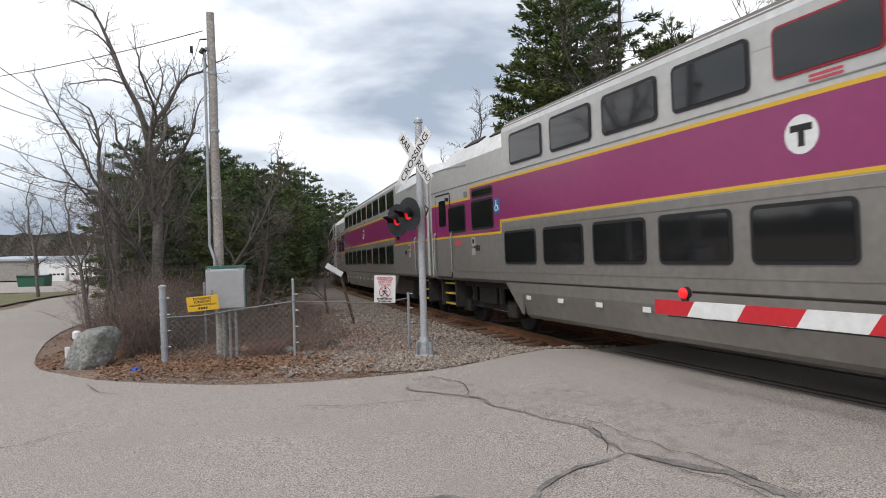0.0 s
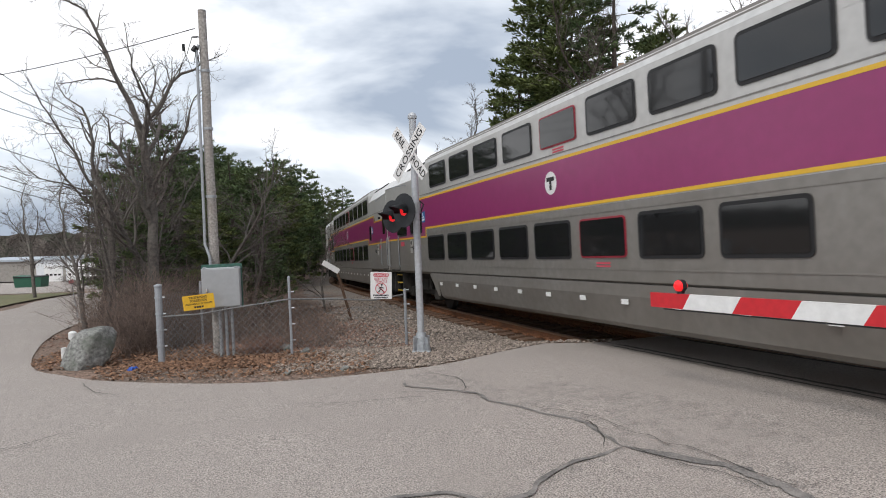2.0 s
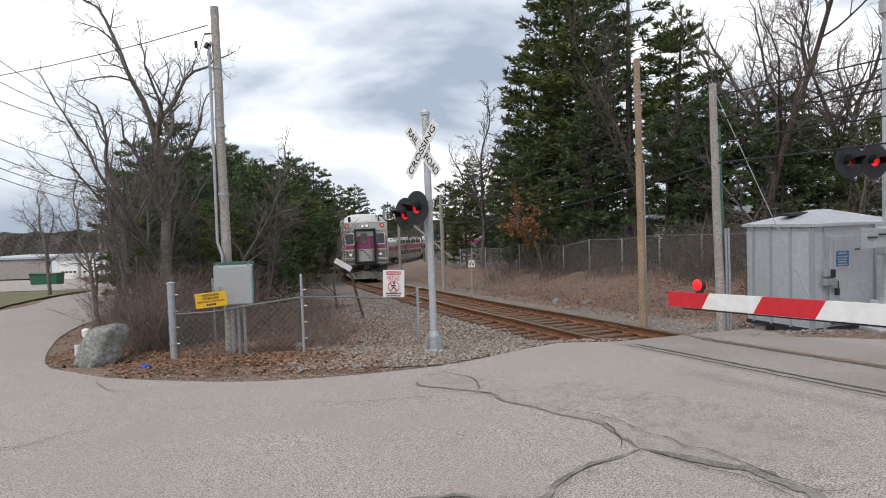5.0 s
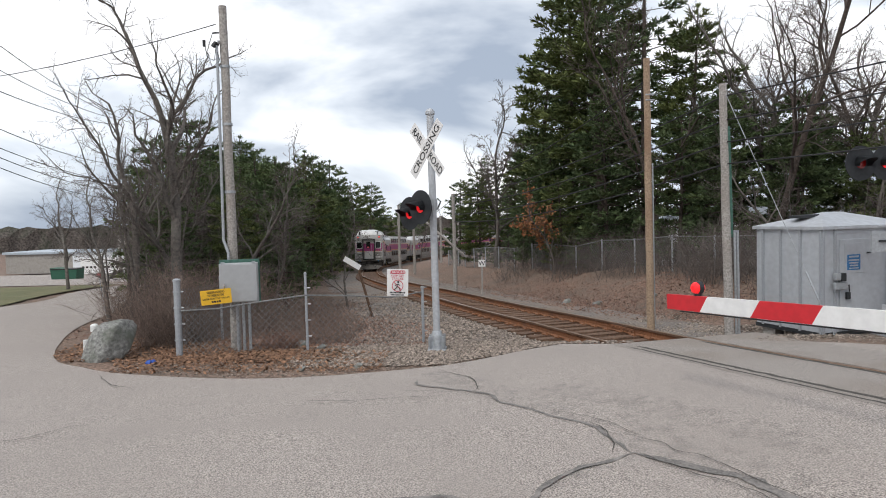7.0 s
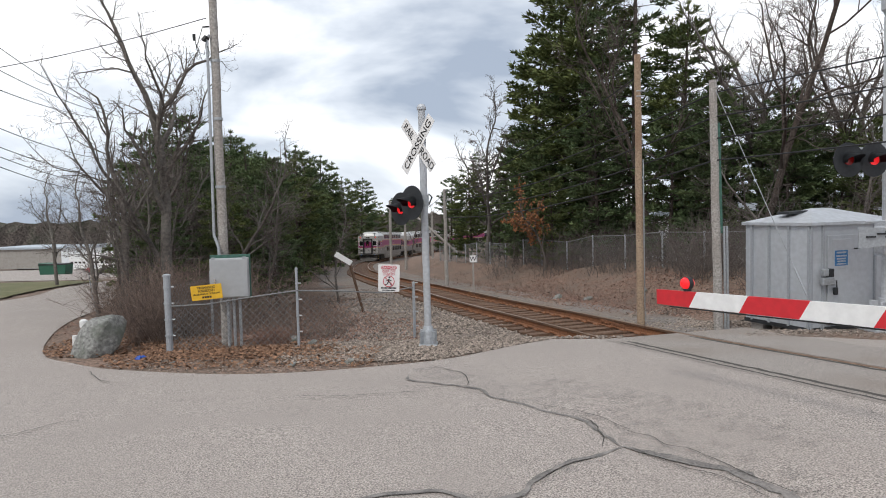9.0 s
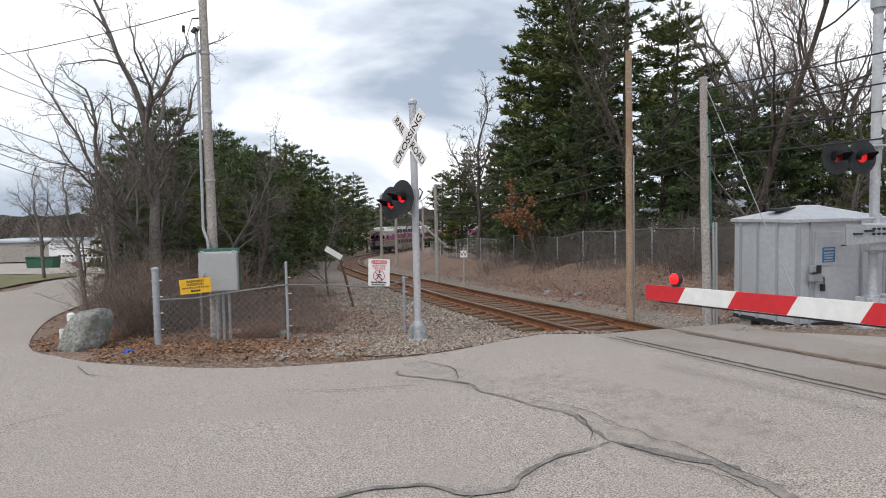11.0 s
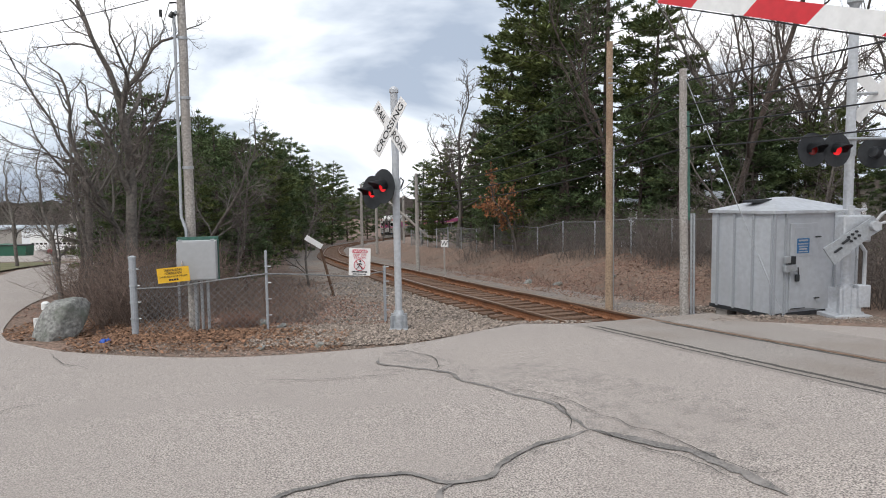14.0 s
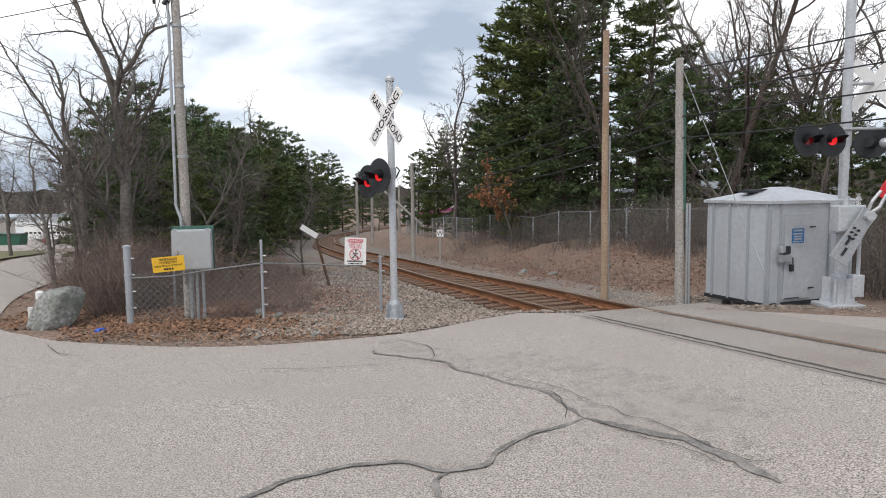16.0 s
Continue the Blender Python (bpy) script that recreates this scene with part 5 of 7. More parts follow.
    for x, y, h, rad in ((-22.9, 27.5, 6.6, 0.12), (-35, 66, 5.0, 0.16), (-33.5, 66, 4.4, 0.16), (-36.5, 70, 4.6, 0.16), (-30.0, 60, 4.0, 0.14)):
        pole("utility_pole", x, y, h + float(np.interp(y, FALL_Y, FALL_Z)) + 0.6, rad, rad * 0.8, "pole", "grey roadside utility pole")


def sag(a, b, drop, rad, name, label, n=14):
    w = thing(name, label, "overhead wire", group="overhead wires")
    bm = bmesh.new()
    a, b = Vector(a), Vector(b)
    tube(bm, [a.lerp(b, k / n) - Vector((0, 0, drop * 4 * (k / n) * (1 - k / n))) for k in range(n + 1)], rad, 5)
    part("wire", bm, "cable", w)


def build_wires():
    lab = "black overhead wire strung between poles"
    sag((-4.05, 12.7, 6.15), (-22, 18.5, 6.9), 0.75, 0.009, "overhead_wire", lab)
    for z0, z1 in ((3.35, 4.7), (2.95, 4.2), (2.5, 3.75), (2.15, 3.3)):
        sag((0.0, 32, z0), (6.02, 13.98, z1), 0.35, 0.017, "overhead_wire", lab)
        sag((6.02, 13.98, z1), (16, -2, z1 + 1.2), 0.3, 0.015, "overhead_wire", lab)
    sag((0.0, 32, 3.4), (4.75, 15.15, 5.3), 0.3, 0.014, "overhead_wire", lab)
    # the road's line, from a pole out of sight to one behind the leafless trees
    for a, b in (((-13.2, 17.12, 8.55), (-17.29, 34.12, 7.98)), ((-13.26, 17.12, 7.59), (-17.29, 34.12, 7.9)), ((-13.31, 17.12, 6.81), (-17.31, 34.12, 7.65)), ((-13.37, 17.12, 5.86), (-17.41, 34.12, 5.56)), ((-13.41, 17.12, 5.33), (-17.45, 34.12, 4.71)), ((-13.42, 17.12, 5.08), (-17.48, 34.12, 4.2)), ((-13.44, 17.12, 4.79), (-17.5, 34.12, 3.75))):
        sag(a, b, 0.35, 0.014, "overhead_wire", lab)
    for k, (z0, z1) in enumerate(((2.9, 2.6), (2.3, 2.0))):
        sag((0.0, 32, z0 + 0.4), (-4.6, 64, z1), 0.5, 0.016, "overhead_wire", lab)


def mesh_panel(parent, a, b, z0a, z1a, z0b, z1b, pitch=0.062, rad=0.0032, sagging=0.0):
    """Chain-link wire between two posts: zigzag strands at both slants."""
    a, b = Vector((*a, 0)), Vector((*b, 0))
    span = (b - a).length
    across = (b - a).normalized()
    nrm = Vector((-across.y, across.x, 0))
    verts, faces = [], []

    def lo(u):
        return z0a + (z0b - z0a) * u

    def hi(u):
        return z1a + (z1b - z1a) * u - sagging * 4 * u * (1 - u)

    h = max(z1a - z0a, z1b - z0b)
    k = -int(h / pitch) - 1
    step = pitch * 2
    for slope in (1, -1):
        d = -h
        while d < span + h:
            # one slanting strand, clipped to the panel
            pts = []
            for q in np.linspace(0, h, 9):
                u = (d + slope * q + (0 if slope > 0 else h)) / span
                if 0 <= u <= 1:
                    z = lo(u) + q
                    if z <= hi(u) + 0.01:
                        pts.append(a + across * (u * span) + Vector((0, 0, z)) + nrm * (0.003 * slope))
            if len(pts) > 1:
                p, q2 = pts[0], pts[-1]
                dd = (q2 - p).normalized()
                side = dd.cross(nrm).normalized() * rad
                base = len(verts)
                for e in (p, q2):
                    verts += [e + side, e + nrm * rad, e - side]
                faces += [(base, base + 1, base + 4, base + 3), (base + 1, base + 2, base + 5, base + 4), (base + 2, base, base + 3, base + 5)]
            d += step
    ob = raw("chain_link", verts, faces, "wire", parent)
    return tagged(ob, kind="stuff")


def build_fence():
    f = thing("chain_link_fence", "sagging grey chain-link fence with pipe posts and a rope rail", "fence")
    posts = [(-4.72, 12.0, 1.42, 0.062), (-2.36, 12.15, 1.47, 0.024), (-0.3, 13.6, 1.2, 0.03)]
    for x, y, h, rad in posts:
        g = land(x, y)
        bm = bmesh.new()
        tube(bm, [(x, y, g - 0.05), (x, y, g + h)], rad, 12)
        tube(bm, [(x, y, g + h - 0.01), (x, y, g + h + 0.02), (x, y, g + h + 0.04)], [rad * 1.15, rad * 1.15, rad * 0.4], 12)
        po = part("post", bm, "seam", f, "galvanised pipe post")
        for k in range(4):
            bm = bmesh.new()
            z = g + 0.3 + 0.3 * k
            tube(bm, [(x, y, z), (x, y, z + 0.03)], rad * 1.2, 12)
            tube(bm, [(x + rad, y, z + 0.015), (x + rad + 0.06, y, z + 0.015)], 0.012, 5)
            part("band", bm, "galv", po)
    (x0, y0, h0, _), (x1, y1, h1, _), (x2, y2, h2, _) = posts
    g0, g1, g2 = land(x0, y0), land(x1, y1), land(x2, y2)
    mesh_panel(f, (x0, y0), (x1, y1), g0, g0 + 1.08, g1, g1 + 1.12)
    mesh_panel(f, (x1, y1), (x2, y2), g1, g1 + 1.10, g2 + 0.1, g2 + 1.05, sagging=0.12)
    bm = bmesh.new()
    tube(bm, [(x0 + 0.05, y0 - 0.02, g0 + 0.86), (-4.0, y0 + 0.02, g0 + 0.88), (-3.2, y0 + 0.05, g0 + 0.99), (x1, y1 - 0.02, g1 + 1.08), (-1.6, 12.6, g1 + 1.0), (-0.9, 13.1, g2 + 1.08), (x2, y2, g2 + 1.12)], 0.014, 7)
    part("top_rail", bm, "wire", f, "bent grey top rail")
    # older panel behind, from the corner post back along the brush
    old = [(-4.72, 12.0), (-4.75, 14.2), (-4.9, 16.5)]
    for p, q in zip(old, old[1:]):
        mesh_panel(f, p, q, land(*p), land(*p) + 1.25, land(*q), land(*q) + 1.25, pitch=0.07)
    for x, y in old[1:]:
        bm = bmesh.new()
        tube(bm, [(x, y, land(x, y) - 0.05), (x, y, land(x, y) + 1.4)], 0.03, 8)
        part("post", bm, "galv", f)
    # far fences: along the right bank, and along the left woods
    for pts, hh, nm in (([(10.4, 17.5), (9.6, 20.5), (8.3, 25), (6.6, 29.5), (4.9, 34), (2.6, 42), (0.4, 52), (-1.2, 62)], 1.35, "chain-link fence along the wooded bank"), ([(-6.4, 25), (-9.4, 34), (-12.2, 44), (-15.5, 58), (-18, 72), (-19.5, 88)], 1.5, "old chain-link fence below the pine woods")):
        ff = thing("chain_link_fence", nm, "fence")
        dense = catmull(pts, 2.6)
        for i, (x, y) in enumerate(dense):
            g = land(x, y)
            bm = bmesh.new()
            tube(bm, [(x, y, g - 0.1), (x, y, g + hh + 0.05)], 0.035, 6)
            part("post", bm, "galv", ff)
        for (x0, y0), (x1, y1) in zip(dense, dense[1:]):
            far = y0 > 34
            mesh_panel(ff, (x0, y0), (x1, y1), land(x0, y0), land(x0, y0) + hh, land(x1, y1), land(x1, y1) + hh, pitch=0.1 if far else 0.08, rad=0.006 if far else 0.0045)
        bm = bmesh.new()
        tube(bm, [(x, y, land(x, y) + hh) for x, y in dense], 0.02, 5)
        part("top_rail", bm, "wire", ff)


def text_rows(parent, rows, material, m):
    """Rows of plain bars for lettering too small to read."""
    for z, x0, x1, h, n in rows:
        bm = bmesh.new()
        w = (x1 - x0) / n
        for k in range(n):
            slab(bm, [(x0 + w * k, z), (x0 + w * (k + 0.78), z), (x0 + w * (k + 0.78), z + h), (x0 + w * k, z + h)], -0.002, m)
        part("lettering", bm, material, parent)


def build_signs():
    # yellow notice wired to the fence
    s = thing("yellow_sign", "yellow metal no-trespassing notice wired to the fence", "sign", pose(-3.98, 11.97, 1.0, 0, -5, 2))
    bm = bmesh.new()
    slab(bm, rounded(-0.285, 0.285, -0.135, 0.135, 0.012, 2), 0.004)
    part("plate", bm, "yellow", s)
    for txt, z, size, sx in (("TRESPASSING", 0.085, 0.062, 0.9), ("FORBIDDEN", 0.028, 0.062, 0.9), ("UNDER PENALTY OF THE LAW", -0.03, 0.042, 0.85)):
        letters(txt, size, "black", s, Matrix.Translation((0, -0.003, z)) @ Matrix.Diagonal((sx, 1, 1, 1)))
    text_rows(s, [(-0.105, -0.09, 0.09, 0.035, 4)], "black", Matrix.Translation((0, -0.001, 0)))
    # white danger sign
    d = thing("danger_sign", "white danger sign with red lettering and a struck-out walker", "sign", pose(-0.69, 12.55, 1.13, 0, 2, -3))
    bm = bmesh.new()
    slab(bm, rounded(-0.205, 0.205, -0.26, 0.26, 0.015, 2), 0.005)
    part("plate", bm, "sign_white", d)
    bm = bmesh.new()
    slab(bm, rounded(-0.15, 0.15, 0.165, 0.235, 0.03, 3), -0.003, Matrix.Translation((0, -0.001, 0)))
    hd = part("header", bm, "sign_red", d, "red header")
    letters("DANGER", 0.07, "sign_white", hd, Matrix.Translation((0, -0.0065, 0.2)))
    letters("KEEP OFF", 0.062, "sign_red", d, Matrix.Translation((0, -0.003, 0.125)))
    letters("TRACKS", 0.062, "sign_red", d, Matrix.Translation((0, -0.003, 0.075)))
    bm = bmesh.new()
    tube(bm, [(0.105 * math.cos(a), -0.004, -0.06 + 0.105 * math.sin(a)) for a in np.linspace(0, math.tau, 25)], 0.008, 4)
    tube(bm, [(-0.074, -0.005, 0.014), (0.074, -0.005, -0.134)], 0.008, 4)
    part("ring", bm, "sign_red", d)
    bm = bmesh.new()
    for pts in ([(0.01, -0.02), (-0.01, -0.07), (0.035, -0.10), (0.045, -0.14)], [(-0.01, -0.07), (-0.03, -0.11), (-0.065, -0.13)], [(0.005, -0.03), (0.05, -0.05)], [(0.0, -0.03), (-0.045, -0.055)]):
        tube(bm, [(x, -0.003, z) for x, z in pts], 0.011, 4)
    slab(bm, [(0.012 + u, 0.012 + v) for u, v in disc(0.018, 10)], -0.004)
    part("symbol", bm, "black", d)
    text_rows(d, [(-0.205, -0.15, 0.15, 0.03, 12), (-0.245, -0.13, 0.13, 0.022, 11)], "black", Matrix.Translation((0, -0.001, 0)))
    # whistle sign
    x, y = 1.15, 24.0
    g = land(x, y)
    w = thing("whistle_post", "small white whistle post sign with a black letter", "sign", pose(x, y, g))
    bm = bmesh.new()
    tube(bm, [(0, 0.03, -0.1), (0, 0.03, 1.75)], 0.03, 8)
    part("post", bm, "pole", w)
    bm = bmesh.new()
    slab(bm, rounded(-0.125, 0.125, 1.38, 1.63, 0.01, 2), 0.006)
    part("plate", bm, "sign_white", w)
    letters("W", 0.24, "black", w, Matrix.Translation((0, -0.004, 1.5)))
    # leaning post with a blank board beside the ballast
    x, y = -2.25, 19.8
    g = land(x, y)
    b = thing("leaning_sign", "leaning dark post with a tilted blank white board", "sign", pose(x, y, g))
    bm = bmesh.new()
    tube(bm, [(0, 0, -0.1), (-0.42, 0.0, 1.58)], 0.045, 6)
    part("post", bm, "tie", b)
    bm = bmesh.new()
    slab(bm, [(-0.28, -0.08), (0.28, -0.08), (0.28, 0.08), (-0.28, 0.08)], 0.02, Matrix.Translation((-0.58, -0.08, 1.68)) @ Matrix.Rotation(radians(32), 4, "Y"))
    part("board", bm, "sign_white", b)
    # road marker and its cap, and white pipes behind the boulder
    mk = thing("road_marker", "thin leaning rod with a round red reflector", "marker", pose(-10.4, 19.6, land(-10.4, 19.6), 0, -7, 0))
    bm = bmesh.new()
    tube(bm, [(0, 0, 0), (0, 0, 1.2)], 0.014, 6)
    part("rod", bm, "galv", mk)
    bm = bmesh.new()
    slab(bm, [(u, 1.25 + v) for u, v in disc(0.075, 16)], 0.015)
    part("reflector", bm, "sign_red", mk)
    hy = thing("white_pipe", "white capped plastic pipe beside the boulder", "pipe", pose(-6.75, 12.75, land(-6.75, 12.75) - 0.3))
    bm = bmesh.new()
    tube(bm, [(0, 0, -0.05), (0, 0, 0.72)], 0.05, 12)
    tube(bm, [(0, 0, 0.68), (0, 0, 0.8), (0, 0, 0.83)], [0.075, 0.075, 0.04], 12)
    tube(bm, [(-0.16, -0.05, 0.0), (-0.16, -0.05, 0.52)], 0.05, 10)
    part("pipe", bm, "plastic", hy)


def build_box():
    t = thing("meter_cabinet", "pale grey steel meter cabinet on a green backboard with pipe legs", "cabinet", pose(-3.7, 12.46, land(-3.7, 12.46), 0, 0, 13))
    bm = bmesh.new()
    box(bm, -0.345, 0.345, -0.2, 0.06, 0.98, 1.72, bevel=0.012)
    part("body", bm, "cabinet", t)
    bm = bmesh.new()
    box(bm, -0.33, 0.33, -0.217, -0.203, 1.0, 1.7, bevel=0.006)
    d = part("door", bm, "cabinet", t, "pale grey cabinet door")
    bm = bmesh.new()
    box(bm, -0.27, -0.24, -0.25, -0.218, 1.28, 1.36, bevel=0.005)
    tube(bm, [(-0.255, -0.24, 1.27), (-0.235, -0.24, 1.22)], 0.012, 6)
    part("handle", bm, "chrome", d)
    bm = bmesh.new()
    box(bm, -0.37, 0.37, 0.065, 0.1, 0.96, 1.78, bevel=0.006)
    part("backboard", bm, "green", t, "dark green backboard")
    for x in (-0.28, 0.28):
        bm = bmesh.new()
        box(bm, x - 0.03, x + 0.03, -0.2, -0.14, 1.7, 1.745)
        part("bracket", bm, "galv", t)
    for x in (-0.06, 0.05, 0.16):
        bm = bmesh.new()
        tube(bm, [(x, -0.05, -0.05), (x, -0.05, 1.0)], 0.028 if x else 0.02, 8)
        part("leg", bm, "galv", t)
    bm = bmesh.new()
    box(bm, -0.3, 0.2, 0.1, 0.22, 1.1, 1.3)
    part("stand_off", bm, "pole", t)


def build_shed():
    # signal house: corner nearest the road, front to the right of it
    c, l, r = Vector((7.42, 12.9, 0)), Vector((6.98, 14.45, 0)), Vector((9.62, 13.75, 0))
    ux, uy = (r - c).normalized(), None
    uy = Vector((-ux.y, ux.x, 0))
    wx, wy = (r - c).length, (l - c).length
    g = land(8, 13.6)
    m = Matrix(((ux.x, uy.x, 0, c.x), (ux.y, uy.y, 0, c.y), (0, 0, 1, g), (0, 0, 0, 1)))
    t = thing("signal_house", "grey painted sheet-steel signal house raised on blocks", "shed", m)
    z0, z1 = 0.17, 2.24
    bm = bmesh.new()
    box(bm, 0, wx, 0, wy, z0, z1)
    part("shell", bm, "shed", t)
    bm = bmesh.new()
    box(bm, -0.02, wx + 0.02, -0.02, wy + 0.02, z0 - 0.06, z0 + 0.02)
    part("skid", bm, "hood", t, "dark base frame")
    bm = bmesh.new()
    e = 0.06
    v = [bm.verts.new(p) for p in ((-e, -e, z1), (wx + e, -e, z1), (wx + e, wy + e, z1), (-e, wy + e, z1), (wx / 2 - 0.25, wy / 2, z1 + 0.27), (wx / 2 + 0.25, wy / 2, z1 + 0.27))]
    low = [bm.verts.new((p.co.x, p.co.y, z1 - 0.06)) for p in v[:4]]
    for f in ((0, 1, 5, 4), (1, 2, 5), (2, 3, 4, 5), (3, 0, 4)):
        bm.faces.new([v[k] for k in f])
    for k in range(4):
        bm.faces.new((low[k], low[(k + 1) % 4], v[(k + 1) % 4], v[k]))
    bm.faces.new(low[::-1])
    part("roof", bm, "shed_roof", t, "shallow grey hipped steel roof")
    bm = bmesh.new()
    box(bm, 0.35, 0.85, 0.7, 1.0, z1 + 0.14, z1 + 0.19, m=Matrix.Rotation(radians(-3), 4, "Y"))
    part("roof_patch", bm, "hood", t, "dark open roof vent")
    for x in (0.0, 0.3, wx * 0.72, wx):
        bm = bmesh.new()
        box(bm, x - 0.02, x + 0.02, -0.045, 0.0, z0, z1)
        part("seam", bm, "seam", t)
    for y in (0.02, wy * 0.3, wy * 0.6, wy * 0.88):
        bm = bmesh.new()
        box(bm, -0.045, 0.0, y - 0.02, y + 0.02, z0, z1)
        part("seam", bm, "seam", t)
    bm = bmesh.new()
    box(bm, 0.42, 1.18, -0.035, -0.002, 0.24, 1.98, bevel=0.006)
    d = part("door", bm, "shed", t, "flush grey steel door")
    bm = bmesh.new()
    box(bm, 0.52, 1.0, -0.046, -0.036, 1.32, 1.9, bevel=0.004)
    part("door_panel", bm, "shed", d)
    bm = bmesh.new()
    slab(bm, rounded(0.58, 0.92, 1.38, 1.68, 0.01, 2), -0.005, Matrix.Translation((0, -0.047, 0)))
    n = part("notice", bm, "blue", d, "faded blue notice with rows of white print")
    text_rows(n, [(1.62, 0.62, 0.88, 0.035, 9), (1.555, 0.61, 0.89, 0.03, 10), (1.5, 0.63, 0.87, 0.03, 8), (1.45, 0.64, 0.86, 0.03, 8), (1.4, 0.62, 0.88, 0.025, 9)], "shed_roof", Matrix.Translation((0, -0.053, 0)))
    bm = bmesh.new()
    box(bm, 0.2, 0.52, -0.12, -0.04, 1.02, 1.16, bevel=0.015)
    box(bm, 0.22, 0.36, -0.12, -0.04, 1.2, 1.34, bevel=0.015)
    part("hasp", bm, "galv", t, "grey lock hasp boxes")
    bm = bmesh.new()
    box(bm, 0.34, 0.46, -0.14, -0.04, 1.18, 1.34, bevel=0.01)
    part("lock_cover", bm, "hood", t)
    bm = bmesh.new()
    box(bm, 0.54, 0.62, -0.1, -0.04, 0.82, 0.96, bevel=0.01)
    tube(bm, [(0.52, -0.08, 1.08), (0.58, -0.09, 1.1), (0.6, -0.08, 0.96)], 0.012, 6)
    part("padlock", bm, "hood", t, "black padlock")
    bm = bmesh.new()
    tube(bm, [(1.1, -0.05, 1.7), (1.24, -0.05, 1.7)], 0.015, 6)
    tube(bm, [(1.1, -0.05, 0.45), (1.24, -0.05, 0.45)], 0.015, 6)
    box(bm, 0.45, 0.85, -0.05, -0.036, 0.26, 0.275)
    part("hinge", bm, "hood", t)
    for x in (0.15, wx / 2, wx - 0.25):
        for y in (0.15, wy - 0.3):
            bm = bmesh.new()
            box(bm, x - 0.1, x + 0.16, y - 0.12, y + 0.2, -0.1, z0 - 0.06, bevel=0.01)
            part("block", bm, "concrete", t, "concrete block foot")


def build_rocks():
    def boulder(x, y, sx, sy, sz, seed, name, label, sink=0.1):
        bm = bmesh.new()
        bmesh.ops.create_icosphere(bm, subdivisions=4, radius=1.0)
        rr = rng(int(seed * 10))
        cuts = [Vector((rr.gauss(0, 1), rr.gauss(0, 1), rr.gauss(0.2, 0.7))).normalized() for _ in range(9)]
        for v in bm.verts:
            n1 = noise.noise(v.co * 0.9 + Vector((seed, 0, 0)))
            n2 = noise.noise(v.co * 2.6 + Vector((0, seed, 0)))
            n3 = noise.noise(v.co * 8 + Vector((0, 0, seed)))
            v.co *= 1 + 0.22 * n1 + 0.17 * n2 + 0.075 * n3
            for q in cuts:
                over = v.co.dot(q) - 0.74
                if over > 0:
                    v.co -= q * over * 0.88
            v.co = Vector((v.co.x * sx + 0.3 * sx * v.co.z, v.co.y * sy, v.co.z * sz))
        g = land(x, y)
        ob = part(name, bm, "rock", smooth=True)
        ob.matrix_basis = pose(x, y, g + sz * 0.62 - sink, 0, -14, 20)
        tagged(ob, label, "boulder")
    boulder(-6.08, 12.05, 0.54, 0.44, 0.55, 4.2, "boulder", "large pale lichened granite boulder at the road corner")
    for i, (x, y, s) in enumerate(((-2.2, 12.5, 0.13), (-2.75, 13.1, 0.18), (-3.3, 11.1, 0.07), (-4.2, 10.9, 0.06), (-1.2, 10.8, 0.09), (-2.1, 10.6, 0.08), (4.1, 23.4, 0.22), (5.0, 22.6, 0.2), (6.6, 21.5, 0.16), (-5.0, 10.95, 0.05))):
        boulder(x, y, s, s * 0.8, s * 0.55, 10 + i, "stone", "pale loose stone on the ground", sink=s * 0.15)
    bm = bmesh.new()
    for k in range(9):
        a = k * 2.4
        tube(bm, [(0, 0, 0.02), (0.05 * math.cos(a), 0.05 * math.sin(a), 0.05 + 0.01 * (k % 3)), (0.09 * math.cos(a), 0.08 * math.sin(a), 0.02)], 0.02, 5)
    w = part("wrapper", bm, "litter")
    w.matrix_basis = pose(-4.95, 11.35, land(-4.95, 11.35))
    tagged(w, "crumpled blue plastic wrapper on the leaves", "litter")


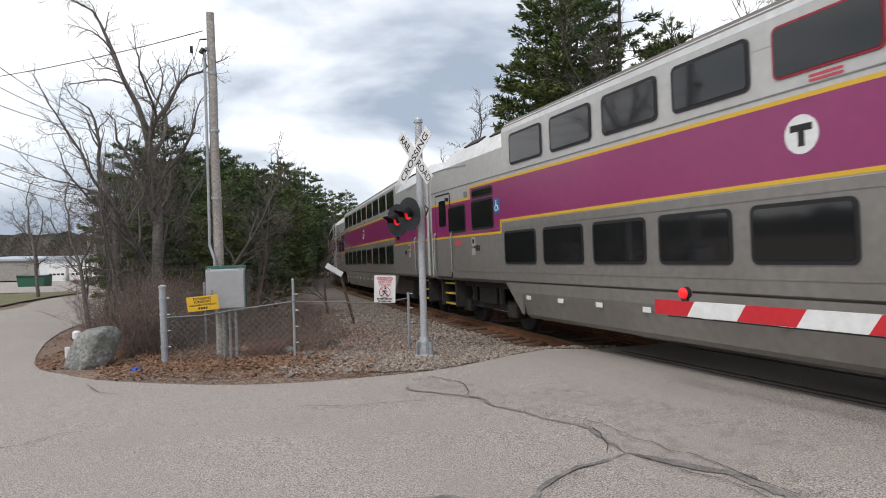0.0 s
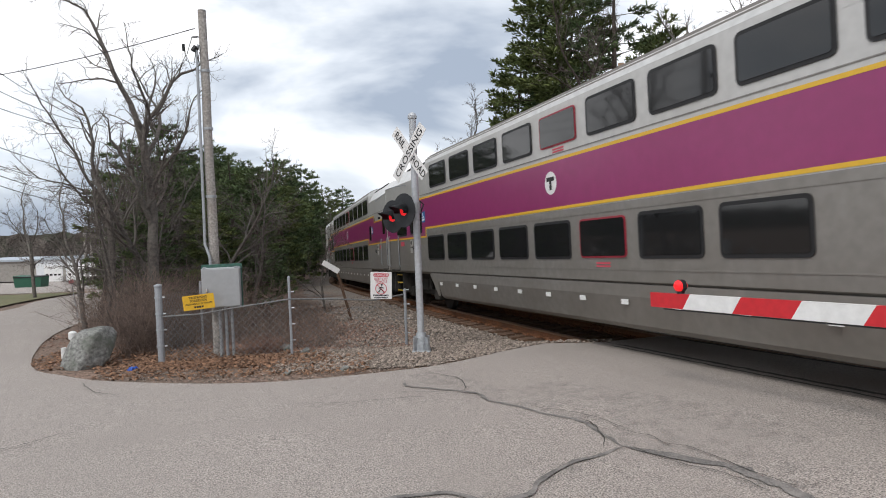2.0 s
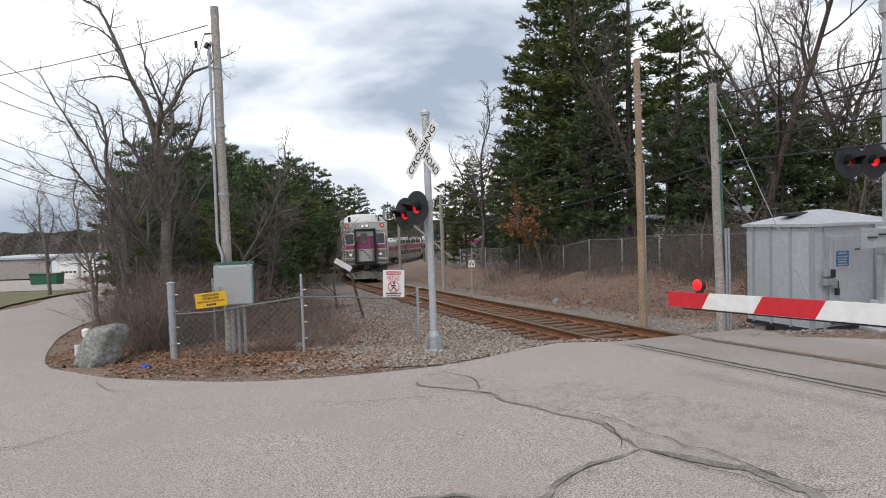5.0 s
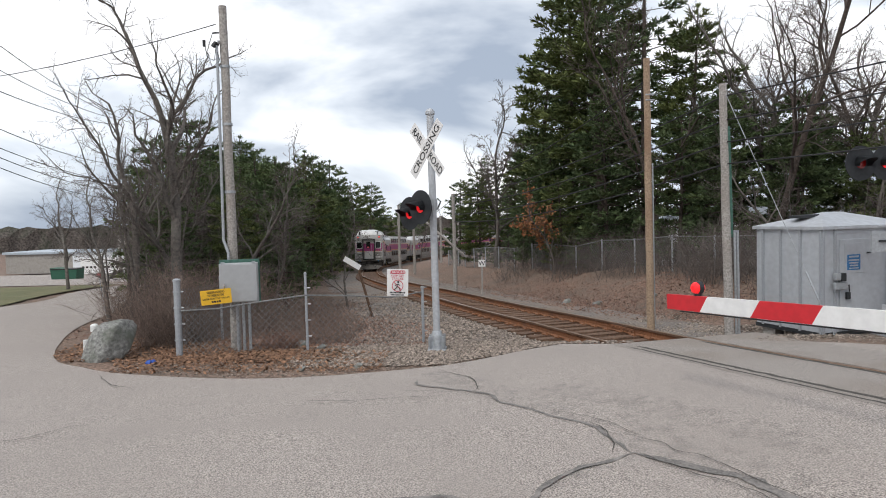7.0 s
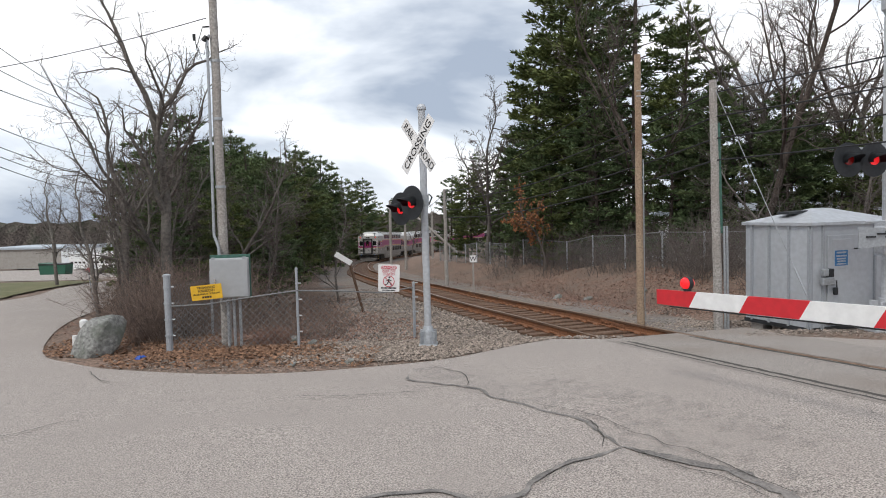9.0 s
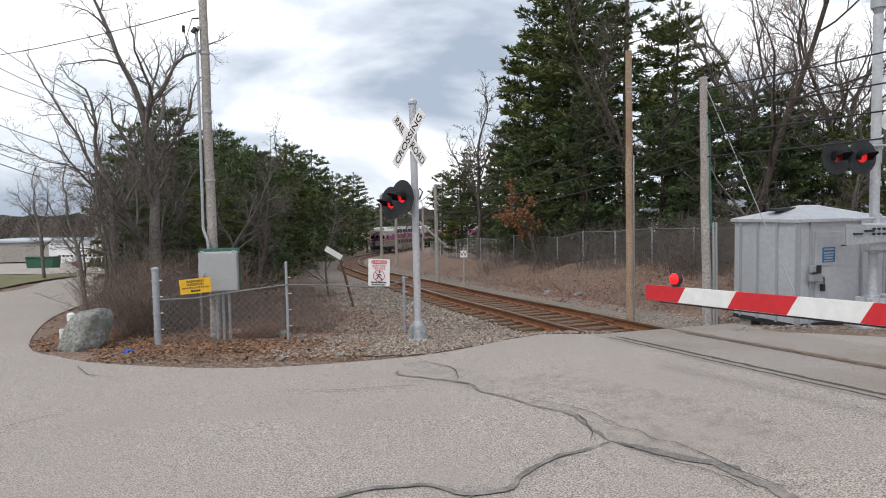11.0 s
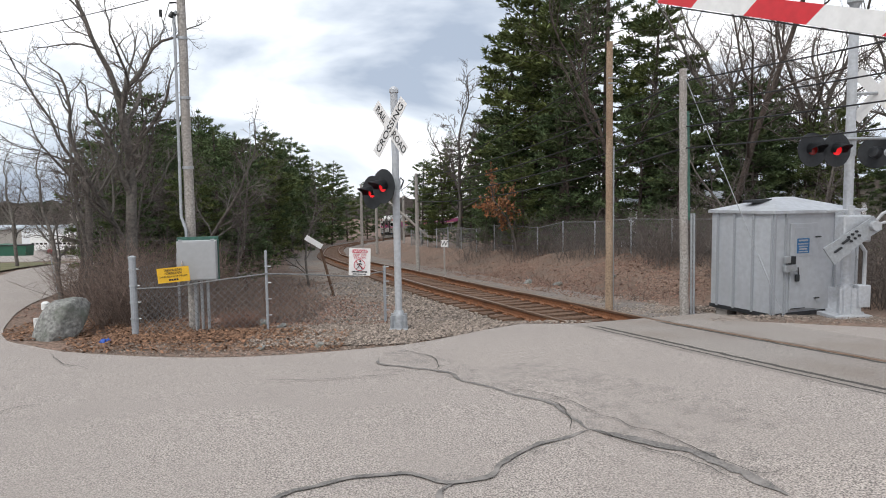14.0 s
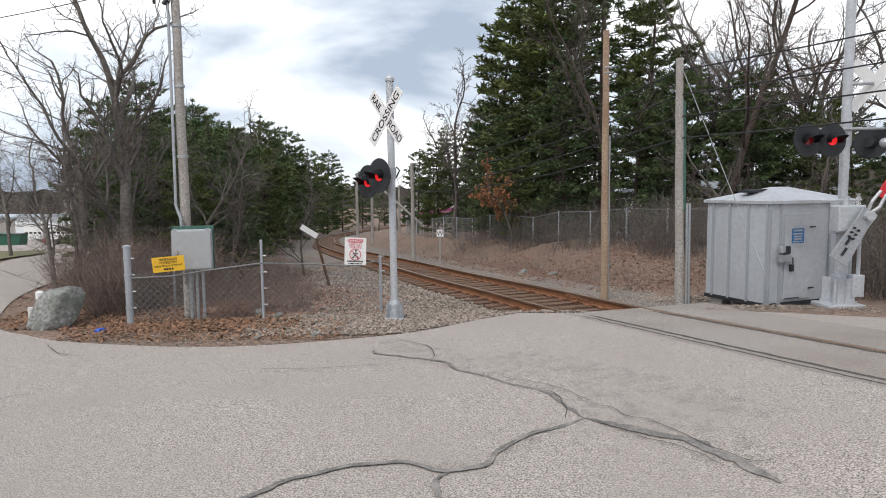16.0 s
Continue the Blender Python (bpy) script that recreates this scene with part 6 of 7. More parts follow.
def build_far():
    # white garage building down the road
    z = float(np.interp(92, FALL_Y, FALL_Z)) - 0.25
    b = thing("garage_building", "low white metal garage building with roll-up doors", "building", pose(-56, 92, z, 0, 0, -4))
    bm = bmesh.new()
    box(bm, 0, 24, 0, 14, 0, 3.3)
    part("shell", bm, "far_wall", b)
    bm = bmesh.new()
    for q in (0,):
        slab(bm, [(-0.4, 3.3), (24.4, 3.3), (24.4, 3.5), (12, 4.1), (-0.4, 3.5)], 14.6, Matrix.Translation((0, -0.3, 0)))
    part("roof", bm, "far_roof", b, "pale blue-grey roof")
    for k in range(6):
        x = 1.2 + 3.3 * k
        bm = bmesh.new()
        box(bm, x, x + 2.6, -0.06, 0.05, 0, 2.5)
        d = part("garage_door", bm, "white", b, "white roll-up door")
        for j in range(4):
            bm = bmesh.new()
            box(bm, x + 0.2 + 0.6 * j, x + 0.6 + 0.6 * j, -0.075, -0.061, 1.1, 1.35)
            part("pane", bm, "pane", d)
        bm = bmesh.new()
        box(bm, x + 2.72, x + 3.1, -0.05, 0.05, 0, 2.5)
        part("pier", bm, "concrete", b)
    b2 = thing("storage_building", "long pale grey storage building behind the garages", "building", pose(-76, 106, z - 0.5, 0, 0, -4))
    bm = bmesh.new()
    box(bm, 0, 22, 0, 10, 0, 3.2)
    part("shell", bm, "concrete", b2)
    bm = bmesh.new()
    slab(bm, [(-0.3, 3.2), (22.3, 3.2), (22.3, 3.35), (-0.3, 3.6)], 10.6, Matrix.Translation((0, -0.3, 0)))
    part("roof", bm, "far_roof", b2)
    dm = thing("dumpster", "dark green steel dumpster on the lot", "dumpster", pose(-41, 66, float(np.interp(66, FALL_Y, FALL_Z)) - 0.2, 0, 0, 5))
    bm = bmesh.new()
    slab(bm, [(-1.2, 0), (1.2, 0), (1.35, 1.2), (-1.35, 1.4)], 1.6)
    part("bin", bm, "dumpster", dm)
    bm = bmesh.new()
    box(bm, -1.35, 1.35, -0.05, 1.65, 1.2, 1.3)
    part("lid", bm, "black", dm)
    # pale building behind the pines
    wb = thing("white_house", "white building behind the pine trees", "building", pose(14, 47, -1.6, 0, 0, -14))
    bm = bmesh.new()
    box(bm, 0, 16, 0, 8, 0, 3.4)
    part("shell", bm, "far_wall", wb)
    bm = bmesh.new()
    slab(bm, [(-0.4, 3.4), (16.4, 3.4), (8, 5.0)], 8.6, Matrix.Translation((0, -0.3, 0)))
    part("roof", bm, "far_roof", wb)
    for k in range(4):
        bm = bmesh.new()
        box(bm, 1.5 + 3.6 * k, 2.7 + 3.6 * k, -0.04, 0.05, 1.2, 2.4)
        part("window", bm, "pane", wb)
    # grass verge and the lot beyond
    verts, faces = [], []
    inner = catmull([(-16.9, 24), (-21.3, 36), (-23.4, 44)], 1.5)
    for x, y in inner:
        for q in range(4):
            xx = x - 0.05 - q * 3.0
            verts.append((xx, y, land(xx, y) + 0.05))
    for i in range(len(inner) - 1):
        for q in range(3):
            faces.append((i * 4 + q, i * 4 + q + 4, i * 4 + q + 5, i * 4 + q + 1))
    lot_v, lot_f = [], []
    ys = np.arange(47, 93, 3.0)
    for y in ys:
        for x in np.linspace(-80, -23.5 - (y - 47) * 0.1, 8):
            lot_v.append((x, y, fall_at(y) + 0.03))
    for i in range(len(ys) - 1):
        for q in range(7):
            lot_f.append((i * 8 + q, i * 8 + q + 1, i * 8 + q + 9, i * 8 + q + 8))
    tagged(raw("parking_lot", lot_v, lot_f, "asphalt"), "pale asphalt lot before the garages", "road", kind="structure")
    tagged(raw("grass_verge", verts, faces, "grass"), "patchy spring grass verge beside the road", "grass", kind="structure")


# ---- trees and undergrowth ----
def add_tube(verts, faces, pts, radii, sides):
    base = len(verts)
    a = None
    for i, p in enumerate(pts):
        d = (pts[min(i + 1, len(pts) - 1)] - pts[max(i - 1, 0)]).normalized()
        a = d.orthogonal().normalized() if a is None else (a - d * a.dot(d)).normalized()
        c = d.cross(a)
        for k in range(sides):
            w = k * math.tau / sides
            verts.append(p + (a * math.cos(w) + c * math.sin(w)) * radii[i])
    for i in range(len(pts) - 1):
        for k in range(sides):
            faces.append((base + i * sides + k, base + i * sides + (k + 1) % sides, base + (i + 1) * sides + (k + 1) % sides, base + (i + 1) * sides + k))


def limb(r, start, heading, length, r0, r1, n, wander, up):
    pts, d, p = [start], heading.normalized(), start.copy()
    for _ in range(n):
        d = (d + Vector((r.gauss(0, wander), r.gauss(0, wander), r.gauss(0, wander) + up))).normalized()
        p = p + d * (length / n)
        pts.append(p)
    return pts, [r0 + (r1 - r0) * k / n for k in range(n + 1)], d


def bare_tree(name, label, seed, height, r0, fork=0.35, lean=(0, 0), twiggy=1.0, m=None, up=0.05, least=0.004, bark="bark"):
    """A leafless tree: trunk and limbs in one part, twigs in another."""
    r = rng(seed)
    big_v, big_f, tw_v, tw_f = [], [], [], []

    def grow(start, heading, length, rad, level):
        n = 7 if level == 0 else 6 if level == 1 else 4
        pts, radii, end = limb(r, start, heading, length, rad, rad * (0.5 if level < 2 else 0.3), n, 0.10 + 0.07 * level, up if level else 0.0)
        if level < 2:
            add_tube(big_v, big_f, pts, radii, 8 if level == 0 else 6)
        elif level == 2:
            add_tube(big_v, big_f, pts, radii, 4)
        else:
            add_tube(tw_v, tw_f, pts, radii, 3)
        if level == 4:
            return
        kids = (6, 7, 6, 4)[level] if level else int(7 * twiggy)
        if level >= 2:
            kids = max(2, int(kids * twiggy))
        for k in range(kids):
            u = fork + (1 - fork) * (k + r.random()) / kids if level == 0 else 0.2 + 0.8 * (k + r.random()) / kids
            i = min(n - 1, int(u * n))
            p = pts[i].lerp(pts[i + 1], u * n - i)
            d = (pts[i + 1] - pts[i]).normalized()
            side = Vector((r.gauss(0, 1), r.gauss(0, 1), r.gauss(0, 0.5)))
            side = (side - d * side.dot(d)).normalized()
            spread = r.uniform(0.6, 1.1)
            grow(p, d + side * spread, length * r.uniform(0.38, 0.62) * (1.05 - 0.35 * u), max(least, radii[i] * r.uniform(0.42, 0.62)), level + 1)
        if level < 2:
            grow(pts[-1], end, length * 0.5, radii[-1] * 0.9, level + 1)

    grow(Vector((0, 0, -0.15)), Vector((lean[0], lean[1], 1)), height * 0.62, r0, 0)
    t = thing(name, label, "tree", m)
    raw("trunk", big_v, big_f, bark, t, smooth=True)
    tagged(raw("twig_crown", tw_v, tw_f, "twig", t), kind="stuff")
    return t


def tuft(verts, faces, r, p, d, size, blades):
    """A spray of needles round a shoot, flatter than it is wide."""
    for _ in range(blades):
        a = Vector((r.gauss(0, 0.55), r.gauss(0, 0.55), r.gauss(0.12, 0.3))) + d * 0.9
        a = a.normalized() * size * r.uniform(0.6, 1.15)
        s = a.cross(Vector((r.gauss(0, 0.6), r.gauss(0, 0.6), r.gauss(0, 1)))).normalized() * size * 0.105
        b = len(verts)
        verts += [p - s * 0.4, p + a * 0.55 + s, p + a, p + a * 0.5 - s]
        faces.append((b, b + 1, b + 2, b + 3))


def pine(name, label, seed, height, r0, bare, reach, m, needles="needle", density=1.0, size=0.36, gap=0.62):
    """A white pine: straight trunk, whorls of level limbs, flat plumes of needles, dead limbs below."""
    r = rng(seed)
    tv, tf, nv, nf = [], [], [], []
    pts, radii, _ = limb(r, Vector((0, 0, -0.2)), Vector((0, 0, 1)), height, r0, 0.03, 10, 0.025, 0.05)
    add_tube(tv, tf, pts, radii, 8)
    z = height * 0.08
    while z < height * 0.98:
        u = z / height
        i = min(9, int(u * 10))
        c = pts[i].lerp(pts[i + 1], u * 10 - i)
        dead = u < bare
        shape = math.sin(math.pi * min(1, (1.02 - u) * 1.05)) ** 0.65 if u > 0.5 else 0.92
        az = r.uniform(0, math.tau)
        for k in range(r.choice((3, 4, 5, 5))):
            az += math.tau / 4.3 + r.gauss(0, 0.25)
            ln = max(0.35, reach * (shape * r.choice((0.5, 0.75, 0.9, 1.0, 1.15)) if not dead else 0.5 * r.random() + 0.15))
            d = Vector((math.cos(az), math.sin(az), r.uniform(-0.16, 0.12) + 0.5 * max(0, u - 0.45)))
            bp, br, end = limb(r, c, d, ln, 0.05 * (1.15 - u) * reach / 2.5 + 0.008, 0.006, 5, 0.07, 0.035)
            add_tube(tv, tf, bp, br, 4)
            if dead and r.random() > 0.12:
                for j in (2, 3, 4):
                    sd = Vector((r.gauss(0, 1), r.gauss(0, 1), r.gauss(0, 0.4))).normalized()
                    add_tube(tv, tf, [bp[j], bp[j] + sd * ln * 0.22], [0.008, 0.003], 3)
                continue
            n = max(3, int(ln * 4.6 * density))
            for j in range(n):
                q = 0.3 + 0.7 * (j + r.random()) / n
                jj = min(4, int(q * 5))
                p = bp[jj].lerp(bp[jj + 1], q * 5 - jj)
                out = (bp[jj + 1] - bp[jj]).normalized()
                flat = Vector((-out.y, out.x, 0)).normalized() * (1 if j % 2 else -1)
                reach_side = ln * 0.34 * (1.15 - q) + 0.12
                twig_end = p + (flat + out * 0.8).normalized() * reach_side + Vector((0, 0, r.uniform(0.0, 0.12)))
                for w in (0.35, 0.7, 1.0) if reach_side > 0.35 else (0.6, 1.0):
                    tuft(nv, nf, r, p.lerp(twig_end, w) + Vector((0, 0, r.gauss(0, 0.05))), (out + flat * 0.7 + Vector((0, 0, 0.15))).normalized(), size * r.uniform(0.75, 1.2), 7)
            tuft(nv, nf, r, bp[-1], end, size * 1.1, 8)
        z += gap * r.uniform(0.7, 1.3)
    for _ in range(3):
        tuft(nv, nf, r, pts[-1], Vector((0, 0, 1)), size, 8)
    t = thing(name, label, "tree", m)
    raw("trunk", tv, tf, "bark_pine", t, smooth=True)
    tagged(raw("crown", nv, nf, needles, t), kind="stuff")
    return t


def at_ground(x, y, turn=0.0, s=1.0, sink=0.0):
    return pose(x, y, land(x, y) - sink, 0, 0, turn) @ Matrix.Scale(s, 4)


def build_trees():
    lab_p = "tall dark green white pine with bare lower limbs"
    lab_y = "dense green young pine at the wood's edge"
    # tall pines behind the right bank
    tall = [pine("pine_tree", lab_p, 31 + k, 17 + k, 0.30, (0.30, 0.22, 0.36)[k], 3.0, Matrix(), ("needle", "needle", "needle_dark")[k], 0.95, 0.42, 0.66) for k in range(3)]
    young = [pine("pine_tree", lab_y, 51 + k, 8.5 + k, 0.14, 0.06, 2.1, Matrix(), ("needle_dark", "needle", "needle_dark")[k], 1.25, 0.32, 0.4) for k in range(3)]
    right = [(5.6, 45, 0, 0.92, 0), (6.6, 39, 1, 0.98, 40), (7.9, 35.5, 0, 1.0, 120), (9.3, 32.5, 2, 0.9, 200), (11.0, 31, 1, 0.66, 260), (8.2, 43, 2, 1.0, 80), (13.6, 31.5, 2, 0.44, 20),
             (12.2, 36, 0, 0.6, 300), (17.5, 34, 1, 0.44, 150), (20.5, 30, 2, 0.4, 230), (3.4, 58, 2, 0.5, 330), (1.6, 76, 0, 0.5, 75), (5.2, 66, 1, 0.62, 10)]
    used = set()
    def place(protos, rows, grp):
        for x, y, k, s, turn in rows:
            m = at_ground(x, y, turn)
            src = protos[k]
            if (grp, k) not in used:
                used.add((grp, k))
                src.matrix_basis = m
                src.scale = (s, s, s)
                o = src
            else:
                o = copy_thing(src, m)
                o.scale = (s, s, s)
            tagged(o, group=grp)
    place(tall, right, "tall pines behind the bank")
    low = [(4.3, 37.5, 0, 0.62, 0), (5.4, 33.5, 1, 0.5, 50), (10.6, 26.5, 2, 0.66, 90), (12.8, 24.5, 0, 0.65, 140), (15.2, 23.6, 1, 0.58, 10), (17.8, 21.6, 2, 0.55, 210), (14.2, 27, 2, 0.7, 260), (20.5, 24, 0, 0.62, 60),
           (1.6, 50, 1, 0.75, 33), (-0.2, 66, 2, 0.8, 99), (22.5, 19.5, 1, 0.55, 180), (9.6, 28.2, 0, 0.78, 5), (7.4, 32.2, 2, 0.8, 25), (5.3, 36.8, 0, 0.82, 45), (5.0, 41.5, 2, 0.85, 65), (11.8, 28.8, 0, 0.9, 85), (13.2, 25.8, 2, 0.68, 105), (8.6, 38.5, 2, 1.05, 125), (11.2, 40.5, 0, 0.9, 145), (14.2, 36.5, 2, 0.7, 165), (6.2, 52, 0, 1.2, 185), (17.2, 29.5, 2, 0.7, 205), (10.2, 47, 1, 1.2, 225), (4.4, 62, 0, 0.8, 245), (19.5, 26, 0, 0.65, 15), (15.8, 26.5, 0, 0.65, 35),
           (-11.2, 48, 1, 0.95, 5), (-12.8, 56, 2, 1.05, 25), (-14.2, 63, 0, 1.15, 45), (-15.4, 70, 1, 1.2, 65), (-16.2, 80, 2, 1.3, 85), (-17.0, 92, 0, 1.4, 105), (-17.4, 104, 1, 1.45, 125), (-16.8, 116, 2, 1.4, 145),
           (-8.6, 22.8, 2, 0.5, 0), (-6.5, 20.3, 1, 0.42, 25), (-7.5, 18.4, 0, 0.38, 190), (-5.7, 22.6, 2, 0.5, 300), (-7.4, 25.0, 0, 0.68, 70), (-10.2, 24.8, 1, 0.5, 130), (-9.0, 28.5, 0, 0.72, 200), (-11.6, 29.5, 2, 0.78, 15), (-10.8, 33.5, 1, 0.74, 290), (-13.4, 34.5, 0, 0.85, 110),
           (-12.6, 39, 2, 0.85, 45), (-15.2, 41, 1, 0.9, 160), (-14.6, 46, 0, 0.92, 240), (-17.4, 48, 2, 0.95, 330), (-16.8, 53, 1, 1.0, 20), (-18.2, 60, 0, 1.12, 85), (-19.6, 67, 2, 1.12, 145), (-20.8, 76, 1, 1.2, 205),
           (-21.6, 86, 0, 1.3, 265), (-21.5, 98, 2, 1.35, 12), (-22, 110, 1, 1.3, 99), (-20, 122, 0, 1.4, 180), (-24, 72, 2, 1.25, 222), (-23, 60, 1, 1.1, 300), (-21, 52, 0, 1.05, 31), (-25, 92, 1, 1.4, 61), (-17.6, 64, 1, 0.9, 31), (-19.5, 82, 0, 1.0, 190), (-20, 105, 2, 1.1, 290),
           (-8.0, 30.5, 2, 0.62, 12), (-9.2, 31.5, 1, 0.66, 80), (-10.6, 37, 0, 0.78, 160), (-11.6, 42, 1, 0.78, 240), (-13.2, 50, 2, 0.8, 300), (-14.6, 56, 0, 0.9, 40), (-12, 26, 2, 0.5, 111), (-14.5, 30, 1, 0.6, 222), (-16.5, 36, 0, 1.0, 333), (-16.2, 61, 1, 0.95, 5), (-17.4, 70, 2, 1.0, 55), (-18.6, 78, 0, 1.05, 105), (-18.8, 90, 1, 1.1, 155), (-16, 131, 1, 1.2, 0), (-13, 141, 2, 1.2, 70), (-9, 153, 0, 1.2, 140)]
    place(young, low, "young pines along the wood's edge")

    # leafless trees
    lab_b = "leafless grey-barked tree with many fine twigs"
    bare_tree("bare_tree", "tall leafless tree with a forked crooked crown", 7, 8.8, 0.17, fork=0.42, lean=(-0.02, 0), m=at_ground(-6.7, 16.6))
    bare_tree("bare_tree", "leafless tree with a broken dead top", 9, 6.4, 0.12, fork=0.5, lean=(-0.12, 0), twiggy=0.7, m=at_ground(-7.6, 16.2))
    bare_tree("bare_tree", "large spreading leafless tree with forked dark limbs", 23, 15.5, 0.145, fork=0.34, lean=(0.02, 0), twiggy=1.25, m=at_ground(11.3, 24.2), up=0.07, least=0.009, bark="bark_pine")
    bare_tree("bare_tree", "tall thin leafless tree with fine pale twigs", 29, 12.0, 0.13, fork=0.4, lean=(-0.04, 0), twiggy=1.0, m=at_ground(16.4, 25.2), up=0.08, least=0.009, bark="bark_pine")
    bare_tree("bare_tree", "slender leafless tree among the pines", 37, 13.5, 0.12, fork=0.3, lean=(0.02, 0), twiggy=0.9, m=at_ground(8.9, 28.8), up=0.1, least=0.009, bark="bark_pine")
    bare_tree("bare_tree", "pale leafless tree at the edge of the pines", 41, 12.0, 0.15, fork=0.3, twiggy=1.2, m=at_ground(2.6, 46), up=0.08, least=0.016)
    protos = [bare_tree("bare_tree", lab_b, 71 + k, (6.2, 5.2, 12.5)[k], (0.075, 0.06, 0.2)[k], fork=(0.2, 0.12, 0.4)[k], twiggy=(1.0, 1.0, 1.0)[k], up=0.04, m=Matrix()) for k in range(3)]
    rows = [(-8.6, 17.5, 0, 0.95, 0), (-8.6, 20.5, 1, 1.0, 90), (-9.2, 22.5, 0, 1.0, 200), (-8.0, 18.8, 1, 1.05, 300), (-7.2, 14.9, 1, 0.8, 45), (-10.2, 25.5, 1, 1.1, 120), (-6.0, 18.5, 0, 0.9, 240), (-7.9, 20.0, 1, 0.9, 10), (-11.5, 30, 0, 1.1, 77), (-8.2, 15.9, 0, 0.8, 33), (-8.9, 19.4, 0, 0.95, 310), (-7.0, 17.6, 0, 1.1, 150), (-8.8, 22, 1, 1.1, 20), (-11, 28, 1, 1.2, 250), (-5.4, 20.5, 1, 1.0, 80), (-3.8, 24, 1, 0.8, 180),
            (17.0, 26.5, 2, 0.85, 300), (13.4, 27.5, 2, 0.9, 45),
            (-22.4, 37, 0, 1.35, 30), (15.2, 29, 2, 1.0, 0), (18.4, 31, 2, 1.05, 140), (12.4, 33.5, 2, 0.95, 250), (21.5, 28, 2, 0.9, 60), (6.2, 48, 2, 0.95, 190), (3.2, 52, 2, 0.8, 20), (11.6, 22.8, 0, 0.9, 40), (13.6, 21.0, 1, 1.0, 170), (16.5, 19.6, 0, 0.9, 260),
            (-3.5, 95, 2, 0.7, 10), (1, 110, 2, 0.75, 100), (-7.5, 112, 2, 0.7, 200), (6, 100, 2, 0.8, 290), (-2, 125, 2, 0.75, 45), (9, 30.5, 1, 0.9, 66)]
    place(protos, rows, "leafless trees in the woods")
    # oak with clinging brown leaves
    r = rng(88)
    oak = bare_tree("oak_tree", "small oak still holding orange-brown dead leaves", 90, 4.6, 0.06, fork=0.25, m=at_ground(4.9, 32.6))
    v, f = [], []
    tw = [c for c in oak.children if c.name.startswith("twig_crown")][0].data.vertices
    for _ in range(1500):
        p = tw[r.randrange(len(tw))].co.copy()
        if p.z < 1.2:
            continue
        a, b = Vector((r.gauss(0, 1), r.gauss(0, 1), r.gauss(-0.6, 1))).normalized() * 0.13, Vector((r.gauss(0, 1), r.gauss(0, 1), r.gauss(0, 1))).normalized() * 0.05
        i = len(v)
        v += [p, p + a * 0.5 + b, p + a, p + a * 0.5 - b]
        f.append((i, i + 1, i + 2, i + 3))
    tagged(raw("foliage", v, f, "oakleaf", oak), kind="stuff")

    # far woods closing the view
    def woods(name, label, pts, h0, h1, seed):
        rr = rng(seed)
        v, f = [], []
        p = catmull(pts, 3.0)
        for i, (x, y) in enumerate(p):
            base = fall_at(y) - 3
            h = h0 + (h1 - h0) * (0.5 + 0.5 * noise.noise((i * 0.21, seed, 0))) + rr.uniform(-0.8, 0.8)
            v += [(x, y, base), (x + rr.uniform(-1, 1), y + rr.uniform(-2, 2), base + 3 + h * 0.6), (x + rr.uniform(-1, 1), y, base + 3 + h)]
        for i in range(len(p) - 1):
            for k in range(2):
                f.append((i * 3 + k, i * 3 + 3 + k, i * 3 + 4 + k, i * 3 + 1 + k))
        tagged(raw(name, v, f, "far_trees"), label, "woods", kind="structure")
    woods("backdrop_woods", "distant brown and green woods", [(-320, 120), (-200, 210), (-110, 260), (-40, 285), (60, 300), (200, 240), (320, 120)], 7, 11, 3)
    woods("backdrop_woods", "distant woods behind the pines", [(8, 130), (22, 100), (34, 76), (48, 50), (60, 20), (75, -20)], 5, 9, 4)
    woods("backdrop_woods", "woods behind the viewer", [(-320, 120), (-300, -80), (-120, -200), (80, -200), (260, -90), (320, 120)], 8, 14, 5)


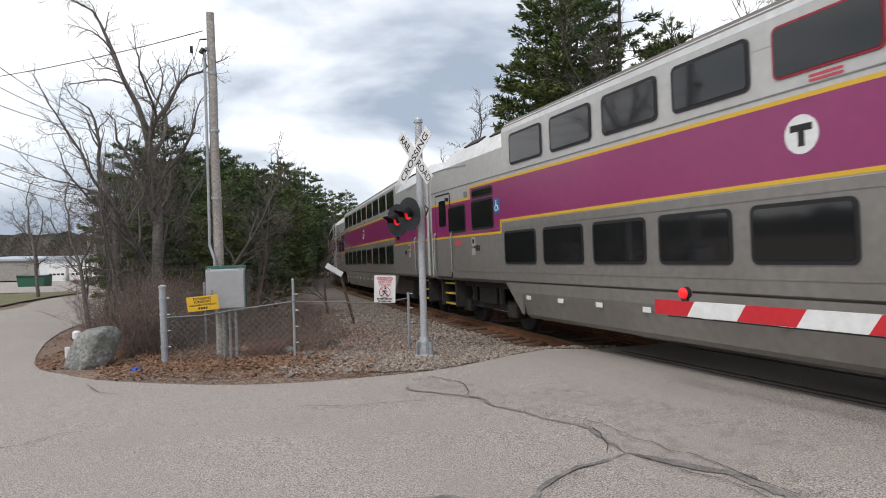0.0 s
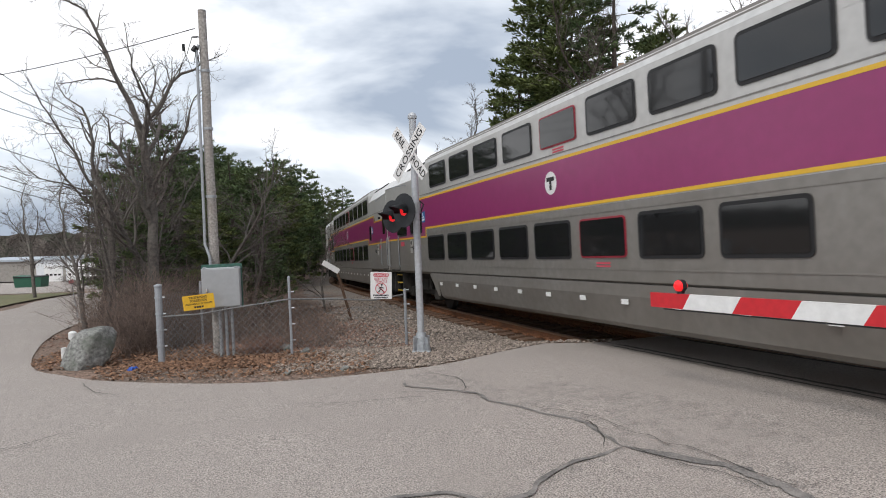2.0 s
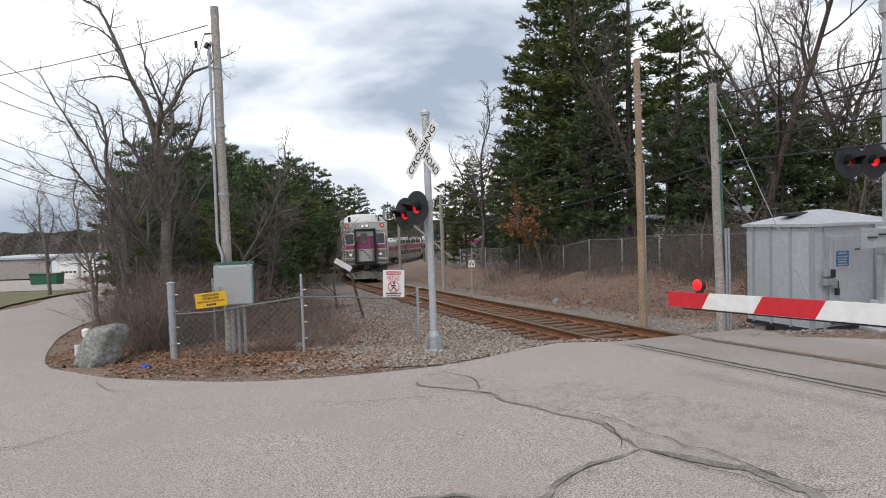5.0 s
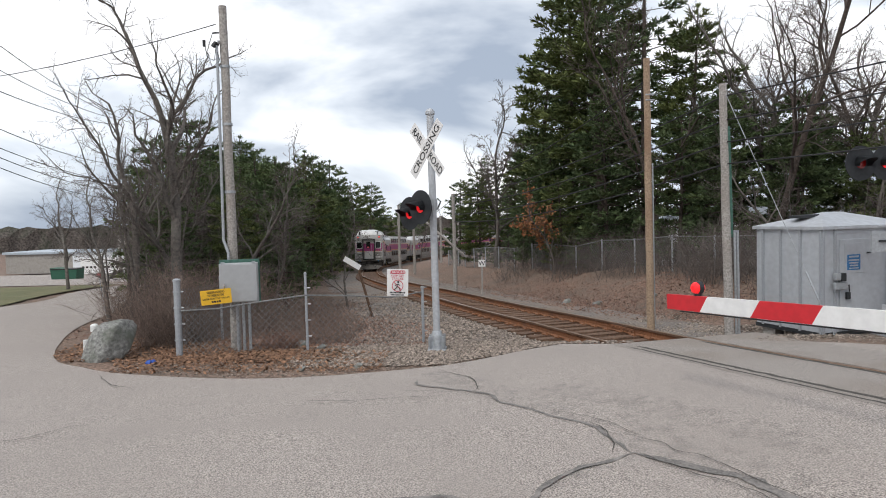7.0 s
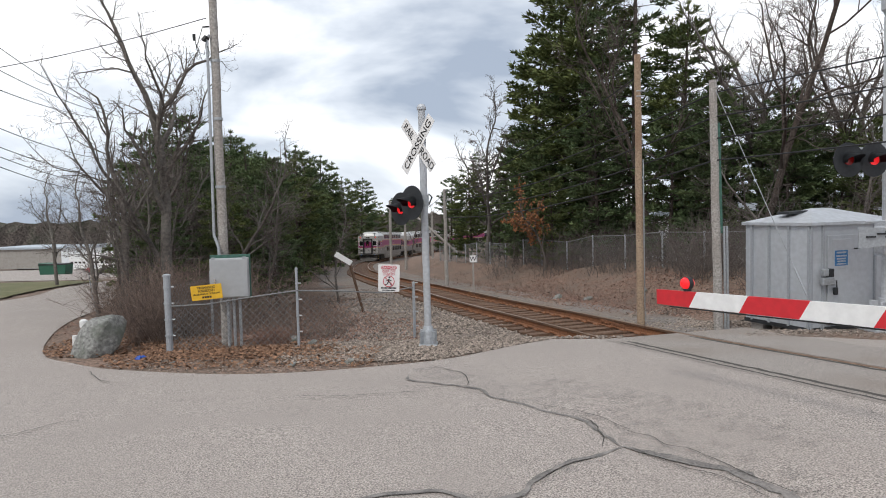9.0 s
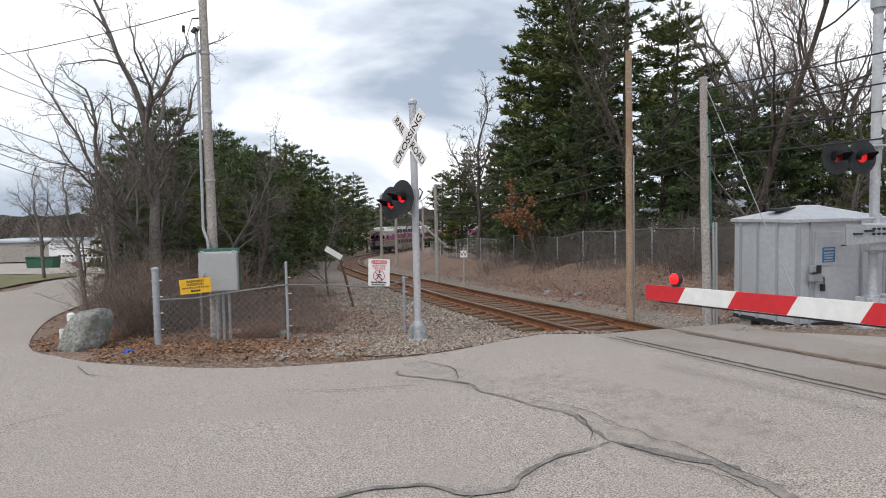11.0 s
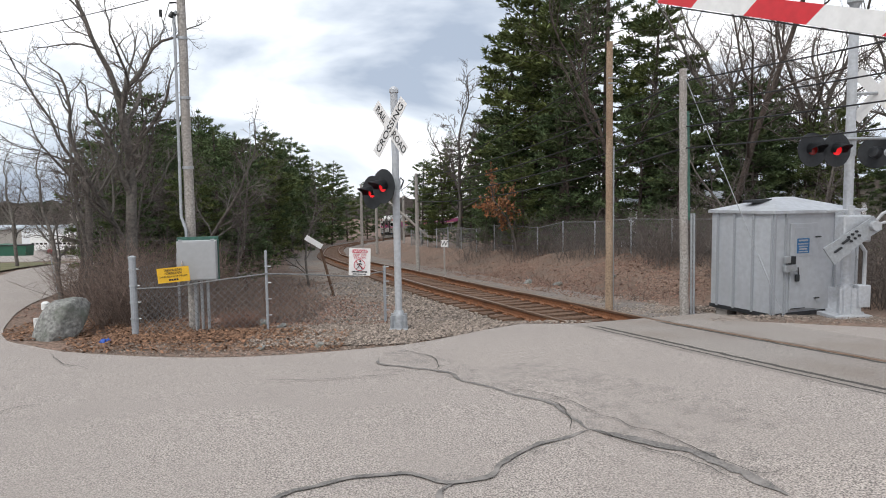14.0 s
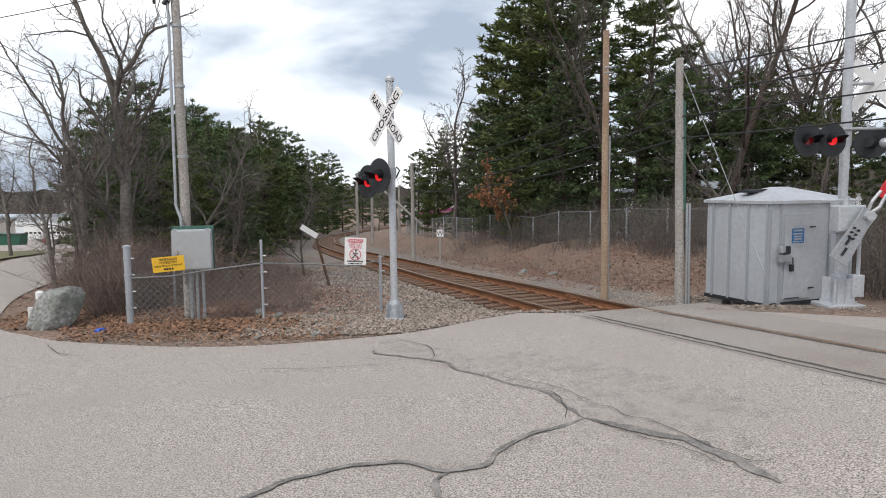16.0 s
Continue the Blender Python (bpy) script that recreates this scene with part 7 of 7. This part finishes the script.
def build_undergrowth():
    r = rng(12)

    def brush(name, label, spots, stems, hmin, hmax, material, width=0.007):
        v, f = [], []
        for _ in range(stems):
            x, y, rad = spots[r.randrange(len(spots))]
            a, d = r.uniform(0, math.tau), rad * math.sqrt(r.random())
            x, y = x + d * math.cos(a), y + d * math.sin(a)
            if in_road(x, y) or abs(off_track(x, y)) < 2.6:
                continue
            h = r.uniform(hmin, hmax)
            p = Vector((x, y, land(x, y) - 0.03))
            pts, radii, _ = limb(r, p, Vector((r.gauss(0, 0.35), r.gauss(0, 0.35), 1)), h, width, width * 0.35, 4, 0.2, 0.0)
            add_tube(v, f, pts, radii, 3)
            for _ in range(3):
                i = r.randrange(1, 4)
                q = pts[i]
                e = q + Vector((r.gauss(0, 1), r.gauss(0, 1), r.gauss(0.6, 0.6))).normalized() * h * r.uniform(0.15, 0.4)
                mid_p = q.lerp(e, 0.5) + Vector((r.gauss(0, 0.03), r.gauss(0, 0.03), 0.02))
                add_tube(v, f, [q, mid_p, e], [width * 0.6, width * 0.5, width * 0.3], 3)
        tagged(raw(name, v, f, material), label, "brush", kind="stuff")

    left = [(-6.1, 14.6, 0.9), (-5.4, 14.0, 0.6), (-6.8, 15.5, 1.0), (-7.6, 16.8, 1.2), (-5.6, 16, 1.2), (-7.8, 18.8, 1.1), (-4.6, 16.8, 1.0), (-6.4, 18.5, 1.6), (-8.6, 21.2, 1.3), (-8, 21.5, 1.8), (-5.6, 13.2, 0.5), (-9.6, 24.8, 1.3)]
    brush("brush_thicket", "tangled brown leafless brush beside the fence", left, 2500, 0.5, 1.9, "brush", 0.006)
    brush("brush_thicket", "low dry brush on the bank behind the fence", [(-4.0, 15.2, 1.0), (-3.0, 16.4, 1.1), (-3.6, 18.2, 1.3), (-4.8, 20, 1.6), (-5.2, 23, 1.8), (-2.6, 14.6, 0.8), (-6.5, 27, 2.0)], 1500, 0.15, 0.6, "brush", 0.005)
    bank = [(9.6, 18.5, 1.0), (10.6, 16.6, 1.0), (8.8, 21.5, 1.2), (9.2, 24.5, 1.8), (7.8, 27.5, 1.8), (6.2, 31.5, 2.0), (4.4, 36, 2.2), (10.8, 22, 2.0), (12.4, 19.6, 2.0), (12, 16.4, 1.5), (14.5, 17.5, 2.5), (11.2, 27, 2.5), (8.6, 31, 2.5), (11.2, 14.4, 1.0)]
    brush("brush_thicket", "brown leafless saplings and brush along the bank fence", bank, 3400, 0.7, 2.4, "twig", 0.008)
    brush("brush_thicket", "dry stalks and sticks over the leafy bank", [(4.5, 22, 2.0), (6.0, 20, 2.0), (3.2, 27, 2.2), (7.2, 18, 1.5), (2.0, 32, 2.0), (0.2, 40, 2.5)], 500, 0.2, 0.5, "brush", 0.005)
    # pile of cut brush by the cabinet
    brush("brush_pile", "small pile of cut brown brush and leaves", [(-3.05, 12.75, 0.32)], 260, 0.15, 0.45, "leaf_dull", 0.006)

    def scatter(name, label, category, spots, count, make, material, avoid=1.35):
        v, f = [], []
        for _ in range(count):
            x0, x1, y0, y1, w = spots[r.randrange(len(spots))]
            x, y = r.uniform(x0, x1), r.uniform(y0, y1)
            if in_road(x, y) or abs(off_track(x, y)) < avoid:
                continue
            make(v, f, x, y)
        tagged(raw(name, v, f, material), label, category, kind="stuff")

    def a_leaf(v, f, x, y):
        z = land(x, y) + r.uniform(0.004, 0.05)
        s = r.uniform(0.022, 0.052)
        a = r.uniform(0, math.tau)
        u = Vector((math.cos(a), math.sin(a), r.gauss(0, 0.35))) * s
        w = Vector((-math.sin(a), math.cos(a), r.gauss(0, 0.35))) * s * 0.6
        p = Vector((x, y, z))
        i = len(v)
        v += [p - u, p - w * 0.9, p + u, p + w, p + Vector((0, 0, s * 0.35))]
        f += [(i, i + 1, i + 4), (i + 1, i + 2, i + 4), (i + 2, i + 3, i + 4), (i + 3, i, i + 4)]

    def a_stone(v, f, x, y, s=None):
        s = s or r.uniform(0.016, 0.046)
        u = abs(off_track(x, y))
        h = fall_at(y) - 0.235 - 0.07 * smooth(1.5, 3.2, u)
        z = max(land(x, y) + 0.012, h if u < 4.4 else -99) + s * 0.25
        i = len(v)
        for d in ((1, 0, 0), (0, 1, 0), (-1, 0, 0), (0, -1, 0), (0.1, 0, 0.7), (0, 0.1, -0.6)):
            v.append((x + s * (d[0] * r.uniform(0.7, 1.2) + r.uniform(-0.25, 0.25)), y + s * (d[1] * r.uniform(0.7, 1.2) + r.uniform(-0.25, 0.25)), z + s * (d[2] * r.uniform(0.7, 1.1) + r.uniform(-0.2, 0.2))))
        f += [(i, i + 1, i + 4), (i + 1, i + 2, i + 4), (i + 2, i + 3, i + 4), (i + 3, i, i + 4), (i + 1, i, i + 5), (i + 2, i + 1, i + 5), (i + 3, i + 2, i + 5), (i, i + 3, i + 5)]

    scatter("dead_leaves", "drift of orange-brown dead leaves at the fence foot", "leaves", [(-5.6, -2.0, 11.2, 12.7, 1), (-5.2, -1.6, 11.4, 12.3, 1), (-7.5, -5.0, 11.6, 14.0, 1), (-5, -1.8, 12, 14, 1), (-5.4, -0.8, 10.5, 12.0, 1)], 7500, a_leaf, "leaf")
    scatter("dead_leaves", "old brown leaves covering the bank", "leaves", [(1.5, 9.5, 17, 26, 1), (-1, 6, 24, 36, 1), (-9, -3.0, 14, 26, 1), (-4, 0, 13, 18, 1), (3, 8.5, 17.5, 24, 1), (0, 5, 22, 30, 1), (-4.5, -1.5, 13, 20, 1)], 24000, a_leaf, "leaf_dull", 2.6)
    scatter("ballast_stones", "loose grey and tan ballast stones", "stones", [(-2.2, 3.6, 11.3, 15.0, 1), (-2.0, 3.0, 13, 18, 1), (-3.0, 2.0, 15, 23, 1), (-2.5, 1.6, 10.8, 12.8, 1), (-1.5, 3, 11.4, 14, 1)], 26000, a_stone, "stone", 0.0)
    scatter("ballast_stones", "loose grey ballast stones along the track", "stones", [(4.0, 8.0, 12.2, 16.0, 1), (2.8, 6.5, 14.5, 19, 1), (-0.5, 4, 18, 27, 1), (-4.5, 1.5, 22, 32, 1)], 12000, a_stone, "stone", 0.0)

    def grit(v, f, x, y):
        a_stone(v, f, x, y, r.uniform(0.008, 0.02))

    scatter("road_grit", "loose grit along the pavement edge", "grit", [(-5.4, 2.2, 10.1, 11.8, 1), (5.2, 9, 11.4, 12.9, 1)], 6500, grit, "stone", 1.6)


# ---- build ----
build_ground()
build_cracks()
build_track()
cars = build_train()
build_mast()
build_gate_mast()
far_arm = build_far_arm()
near_arm = build_near_gate()
build_poles()
build_wires()
build_fence()
build_signs()
build_box()
build_shed()
build_rocks()
build_far()
build_trees()
build_undergrowth()


def motions():
    for k, car in enumerate(cars):
        walk(car, [(t, car_pose(k, t)) for t in np.arange(0, 16.01, 0.25)])
    walk(near_arm, [(t, gate_pose(a)) for t, a in GATE_RISE])
    walk(far_arm, [(t, pose(*FAR_PIVOT) @ pose(0, 0, 0, 0, -a, 0)) for t, a in FAR_RISE])


GATE_RISE = [(0, 0.0), (6, 0.0), (11.2, 0.0), (11.5, 1.1), (12.0, 4.2), (12.5, 9.0), (13.0, 13.6), (13.5, 18.2), (14.0, 22.5), (14.5, 27.2), (15.2, 33.6), (16.0, 40.5)]
FAR_RISE = [(0, 0.0), (6, 0.0), (11.2, 0.0), (11.6, 2.0), (12.5, 12.0), (13.5, 27.0), (14.5, 42.0), (15.2, 50.0), (16.0, 58.0)]
motions()
